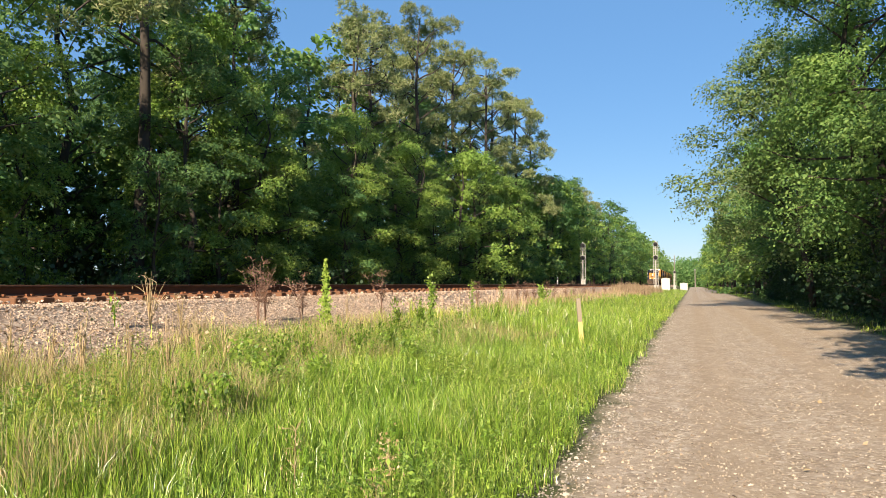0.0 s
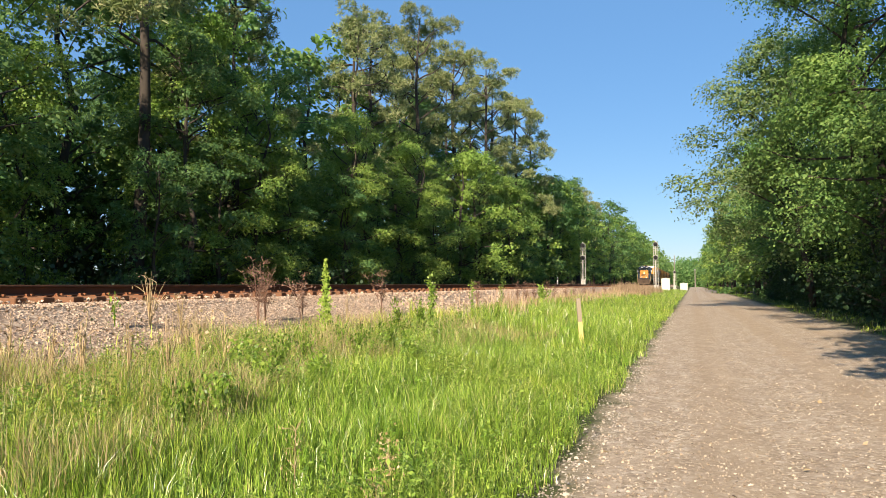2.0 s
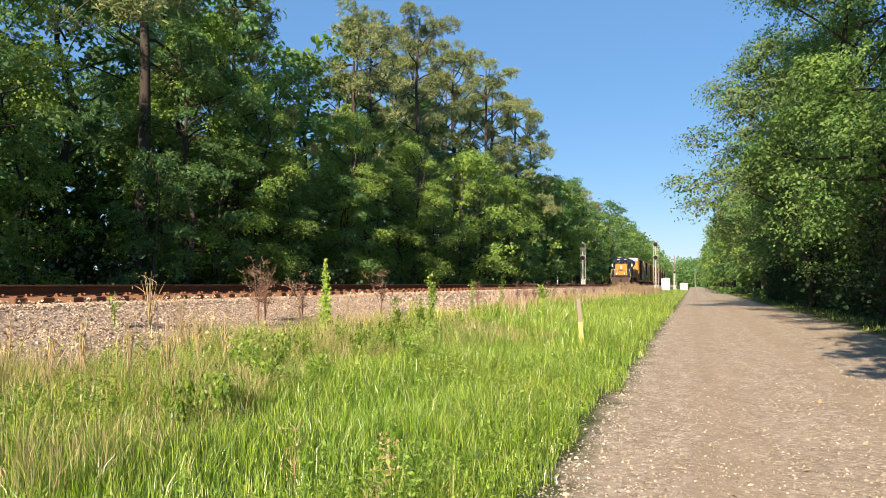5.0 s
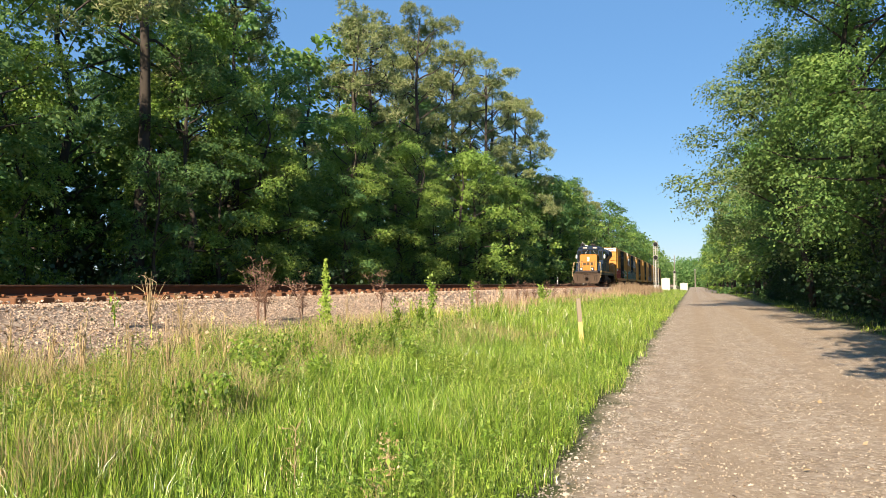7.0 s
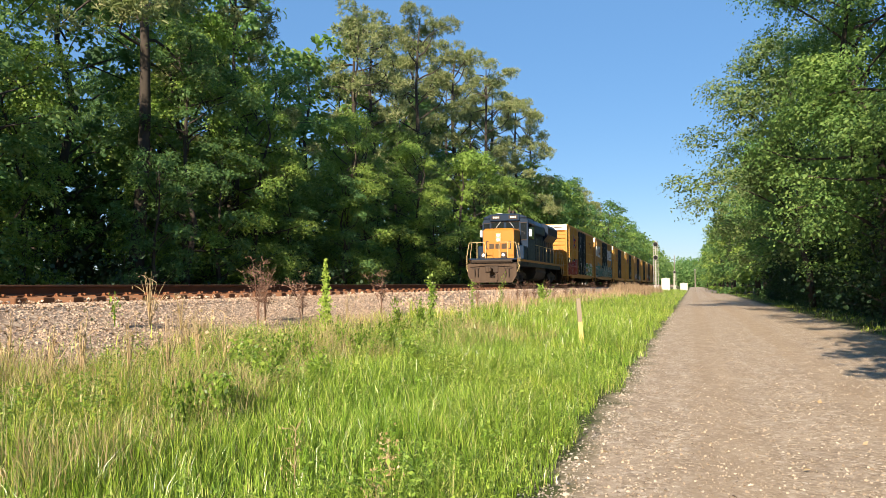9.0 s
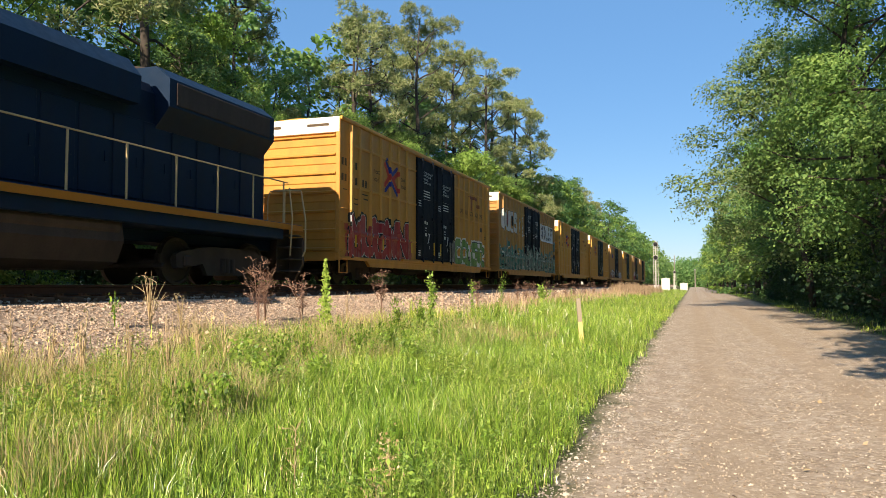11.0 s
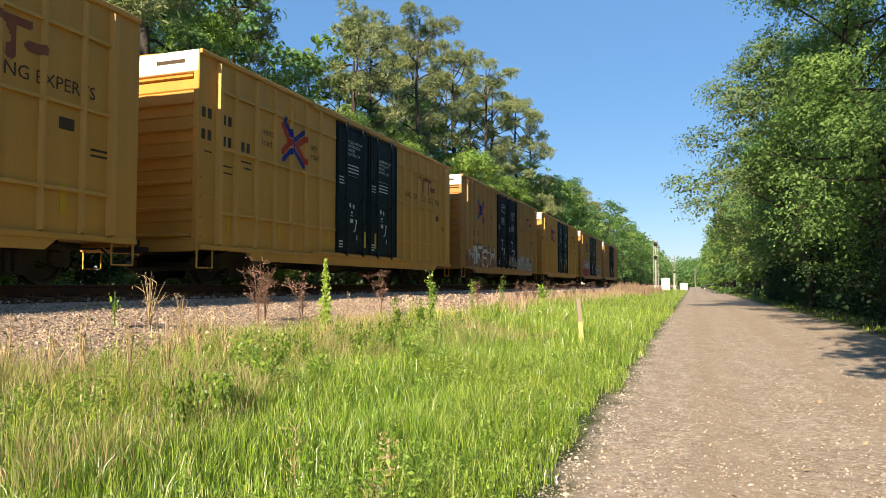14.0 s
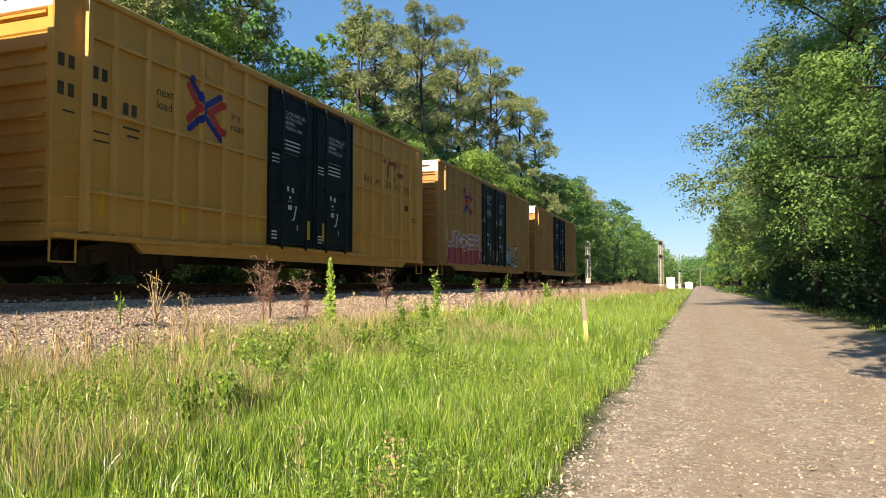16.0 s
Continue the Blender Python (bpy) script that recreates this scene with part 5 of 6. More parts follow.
def paint(parent, name, label, y0, y1, z0, z1, rule, mats, ribs, x, cell=0.028, lift=0.005):
    """A coat on the side at x between those bounds; rule gives the colour of each place, -1 for none."""
    ys, zs = np.arange(y0, y1 + cell, cell), np.arange(z0, z1 + cell, cell)
    gy, gz = np.meshgrid(ys, zs)
    mid = rule(gy[:-1, :-1] + cell / 2, gz[:-1, :-1] + cell / 2).ravel()
    gx = x + lift + rib_height(gy, ribs)
    if any(abs(w - 0.07) < 1e-6 for _, w, _ in ribs):
        belt = np.minimum.reduce([np.abs(gz - b) for b in BELTS]) < 0.05
        gx = np.maximum(gx, np.where(belt & ((gy < 6.0) | (gy > 10.5)), x + lift + 0.051, 0))
    v = np.stack([gx, gy, gz], -1).reshape(-1, 3)
    i = np.arange(gy.size).reshape(gy.shape)
    q = np.stack([i[:-1, :-1], i[:-1, 1:], i[1:, 1:], i[1:, :-1]], -1).reshape(-1, 4)
    ok = mid >= 0
    if not ok.any():
        return
    q, mid = q[ok], mid[ok]
    used, inv = np.unique(q, return_inverse=True)
    me = mesh_of(name, v[used], inv.reshape(-1, 4), [MIST.get(m) or SPRAY[m] if isinstance(m, str) else m for m in mats], which=mid)
    part(name, me, None, parent, label)


def wobble(u, v, k, seed=0.0):
    return (np.sin(u * 2.3 * k + seed) * np.sin(v * 3.1 * k + seed * 2) + 0.6 * np.sin(u * 5.1 * k + v * 2.2 * k + seed)) * 0.5


FONT_MESH = {}


def lettering(parent, words, size, y, z, x, mat, name="lettering"):
    """Painted words on a side, in the built-in font; y is where they begin."""
    if words not in FONT_MESH:
        cu = bpy.data.curves.new("words", "FONT")
        cu.body, cu.size, cu.resolution_u = words, 1.0, 2
        ob = new("words", cu)
        me = bpy.data.meshes.new_from_object(ob.evaluated_get(bpy.context.evaluated_depsgraph_get()))
        bpy.data.objects.remove(ob)
        FONT_MESH[words] = me
    me = FONT_MESH[words].copy()
    me.materials.clear()
    me.materials.append(mat)
    ob = part(name, me, None, parent)
    ob.matrix_basis = Matrix.Translation((x + 0.006, y, z)) @ Matrix(((0, 0, 1, 0), (1, 0, 0, 0), (0, 1, 0, 0), (0, 0, 0, 1))) @ Matrix.Diagonal((size, size, size, 1))
    return ob


def bars(parent, rows, x, mat, name="stencil_bar"):
    """Plain bars in place of small stencilled writing: y0, y1, z0, z1."""
    for a, b, c, d in rows:
        part(name, Shape().box(x + 0.002, x + 0.006, a, b, c, d), mat, parent)


LONG, HALF, TOP, LOW = 16.3, 1.55, 4.98, 0.78
BELTS = (4.24, 2.98, 1.57)
RIBS_A = [0.66, 1.28, 2.08, 2.87, 3.62, 4.38, 5.14]
RIBS_B = [0.71, 1.46, 2.19, 2.96, 3.71, 4.44, 5.17]
SHARED = {}


def shared(key, make):
    if key not in SHARED:
        SHARED[key] = make()
    return SHARED[key]


def boxcar(style, coat, door_coat, label):
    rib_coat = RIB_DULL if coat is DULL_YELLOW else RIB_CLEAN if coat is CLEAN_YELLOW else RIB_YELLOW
    root = empty("boxcar")
    tagged(root, label, "boxcar", "boxcars of the train")
    body = Shape()
    out = [(-HALF, LOW), (HALF, LOW), (HALF, TOP - 0.06), (0.9, TOP + 0.0), (0, TOP + 0.04), (-0.9, TOP + 0.0), (-HALF, TOP - 0.06)]
    body.prism(out, "y", 0.08, LONG - 0.08)
    part("body", body, coat, root)
    # eaves, sills and floor gear
    for sx in (-1, 1):
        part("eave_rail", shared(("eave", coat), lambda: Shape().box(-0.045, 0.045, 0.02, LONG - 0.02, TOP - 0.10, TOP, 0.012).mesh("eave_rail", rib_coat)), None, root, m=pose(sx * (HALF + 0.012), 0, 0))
        part("side_sill", shared(("sill", coat), lambda: Shape().prism([(2.0, 0.56), (LONG - 2.0, 0.56), (LONG - 1.7, 0.80), (1.7, 0.80)], "x", -0.05, 0.05).box(-0.07, 0.07, 0.05, LONG - 0.05, 0.74, 0.84, 0.01).mesh("side_sill", coat)),
             None, root, m=pose(sx * (HALF + 0.005), 0, 0))
    part("centre_sill", shared("csill", lambda: Shape().box(-0.33, 0.33, -0.35, LONG + 0.35, 0.68, 0.80, 0.02).box(-0.2, 0.2, 4, 12, 0.45, 0.7, 0.03).mesh("centre_sill", GRIME)), None, root)
    part("brake_reservoir", shared("res", lambda: Shape().tube([(0.75, 6.2, 0.55), (0.75, 6.25, 0.55), (0.75, 7.6, 0.55), (0.75, 7.65, 0.55)], [0.1, 0.2, 0.2, 0.1], 12).mesh("brake_reservoir", GRIME)), None, root)
    part("roof_seams", shared(("seams", coat), lambda: roof_seams(coat)), None, root)
    # ribs
    places = RIBS_A if style == "A" else RIBS_B
    ribs = []
    for p in places:
        for y in (p, LONG - p):
            wide = 0.13 if p == places[0] else (0.07 if style == "A" else 0.11)
            deep = 0.10 if p == places[0] else (0.07 if style == "A" else 0.085)
            ribs.append((y, wide, deep))
            z1 = TOP - 0.12

            def rib(w=wide, d=deep, z=z1):
                t = w / 2
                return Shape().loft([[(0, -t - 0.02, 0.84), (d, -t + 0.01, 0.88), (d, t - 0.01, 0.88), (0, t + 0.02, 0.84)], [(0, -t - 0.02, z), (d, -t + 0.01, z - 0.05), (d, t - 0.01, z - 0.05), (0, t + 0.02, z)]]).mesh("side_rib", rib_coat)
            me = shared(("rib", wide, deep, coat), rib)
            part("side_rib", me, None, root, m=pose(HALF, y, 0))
            part("side_rib", me, None, root, m=pose(-HALF, y, 0, 0, 0, 180))
    if style == "A":
        for z in BELTS:
            for a, b in ((0.66, 6.0), (10.5, LONG - 0.66)):
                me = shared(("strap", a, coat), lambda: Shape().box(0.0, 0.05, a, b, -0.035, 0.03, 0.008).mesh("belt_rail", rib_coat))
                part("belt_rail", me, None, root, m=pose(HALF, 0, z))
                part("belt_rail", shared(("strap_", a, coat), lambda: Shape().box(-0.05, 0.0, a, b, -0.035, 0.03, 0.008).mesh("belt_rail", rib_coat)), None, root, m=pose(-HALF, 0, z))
    # ends: corrugations, white top band, grab irons, ladders and stirrups
    for end, turn in ((0.0, 0), (LONG, 180)):
        holder = pose(0, end, 0, 0, 0, turn)

        def frame_shape():
            return Shape().box(-HALF, -HALF + 0.14, -0.005, 0.1, 0.72, TOP - 0.05, 0.015).box(HALF - 0.14, HALF, -0.005, 0.1, 0.72, TOP - 0.05, 0.015).box(-HALF + 0.14, HALF - 0.14, -0.004, 0.1, 0.7, 0.95, 0.015).mesh("end_frame", coat)
        part("end_frame", shared(("endf", coat), frame_shape), None, root, m=holder)
        for k in range(7):
            z = 4.40 - 0.56 * k

            def corrugation():
                w = HALF - 0.14
                return Shape().prism([(0.08, -0.28), (0.05, -0.25), (0.045, -0.04), (-0.03, -0.015), (-0.035, 0.03), (0.05, 0.055), (0.08, 0.06)], "x", -w, w).mesh("end_corrugation", coat)
            if z > 1.0:
                part("end_corrugation", shared(("corr", coat), corrugation), None, root, m=holder @ pose(0, 0, z))
        part("white_end_band", shared("band", lambda: Shape().box(-HALF + 0.02, HALF - 0.02, -0.012, 0.09, 4.50, TOP - 0.02, 0.01).mesh("white_end_band", WHITE)), None, root, "white painted band on the car end", holder)
        end_bar = shared("endbar", lambda: Shape().box(-0.37, 0.37, -0.018, -0.012, 4.70, 4.78).mesh("stencil_bar", STENCIL_DARK))
        for x in (-0.82, 0.82):
            part("stencil_bar", end_bar, None, root, m=holder @ pose(x, 0, 0))

        rung = shared(("iron", coat), lambda: Shape().tube([(0, 0.02, 0), (0, -0.07, 0), (0.42, -0.07, 0), (0.42, 0.02, 0)], 0.014, 5).mesh("grab_iron", coat))
        for k in range(5):
            part("grab_iron", rung, None, root, m=holder @ pose(1.05, 0, 0.95 + 0.42 * k))
        part("vertical_grab", shared(("vgrab", coat), lambda: Shape().tube([(-1.3, 0.02, 2.2), (-1.3, -0.09, 2.2), (-1.3, -0.09, 1.1), (-1.3, 0.02, 1.1)], 0.014, 5).mesh("vertical_grab", coat)), None, root, m=holder)
        step = shared(("stirrup", coat), lambda: Shape().tube([(0, 0.05, 0.8), (0, 0.05, 0.36), (0, 0.56, 0.36), (0, 0.56, 0.8)], 0.022, 6).mesh("stirrup_step", coat))
        for sx in (-1, 1):
            part("stirrup_step", step, None, root, m=holder @ pose(sx * (HALF - 0.03), 0, 0))
        side_rung = shared(("ladder", coat), lambda: Shape().tube([(HALF, 0.06, 0), (HALF + 0.08, 0.06, 0), (HALF + 0.08, 0.52, 0), (HALF, 0.52, 0)], 0.013, 5).mesh("ladder_rung", coat))
        for k in range(4):
            part("ladder_rung", side_rung, None, root, m=holder @ pose(0, 0, 1.0 + 0.42 * k))
        add_coupler(root, end + (-0.62 if end == 0 else 0.62), -1 if end == 0 else 1)
    # plug doors
    for sx in (1, -1):
        m0 = pose(0, 0, 0) if sx > 0 else pose(0, LONG, 0, 0, 0, 180)
        for a in (6.06, 8.27):
            def leaf():
                s = Shape().box(HALF - 0.02, HALF + 0.045, 0, 2.18, 0.94, 4.78, 0.012)
                return s.mesh("plug_door", door_coat)
            door = part("plug_door", shared(("door", door_coat), leaf), None, root, "dark painted plug door", m0 @ pose(0, a, 0))
            for y in (0.03, 2.08):
                part("door_stile", shared(("stile", door_coat), lambda: Shape().box(HALF + 0.045, HALF + 0.075, 0, 0.07, 0.95, 4.77, 0.01).mesh("door_stile", door_coat)), None, door, m=pose(0, y, 0))
            for z in (0.96, 1.98, 3.28, 4.68):
                part("door_rail", shared(("rail", door_coat), lambda: Shape().box(HALF + 0.045, HALF + 0.066, 0.1, 2.08, 0, 0.08, 0.01).mesh("door_rail", door_coat)), None, door, m=pose(0, 0, z))
            for y in (0.50, 1.62):
                part("lock_rod", shared(("rod", door_coat), lambda: Shape().tube([(HALF + 0.10, 0, 0.84), (HALF + 0.10, 0, 4.82)], 0.022, 6).box(HALF + 0.05, HALF + 0.13, -0.05, 0.05, 0.84, 0.98, 0.01).box(HALF + 0.05, HALF + 0.13, -0.05, 0.05, 2.5, 2.62, 0.01)
                     .box(HALF + 0.05, HALF + 0.13, -0.05, 0.05, 4.68, 4.82, 0.01).mesh("lock_rod", door_coat)), None, door, m=pose(0, y, 0))
            part("door_handle", shared("handle", lambda: Shape().tube([(HALF + 0.08, 1.0, 1.6), (HALF + 0.13, 1.0, 1.6), (HALF + 0.13, 1.12, 1.95), (HALF + 0.08, 1.12, 1.95)], 0.016, 6).mesh("door_handle", STENCIL_WHITE)), None, door, "pale worn door handle")
        part("door_track", shared(("track", coat), lambda: Shape().box(HALF, HALF + 0.11, 4.6, 11.9, 0.82, 0.90, 0.01).mesh("door_track", coat)), None, root, m=m0)
        part("door_header", shared(("header", coat), lambda: Shape().box(HALF, HALF + 0.07, 4.6, 11.9, 4.82, 4.88, 0.01).mesh("door_header", coat)), None, root, m=m0)
    for k in (0, 1):
        y = 6.06 + 2.21 * k
        text_z = 4.25 if k == 0 else 4.02
        lettering(root, "CLOSE AND LOCK\nBOTH DOORS\nBEFORE\nMOVING CAR", 0.125, y + 0.70, text_z, HALF + 0.046, STENCIL_WHITE)
        rows = [(y + 0.70, y + 1.4, text_z - 0.68 - 0.10 * j, text_z - 0.645 - 0.10 * j) for j in range(4)]
        rows += [(y + 0.12, y + 0.44, 3.15 - 0.09 * j, 3.18 - 0.09 * j) for j in range(3)]
        rows += [(y + 0.14, y + 0.36, 1.25 - 0.08 * j, 1.29 - 0.08 * j) for j in range(3)]
        rows += [(y + 0.86, y + 1.04, 1.86, 2.08), (y + 0.9, y + 1.0, 2.14, 2.2), (y + 1.28, y + 1.32, 1.36, 1.5), (y + 0.8, y + 0.9, 2.32, 2.44), (y + 1.02, y + 1.12, 2.30, 2.42)]
        bars(root, rows, HALF + 0.046, STENCIL_WHITE)
    for k, y in enumerate((1.0, 3.05, 5.6, 7.86, 8.64, 14.6)):
        part("reflector_strip", shared("reflector", lambda: Shape().box(0.001, 0.006, 0, 0.12, 0, 0.5).mesh("reflector_strip", SAFETY_YELLOW)), None, root, "yellow reflector strip", pose(HALF + (0.047 if 6 < y < 10 else 0), y, 1.15))
    part("roof_tab", shared(("tab", coat), lambda: Shape().box(HALF, HALF + 0.09, 3.66, 3.78, 4.36, 4.56, 0.01).mesh("roof_tab", coat)), None, root)
    for y in (2.25, LONG - 2.25):
        add_truck(root, y, 0.457, 1.78)
    return root, ribs


def roof_seams(coat):
    s = Shape()
    for k in range(13):
        y = 0.6 + k * 1.258
        s.loft([[(-HALF, y - 0.04, TOP - 0.05), (-HALF, y + 0.04, TOP - 0.05), (-HALF, y + 0.03, TOP - 0.01), (-HALF, y - 0.03, TOP - 0.01)],
                [(0, y - 0.04, TOP + 0.04), (0, y + 0.04, TOP + 0.04), (0, y + 0.03, TOP + 0.07), (0, y - 0.03, TOP + 0.07)],
                [(HALF, y - 0.04, TOP - 0.05), (HALF, y + 0.04, TOP - 0.05), (HALF, y + 0.03, TOP - 0.01), (HALF, y - 0.03, TOP - 0.01)]])
    return s.mesh("roof_seams", coat)


def cross_emblem(car, ribs, y=3.24, z=3.12, size=1.06, worn=0.0):
    """Crossed red and blue arrowheads, as plain shapes."""
    blue = [[(0.05, 1.02), (0.46, 0.56), (0.95, 0.86)], [(0.02, 0.04), (0.46, 0.38), (0.96, 0.0)], [(0.47, 0.38), (0.47, 0.58)]]
    red = [[(0.0, 0.86), (0.30, 0.50), (0.0, 0.22)], [(1.0, 0.70), (0.62, 0.47), (1.0, 0.14)]]

    def rule(u, v):
        a, b = (u - y) / size, (v - z) / size
        c = np.where(stroke_distance(a, b, red) < 0.075, 0, -1)
        c = np.where(stroke_distance(a, b, blue) < 0.065, 1, c)
        return np.where(wobble(u, v, 4, 1) > 1.0 - worn, -1, c)
    paint(car, "emblem", "red and blue crossed emblem", y - 0.1, y + size + 0.1, z - 0.1, z + size + 0.15, rule, [LOGO_RED, LOGO_BLUE], ribs, HALF)


def owner_marks(car, ribs, low=False, fade=1.0):
    """Bars for the car's letters and number, slogan words, and a faded red owner's mark."""
    def marks(y, n, z, w=0.12, h=0.22):
        return [(y + k * (w + 0.08), y + k * (w + 0.08) + w, z, z + h) for k in range(n)]
    if low:
        b = marks(1.6, 2, 2.34) + marks(2.3, 2, 2.34) + marks(1.0, 1, 1.9) + marks(1.55, 2, 1.9) + marks(2.3, 2, 1.9)
    else:
        b = marks(0.10, 2, 3.55) + marks(0.10, 2, 3.08) + marks(0.80, 2, 3.52) + marks(0.80, 2, 3.05) + marks(1.50, 2, 3.05)
        b += [(0.85, 1.18, 2.60, 2.63), (0.85, 1.18, 2.45, 2.48), (0.2, 0.45, 2.82, 2.85), (1.5, 1.9, 2.8, 2.84), (1.6, 1.9, 2.66, 2.7)]
    bars(car, b, HALF, STENCIL_DARK)
    lettering(car, "next\nload", 0.26, 2.32, 3.62, HALF, STENCIL_DARK)
    lettering(car, "any\nroad", 0.26, 4.62, 3.66, HALF, STENCIL_DARK)
    lettering(car, "RAILCAR POOLING EXPERTS", 0.31, 11.3, 3.18, HALF, STENCIL_DARK)

    def mark(u, v):
        d = stroke_distance(u, v, [[(12.7, 4.05), (13.95, 4.05)], [(13.1, 4.05), (13.1, 3.5)], [(13.65, 4.05), (13.65, 3.5)], [(13.95, 3.72), (14.2, 3.72)]])
        return np.where((d < 0.075) & (wobble(u, v, 3, 2) < 0.75 * fade), 0, -1)
    paint(car, "owner_mark", "faded red owner's mark", 12.5, 14.5, 3.3, 4.3, mark, [FADED_RED], ribs, HALF)
    bars(car, [(14.55, 14.85, 2.55, 2.75), (15.2, 15.6, 2.3, 2.34), (15.2, 15.6, 2.2, 2.24)], HALF, STENCIL_DARK)


def tag_word(car, ribs, word, y0, y1, z0, z1, fat, fill, rim, halo=None, name="spray_tag", label="", gap=0.2, sway=0.05, rim_w=0.05, accent=None, loose=0.03):
    def rule(u, v):
        w = loose * wobble(u, v, 3, y0)
        d = word_distance(u, v, word, y0, y1, z0, z1, gap, sway) + w
        c = np.where(d < fat + rim_w + 0.07 + 0.06 * wobble(u, v, 5, 1), 2 if halo else -1, -1)
        c = np.where(d < fat + rim_w, 1, c)
        f = np.where(wobble(u, v, 2.2, y1) > 0.45, 3, 0) if accent else 0
        return np.where(d < fat, f, c)
    paint(car, name, label, y0 - fat - 0.2, y1 + fat + 0.2, max(z0 - fat - 0.2, LOW + 0.02), z1 + fat + 0.25, rule, [fill, rim, halo or rim, accent or fill], ribs, HALF, 0.021)


def smear(car, ribs, y0, y1, z0, z1, mats, seed, name="spray_smear", label="", rough=0.25):
    """A ragged cloud of overlapping spray colours."""
    n = len(mats)

    def rule(u, v):
        edge_z = z1 - 0.5 * rough + rough * (wobble(u, v, 1.3, seed) + 0.4 * wobble(u, v, 4, seed))
        c = np.floor((0.5 + 0.5 * np.clip(wobble(u * 1.0, v * 1.2, 1.5, seed + 1) + 0.35 * wobble(u, v, 5.5, seed), -0.99, 0.99)) * n).astype(int)
        inside = (v < edge_z) & (u > y0 + 0.12 * wobble(u, v, 3, seed)) & (u < y1 + 0.12 * wobble(u, v, 3, seed + 2))
        return np.where(inside, np.clip(c, 0, n - 1), -1)
    paint(car, name, label, y0 - 0.15, y1 + 0.15, z0, z1 + rough, rule, mats, ribs, HALF, 0.036, 0.004)


def scribble(car, ribs, y0, y1, z0, z1, mats, seed, label=""):
    """Loose looping strokes, as of a hand that swings the can."""
    def rule(u, v):
        a = wobble(u, v, 1.5, seed) + 0.3 * wobble(u, v, 3.7, seed + 3)
        b = wobble(u + 1.7, v * 0.8, 2.1, seed + 1) + 0.25 * wobble(u, v, 4.4, seed)
        e = wobble(u, v * 1.2, 1.1, seed + 5) + 0.3 * wobble(u, v, 2.9, seed + 2)
        c = np.where(np.abs(a) < 0.075, 0, -1)
        c = np.where(np.abs(b - 0.25) < 0.05, 1, c)
        c = np.where(np.abs(e + 0.15) < 0.028, 2, c)
        top = z1 + 0.2 * wobble(u, v, 2, seed)
        return np.where((v < top) & (u > y0) & (u < y1), c, -1)
    paint(car, "spray_scribble", label, y0, y1, z0, z1 + 0.2, rule, mats, ribs, HALF, 0.026, 0.008)


DOOR_RIBS = [(8.26, 4.36, 0.1)]


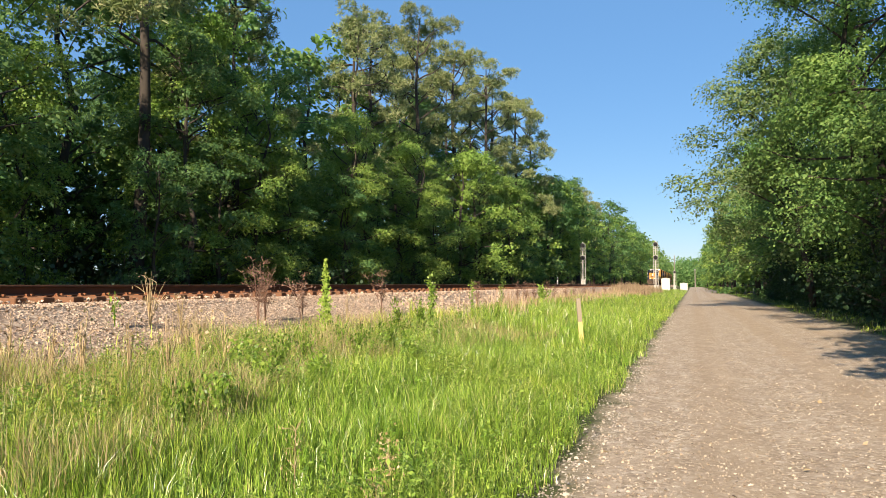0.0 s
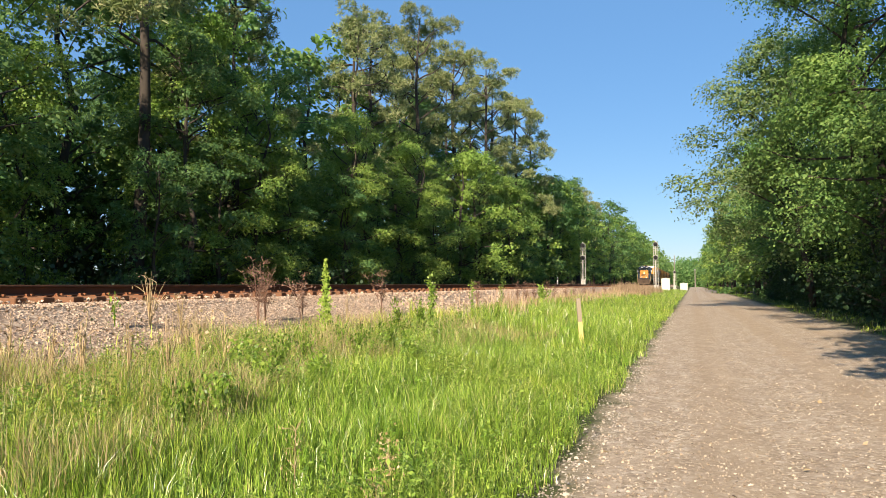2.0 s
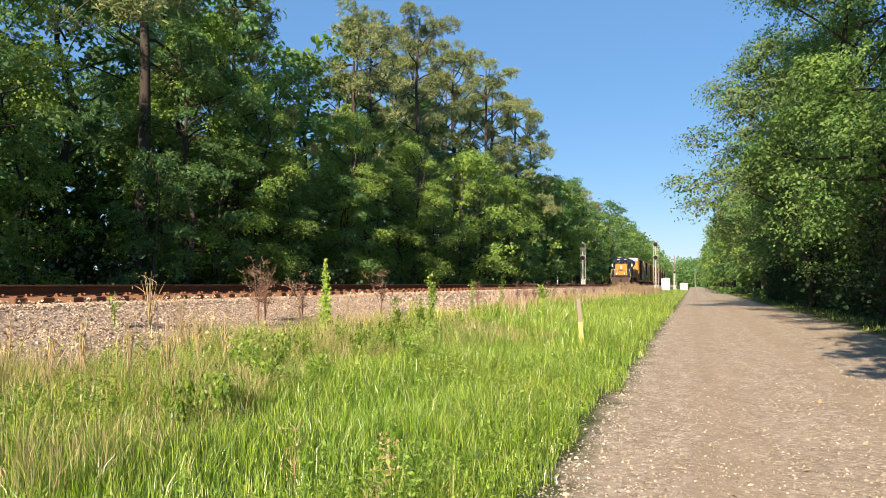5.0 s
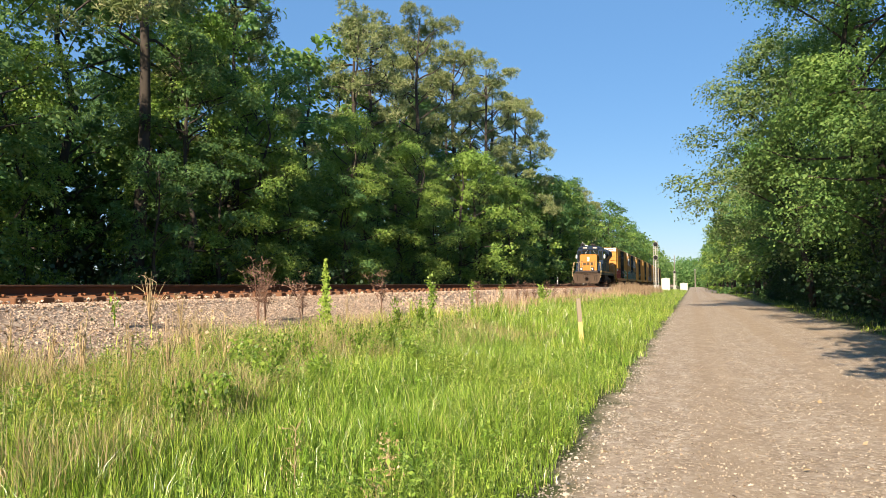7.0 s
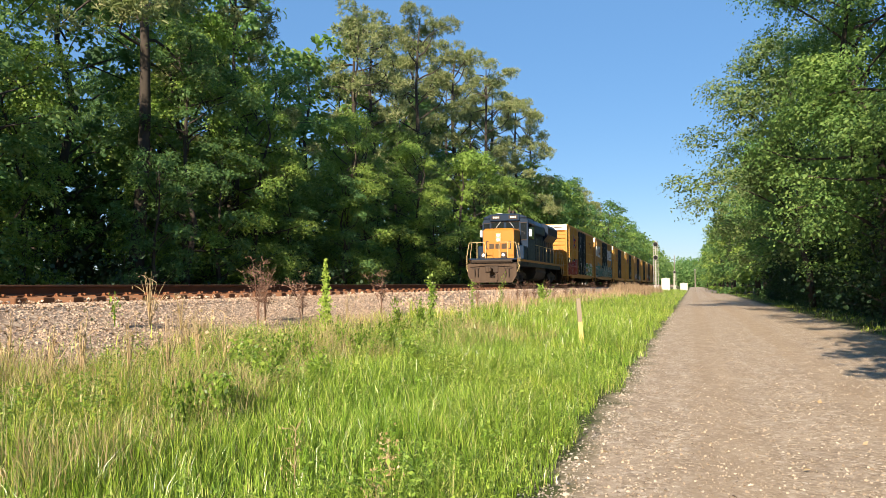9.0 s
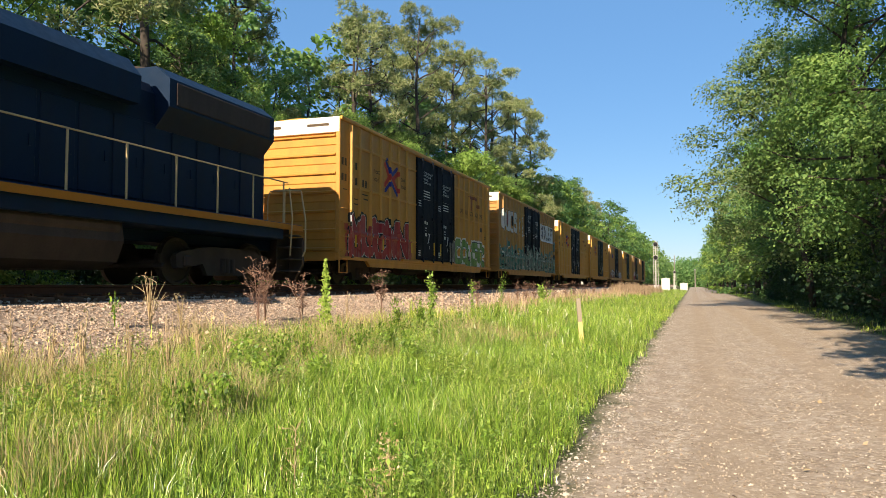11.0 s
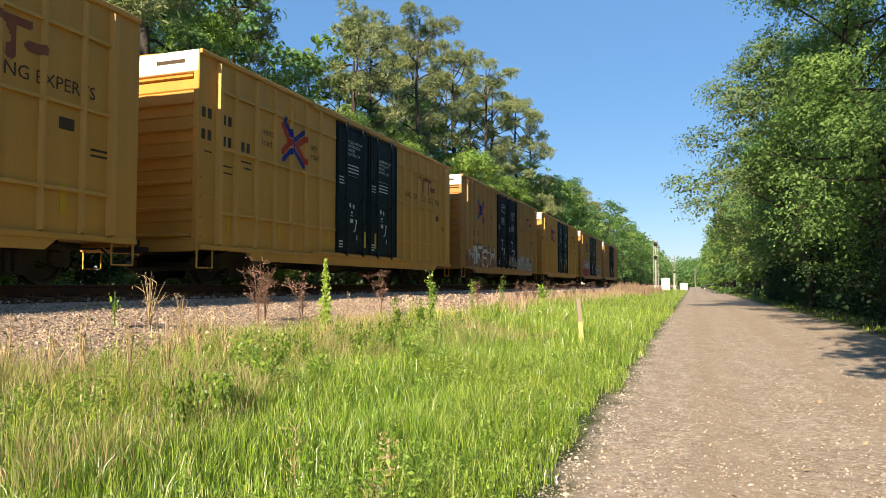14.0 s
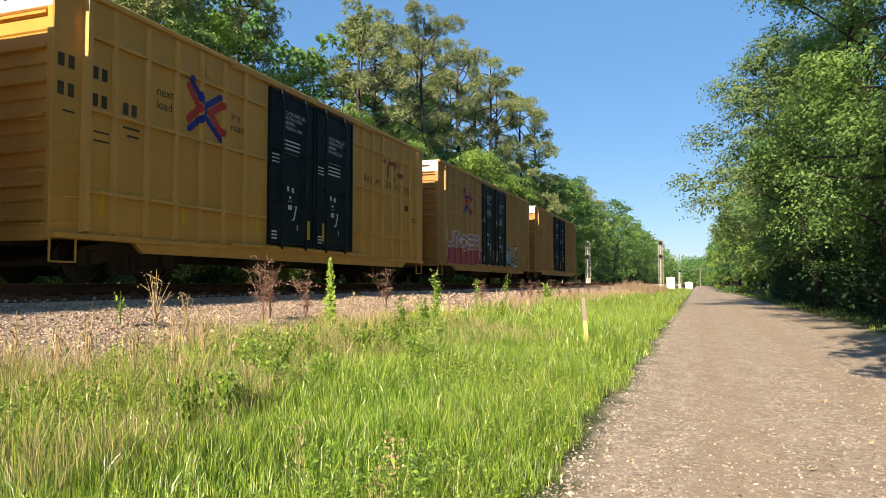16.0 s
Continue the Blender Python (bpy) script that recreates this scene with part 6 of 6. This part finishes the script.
def build_train():
    cars = []
    c, r = boxcar("A", YELLOW, BLACK_DOOR, "yellow boxcar with dark plug doors, red and green graffiti")
    cross_emblem(c, r)
    owner_marks(c, r)
    smear(c, r, 0.35, 5.6, 0.82, 1.95, ["red_mist"], 1.0, label="red graffiti ground", rough=0.4)
    tag_word(c, r, "MUCWN", 0.7, 5.1, 1.0, 1.98, 0.15, "red", "white", "black", label="red graffiti with pale outlines and a black edge", rim_w=0.022, accent="red_mist", gap=0.12, sway=0.1)
    tag_word(c, r, "COUER", 10.75, 14.9, 0.95, 1.8, 0.14, "green", "smoke", "white_mist", label="green graffiti letters", accent="white_mist", gap=0.1, sway=0.08, rim_w=0.03)
    smear(c, r + DOOR_RIBS, 9.7, 10.5, 0.95, 1.9, ["grey_mist"], 4.0)
    cars.append(c)
    c, r = boxcar("A", DULL_YELLOW, BLACK_DOOR, "boxcar covered in white, teal and black graffiti")
    r2 = r + DOOR_RIBS
    smear(c, r2, 0.1, 16.1, 0.82, 2.42, ["teal_mist"], 2.0, label="teal and black graffiti", rough=0.55)
    scribble(c, r2, 0.2, 16.0, 0.84, 2.05, ["black", "teal", "white_mist"], 2.4, label="loose dark and pale spray strokes")
    tag_word(c, r, "OUOS", 0.55, 4.05, 3.1, 4.05, 0.125, "white", "smoke", None, label="tall white graffiti letters with dark centres", gap=0.55, sway=0.02, rim_w=0.022, loose=0.006)
    for y, fill in ((0.86, "black"), (1.87, "rose"), (2.88, "black")):
        tag_word(c, r, "I", y - 0.02, y + 0.02, 3.42, 3.82, 0.085, fill, "black", None, label="dark letter centre", rim_w=0.03, accent="black")
    tag_word(c, r, "*", 4.45, 4.95, 3.15, 3.85, 0.06, "white", "smoke", None)
    for k, letter in enumerate("ONT"):
        tag_word(c, r, letter, 5.3, 5.65, 2.9 + 0.42 * k, 3.17 + 0.42 * k, 0.045, "white", "smoke", None, rim_w=0.02)
    smear(c, r, 10.9, 15.2, 2.95, 4.15, ["white_mist"], 3.0, rough=0.05, label="white graffiti panel")
    tag_word(c, r, "SOLEF", 11.2, 14.9, 3.22, 3.94, 0.10, "black", "white", None, name="spray_word", label="thick black graffiti word on a white ground", gap=0.5, sway=0.02, rim_w=0.02, loose=0.008)
    smear(c, r, 15.3, 16.1, 2.4, 3.4, ["teal_mist"], 5.0)
    cars.append(c)
    c, r = boxcar("A", CLEAN_YELLOW, BLACK_DOOR, "clean yellow boxcar with black plug doors")
    cross_emblem(c, r)
    owner_marks(c, r, fade=0.6)
    cars.append(c)
    c, r = boxcar("A", CLEAN_YELLOW, GREEN_DOOR, "yellow boxcar with dark green plug doors and red-blue emblem")
    cross_emblem(c, r)
    owner_marks(c, r, fade=0.5)
    cars.append(c)
    c, r = boxcar("B", DULL_YELLOW, BLACK_DOOR, "dusty ribbed boxcar with white and pink graffiti")
    cross_emblem(c, r, 2.4, 3.05, 1.15)
    owner_marks(c, r, low=True)
    smear(c, r, 0.5, 6.0, 0.82, 1.55, ["brown_mist"], 7.0, label="brown graffiti ground")
    tag_word(c, r, "MRSW", 0.9, 5.6, 1.0, 1.75, 0.075, "white", "brown", "brown_mist", label="white graffiti letters", accent="brown_mist", gap=0.1, sway=0.1, rim_w=0.03)
    smear(c, r, 10.5, 14.6, 0.85, 1.75, ["sky_mist"], 8.0, label="pale blue and pink graffiti", rough=0.35)
    scribble(c, r, 10.6, 14.5, 0.9, 1.7, ["smoke", "white", "pink"], 5.1, label="loose spray strokes")
    smear(c, r + DOOR_RIBS, 8.6, 10.3, 1.0, 1.6, ["grey_mist"], 9.0)
    cars.append(c)
    c, r = boxcar("A", CLEAN_YELLOW, GREEN_DOOR, "clean yellow boxcar with dark green plug doors")
    cross_emblem(c, r)
    owner_marks(c, r, fade=0.35)
    cars.append(c)
    c, r = boxcar("A", DULL_YELLOW, GREEN_DOOR, "dusty boxcar with pink and pale blue graffiti")
    cross_emblem(c, r, worn=0.6)
    smear(c, r, 0.7, 6.1, 0.82, 1.7, ["pink_mist"], 11.0, label="pink graffiti")
    tag_word(c, r, "UMOER", 1.0, 5.6, 1.6, 2.1, 0.07, "pink", "white", None, label="pale graffiti letters")
    tag_word(c, r, "WUS", 10.7, 13.0, 1.0, 2.0, 0.10, "sky", "black", None, label="pale blue graffiti letters", accent="white")
    cars.append(c)
    c, r = boxcar("B", DULL_YELLOW, BLACK_DOOR, "dusty brown-yellow ribbed boxcar at the train's end")
    bars(c, [(11.4, 12.2, 3.9, 4.05), (11.4, 12.4, 3.6, 3.75), (1.2, 2.6, 3.3, 3.5)], HALF, STENCIL_DARK)
    cars.append(c)
    return cars


# ---- locomotive (its rear coupling end stands at y = -0.5) ----
def build_locomotive():
    root = empty("locomotive")
    tagged(root, "dark blue diesel locomotive with a golden yellow nose", "locomotive")
    F, R = -17.65, -1.94
    deck = 1.57
    part("underframe", Shape().box(-1.5, 1.5, F + 0.1, R, deck - 0.10, deck, 0.02).box(-1.46, 1.46, F + 0.9, R - 0.9, deck - 0.42, deck - 0.1, 0.02).box(-0.5, 0.5, F + 0.1, R, 0.9, deck - 0.1, 0.02), NAVY, root)
    for sx in (-1, 1):
        part("sill_stripe", Shape().box(sx * 1.5 - 0.012, sx * 1.5 + 0.012, F + 0.2, R - 0.05, deck - 0.16, deck - 0.02), GOLD, root, "yellow sill stripe")
    # pilots and couplers
    for y, way in ((F, -1), (R, 1)):
        p = Shape()
        out = [(-1.5, 1.18), (-1.5, 0.55), (-1.25, 0.12), (1.25, 0.12), (1.5, 0.55), (1.5, 1.18), (0.42, 1.18), (0.36, 0.86), (-0.36, 0.86), (-0.42, 1.18)]
        p.prism(out, "y", y - 0.05, y + 0.05)
        p.box(-1.5, 1.5, y - 0.02, y + 0.2 if way < 0 else y + 0.02, 1.16, 1.24, 0.01)
        pilot = part("pilot", p, PILOT_STEEL, root, "dusty brown steel pilot plate")
        for x in (-1.05, -0.85, 0.85, 1.05):
            part("air_hose", Shape().tube([(x, y + way * 0.06, 0.98), (x, y + way * 0.16, 0.9), (x + 0.02, y + way * 0.14, 0.6), (x, y + way * 0.1, 0.45)], 0.03, 6), GRIME, pilot, "black air hose")
        for x in (-1.0, 1.0):
            part("hose_bracket", Shape().box(x - 0.25, x + 0.25, y + way * 0.05 - 0.03, y + way * 0.05 + 0.03, 0.93, 1.0, 0.01), GRIME, pilot)
        part("drawbar_pocket", Shape().box(-0.4, 0.4, y - 0.12, y + 0.12, 0.7, 1.1, 0.03), GRIME, root)
        add_coupler(root, y + way * 0.62, way)
        part("uncoupling_lever", Shape().tube([(-1.35, y + way * 0.1, 1.05), (-0.5, y + way * 0.14, 1.12), (0.5, y + way * 0.14, 1.12), (1.35, y + way * 0.1, 1.05)], 0.02, 6), PILOT_STEEL, root)
        for sx in (-1, 1):
            a, b = sorted((y - way * 0.05, y - way * 0.62))
            s = Shape()
            for k in range(4):
                s.box(sx * 1.28 - 0.2, sx * 1.28 + 0.2, a, b, 0.34 + 0.31 * k, 0.37 + 0.31 * k, 0.008)
            s.box(sx * 1.07 - 0.015, sx * 1.07 + 0.015, a, b, 0.3, 1.5)
            part("step_well", s, GRIME, root)
            part("corner_grab", Shape().tube([(sx * 1.5, y - way * 0.04, 0.75), (sx * 1.58, y - way * 0.04, 0.9), (sx * 1.58, y - way * 0.04, 1.7), (sx * 1.44, y - way * 0.04, 2.5)], 0.022, 6), CREAM_RAIL, root, "cream painted grab rail")
            part("corner_grab", Shape().tube([(sx * 1.5, y - way * 0.66, 0.75), (sx * 1.56, y - way * 0.66, 1.7), (sx * 1.46, y - way * 0.66, 2.5)], 0.02, 6), CREAM_RAIL, root, "cream painted grab rail")
        rail = Shape()
        for sx in (-1, 1):
            rail.tube([(sx * 1.44, y - way * 0.06, 2.5), (sx * 1.0, y - way * 0.06, 2.52), (sx * 0.5, y - way * 0.06, 2.52), (sx * 0.42, y - way * 0.06, 2.3), (sx * 0.42, y - way * 0.06, deck)], 0.02, 6)
            rail.tube([(sx * 0.95, y - way * 0.06, 2.52), (sx * 0.95, y - way * 0.06, deck)], 0.02, 6)
        part("end_handrail", rail, CREAM_RAIL, root, "cream painted handrail")
    part("anticlimber", Shape().box(-1.25, 1.25, F - 0.12, F + 0.12, 1.30, 1.48, 0.02).box(-1.2, 1.2, F - 0.16, F + 0.05, 1.36, 1.42, 0.01), GRIME, root)
    # short hood
    nose = Shape()
    w, y0, y1, top = 0.97, -16.15, -14.48, 3.47
    nose.loft([[(-w, y0, deck), (w, y0, deck), (w, y1, deck), (-w, y1, deck)], [(-w, y0, top - 0.12), (w, y0, top - 0.12), (w, y1, top - 0.05), (-w, y1, top - 0.05)],
               [(-w + 0.12, y0 + 0.14, top), (w - 0.12, y0 + 0.14, top), (w - 0.12, y1, top + 0.03), (-w + 0.12, y1, top + 0.03)]])
    hood = part("short_hood", nose, GOLD, root, "golden yellow short hood")
    part("nose_door", Shape().box(-0.32, 0.22, y0 - 0.02, y0, 1.68, 3.0, 0.008), GOLD, hood)
    part("headlight_housing", Shape().box(-0.17, 0.17, y0 - 0.05, y0 + 0.02, 2.62, 3.18, 0.03), CREAM_RAIL, hood, "pale headlight housing")
    for z in (2.77, 3.03):
        part("headlight", Shape().tube([(0, y0 - 0.03, z), (0, y0 - 0.075, z)], 0.085, 16), LAMP, hood, "lit round headlight")
    # emblem blocks on the nose, as plain dark shapes
    for x in (-0.42, -0.03, 0.36):
        part("nose_emblem", Shape().box(x - 0.16, x + 0.16, y0 - 0.03, y0 - 0.02, 2.20, 2.52), STENCIL_DARK, hood, "plain dark emblem block")
    for sx in (-1, 1):
        part("nose_bracket", Shape().box(sx * 0.75 - 0.025, sx * 0.75 + 0.025, y0 - 0.012, y0 - 0.002, 2.18, 2.68).box(min(sx * 0.75, sx * 0.63), max(sx * 0.75, sx * 0.63), y0 - 0.012, y0 - 0.002, 2.64, 2.68)
             .box(min(sx * 0.75, sx * 0.63), max(sx * 0.75, sx * 0.63), y0 - 0.012, y0 - 0.002, 2.18, 2.22), NAVY, hood)
        lamp = part("ditch_light", Shape().box(sx * 0.62 - 0.16, sx * 0.62 + 0.16, F + 0.3, F + 0.5, deck, deck + 0.36, 0.02), GRIME, root)
        part("lamp_glass", Shape().tube([(sx * 0.62, F + 0.29, deck + 0.2), (sx * 0.62, F + 0.25, deck + 0.2)], 0.085, 16), LAMP, lamp, "lit ditch light")
        part("sand_box", Shape().box(sx * 1.2 - 0.28, sx * 1.2 + 0.28, -15.6, -14.6, deck, deck + 0.85, 0.04), NAVY, root)
    # cab
    c0, c1 = -14.5, -12.35
    arc = [(-1.5, deck - 0.35), (1.5, deck - 0.35), (1.5, 3.95), (1.36, 4.28), (0.95, 4.44), (0.4, 4.5), (-0.4, 4.5), (-0.95, 4.44), (-1.36, 4.28), (-1.5, 3.95)]
    cab = part("cab", Shape().prism(arc, "y", c0, c1), NAVY, root, "dark blue cab")
    part("cab_roof", Shape().prism([(x * 1.03, z + 0.03) for x, z in arc[3:9]] + [(-1.38, 4.24), (1.38, 4.24)], "y", c0 - 0.1, c1 + 0.06), NAVY, cab)
    for x0, x1, z0, z1 in ((-0.9, -0.08, 3.55, 3.98), (0.08, 0.9, 3.55, 3.98), (-1.4, -1.02, 2.85, 3.9), (1.02, 1.4, 2.85, 3.9)):
        win = part("front_window", Shape().box(x0, x1, c0 - 0.015, c0 + 0.02, z0, z1, 0.01), WINDOW, cab, "dark cab window")
        part("window_frame", Shape().box(x0 - 0.05, x1 + 0.05, c0 - 0.012, c0, z0 - 0.05, z0).box(x0 - 0.05, x1 + 0.05, c0 - 0.022, c0, z1, z1 + 0.04), GRIME, win)
    for sx in (-1, 1):
        for a, b in ((c0 + 0.3, c0 + 0.95), (c0 + 1.05, c0 + 1.75)):
            win = part("side_window", Shape().box(sx * 1.5 - 0.015, sx * 1.5 + 0.015, a, b, 2.95, 3.75, 0.008), WINDOW, cab, "dark cab side window")
            part("window_frame", Shape().box(sx * 1.5 - 0.03, sx * 1.5 + 0.03, a - 0.05, b + 0.05, 2.88, 2.95).box(sx * 1.5 - 0.03, sx * 1.5 + 0.03, a - 0.05, b + 0.05, 3.75, 3.8), GRIME, win)
        part("sunshade", Shape().loft([[(sx * 1.5, c0 + 0.25, 3.92), (sx * 1.5, c1 - 0.3, 3.92), (sx * 1.5, c1 - 0.3, 3.9), (sx * 1.5, c0 + 0.25, 3.9)], [(sx * 1.82, c0 + 0.3, 3.76), (sx * 1.82, c1 - 0.35, 3.76), (sx * 1.82, c1 - 0.35, 3.74), (sx * 1.82, c0 + 0.3, 3.74)]]), GRIME, cab)
        part("mirror", Shape().box(sx * 1.62 - 0.09, sx * 1.62 + 0.09, c0 + 0.12, c0 + 0.16, 3.05, 3.5, 0.015).tube([(sx * 1.5, c0 + 0.2, 3.3), (sx * 1.6, c0 + 0.15, 3.3)], 0.015, 5), STENCIL_WHITE, cab, "pale side mirror")
        part("wiper", Shape().tube([(sx * 0.3, c0 - 0.03, 4.0), (sx * 0.6, c0 - 0.05, 3.6)], 0.012, 5), STENCIL_WHITE, cab)
    box = part("number_board_housing", Shape().box(-0.98, 0.98, c0 - 0.16, c0 + 0.25, 4.04, 4.5, 0.04), NAVY, cab)
    for sx in (-1, 1):
        board = part("number_board", Shape().box(sx * 0.56 - 0.28, sx * 0.56 + 0.28, c0 - 0.172, c0 - 0.158, 4.16, 4.40, 0.004), GRIME, box)
        for k in range(4):
            x = sx * 0.56 - 0.15 + 0.1 * k
            part("number_bar", Shape().box(x - 0.035, x + 0.035, c0 - 0.178, c0 - 0.171, 4.22, 4.34), STENCIL_WHITE, board, "plain white bar in place of a number")
    part("air_horn", Shape().tube([(0.2, c0 + 0.3, 4.72), (0.2, c0 + 0.9, 4.72)], [0.11, 0.03], 10).tube([(0.45, c0 + 0.35, 4.68), (0.45, c0 + 0.9, 4.68)], [0.09, 0.03], 10).box(0.1, 0.55, c0 + 0.7, c0 + 0.8, 4.5, 4.7, 0.01), GRIME, cab)
    part("antenna", Shape().box(-0.7, -0.3, c0 + 0.5, c0 + 1.2, 4.5, 4.62, 0.04), STENCIL_WHITE, cab)
    # long hood
    h0, h1 = c1, -2.95
    arc = [(-0.92, deck), (0.92, deck), (0.92, 3.9), (0.78, 4.12), (0.4, 4.2), (-0.4, 4.2), (-0.78, 4.12), (-0.92, 3.9)]
    hood = part("long_hood", Shape().prism(arc, "y", h0, h1), NAVY, root, "dark blue engine hood")
    part("dynamic_brake_blister", Shape().prism([(-1.2, 3.5), (1.2, 3.5), (1.22, 4.05), (0.9, 4.42), (-0.9, 4.42), (-1.22, 4.05)], "y", -11.0, -7.6), NAVY, hood)
    part("radiator_section", Shape().prism([(-0.95, 3.2), (-1.3, 3.62), (-1.3, 4.2), (-0.95, 4.48), (0.95, 4.48), (1.3, 4.2), (1.3, 3.62), (0.95, 3.2)], "y", -6.9, -3.1), NAVY, hood)
    for sx in (-1, 1):
        part("radiator_grille", Shape().box(sx * 1.3 - 0.02, sx * 1.3 + 0.02, -6.7, -3.3, 3.68, 4.15, 0.01), GRIME, hood)
        for k in range(11):
            y = h0 + 0.35 + k * 0.80
            part("hood_door", shared(("hd", sx), lambda: Shape().box(sx * 0.92 - 0.022, sx * 0.92 + 0.022, 0.02, 0.74, deck + 0.12, 3.28, 0.012).box(sx * 0.945 - 0.012, sx * 0.945 + 0.012, 0.6, 0.66, 2.3, 2.5).mesh("hood_door", NAVY)), None, hood, m=pose(0, y, 0))
        part("filter_grille", Shape().box(sx * 0.92 - 0.02, sx * 0.92 + 0.03, h0 + 0.3, h0 + 1.7, 3.35, 3.85, 0.01), GRIME, hood)
    for y in (-6.3, -5.1, -3.9, -9.3):
        part("roof_fan", Shape().tube([(0, y, 4.40), (0, y, 4.56), (0, y, 4.60)], [0.58, 0.58, 0.5], 20), GRIME, hood)
    part("exhaust_stack", Shape().box(-0.25, 0.25, -8.0, -7.3, 4.2, 4.66, 0.04), GRIME, hood)
    part("rear_headlight", Shape().box(-0.3, 0.3, h1 - 0.01, h1 + 0.05, 3.7, 3.95, 0.02), GRIME, hood)
    for k in range(4):
        z = 1.75 + 0.42 * k
        part("rear_stripe", Shape().loft([[(0.2, h1 + 0.012, z), (0.88, h1 + 0.012, z - 0.25), (0.88, h1 + 0.012, z - 0.05), (0.2, h1 + 0.012, z + 0.2)], [(0.2, h1 + 0.004, z), (0.88, h1 + 0.004, z - 0.25), (0.88, h1 + 0.004, z - 0.05), (0.2, h1 + 0.004, z + 0.2)]]), GOLD, hood)
    # walkway rails
    for sx in (-1, 1):
        part("side_handrail", Shape().tube([(sx * 1.44, c1 + 0.1, 2.62), (sx * 1.44, R - 0.7, 2.62)], 0.019, 6), CREAM_RAIL, root, "cream painted handrail")
        for k in range(8):
            y = c1 + 0.2 + k * 1.33
            part("stanchion", shared(("st", sx), lambda: Shape().tube([(sx * 1.44, 0, deck - 0.1), (sx * 1.44, 0, 2.63)], 0.022, 6).mesh("stanchion", CREAM_RAIL)), None, root, m=pose(0, y, 0))
    tank = [(-1.3, 1.15), (-1.36, 0.8), (-1.2, 0.42), (-0.8, 0.28), (0.8, 0.28), (1.2, 0.42), (1.36, 0.8), (1.3, 1.15)]
    part("fuel_tank", Shape().prism(tank, "y", -11.6, -8.1), GRIME, root)
    for sx in (-1, 1):
        part("air_reservoir", Shape().tube([(sx * 1.2, -11.5, 1.05), (sx * 1.2, -8.2, 1.05)], 0.17, 12), PILOT_STEEL, root)
    for y in (-14.95, -4.65):
        add_truck(root, y, 0.508, 2.74)
    return root


def far_car():
    """A dark saloon on the crossing road, far off."""
    root = empty("car")
    body = [(-2.2, 0.35), (-2.25, 0.75), (-1.4, 0.88), (-0.8, 1.32), (0.6, 1.36), (1.4, 0.95), (2.2, 0.85), (2.25, 0.4)]
    part("body", Shape().prism(body, "y", -0.86, 0.86), FLAT_BLACK, root, "dark painted car body")
    for sy in (-1, 1):
        part("side_window", Shape().prism([(-0.72, 0.92), (-0.55, 1.26), (0.5, 1.29), (1.05, 0.95)], "y", sy * 0.865 - 0.006, sy * 0.865 + 0.006), WINDOW, root)
        for x in (-1.4, 1.35):
            w = part("wheel", Shape().tube([(x, sy * 0.7, 0.33), (x, sy * 0.88, 0.33)], 0.33, 18), GRIME, root)
            part("rim", Shape().tube([(x, sy * 0.87, 0.33), (x, sy * 0.9, 0.33)], 0.2, 14), SILVER, w)
    part("roof_panel", Shape().box(-0.75, 0.55, -0.7, 0.7, 1.345, 1.40, 0.02), SILVER, root)
    part("headlight", Shape().box(-2.28, -2.22, -0.8, -0.5, 0.6, 0.72, 0.01), WHITE, root)
    return tagged(root, "dark car driving across the far end of the road", "car")


cars = build_train()
crossing_car = far_car()
loco = build_locomotive()


def motions():
    walk(loco, [(t, pose(TRACK, s, RAIL)) for t, s in TRAIN])
    for car, off in zip(cars, CAR_OFFSET):
        walk(car, [(t, pose(TRACK, s + off, RAIL)) for t, s in TRAIN])
    walk(crossing_car, [(t, pose(x, 196.0, 0.06)) for t, x in ((0.0, 34.0), (8.0, 20.5), (13.0, 7.2), (14.0, 4.4), (15.0, 1.3), (15.5, -0.8), (16.0, -2.6))])
    times = [k / FPS for k in range(0, 16 * FPS + 1)]
    way = np.interp(times, [t for t, _ in TRAIN], [s for _, s in TRAIN])
    for wheel, y, r in wheelsets:
        walk(wheel, [(t, pose(0, y, r, math.degrees((239.0 - s) / r) % 360 - 180)) for t, s in zip(times, way)])


motions()
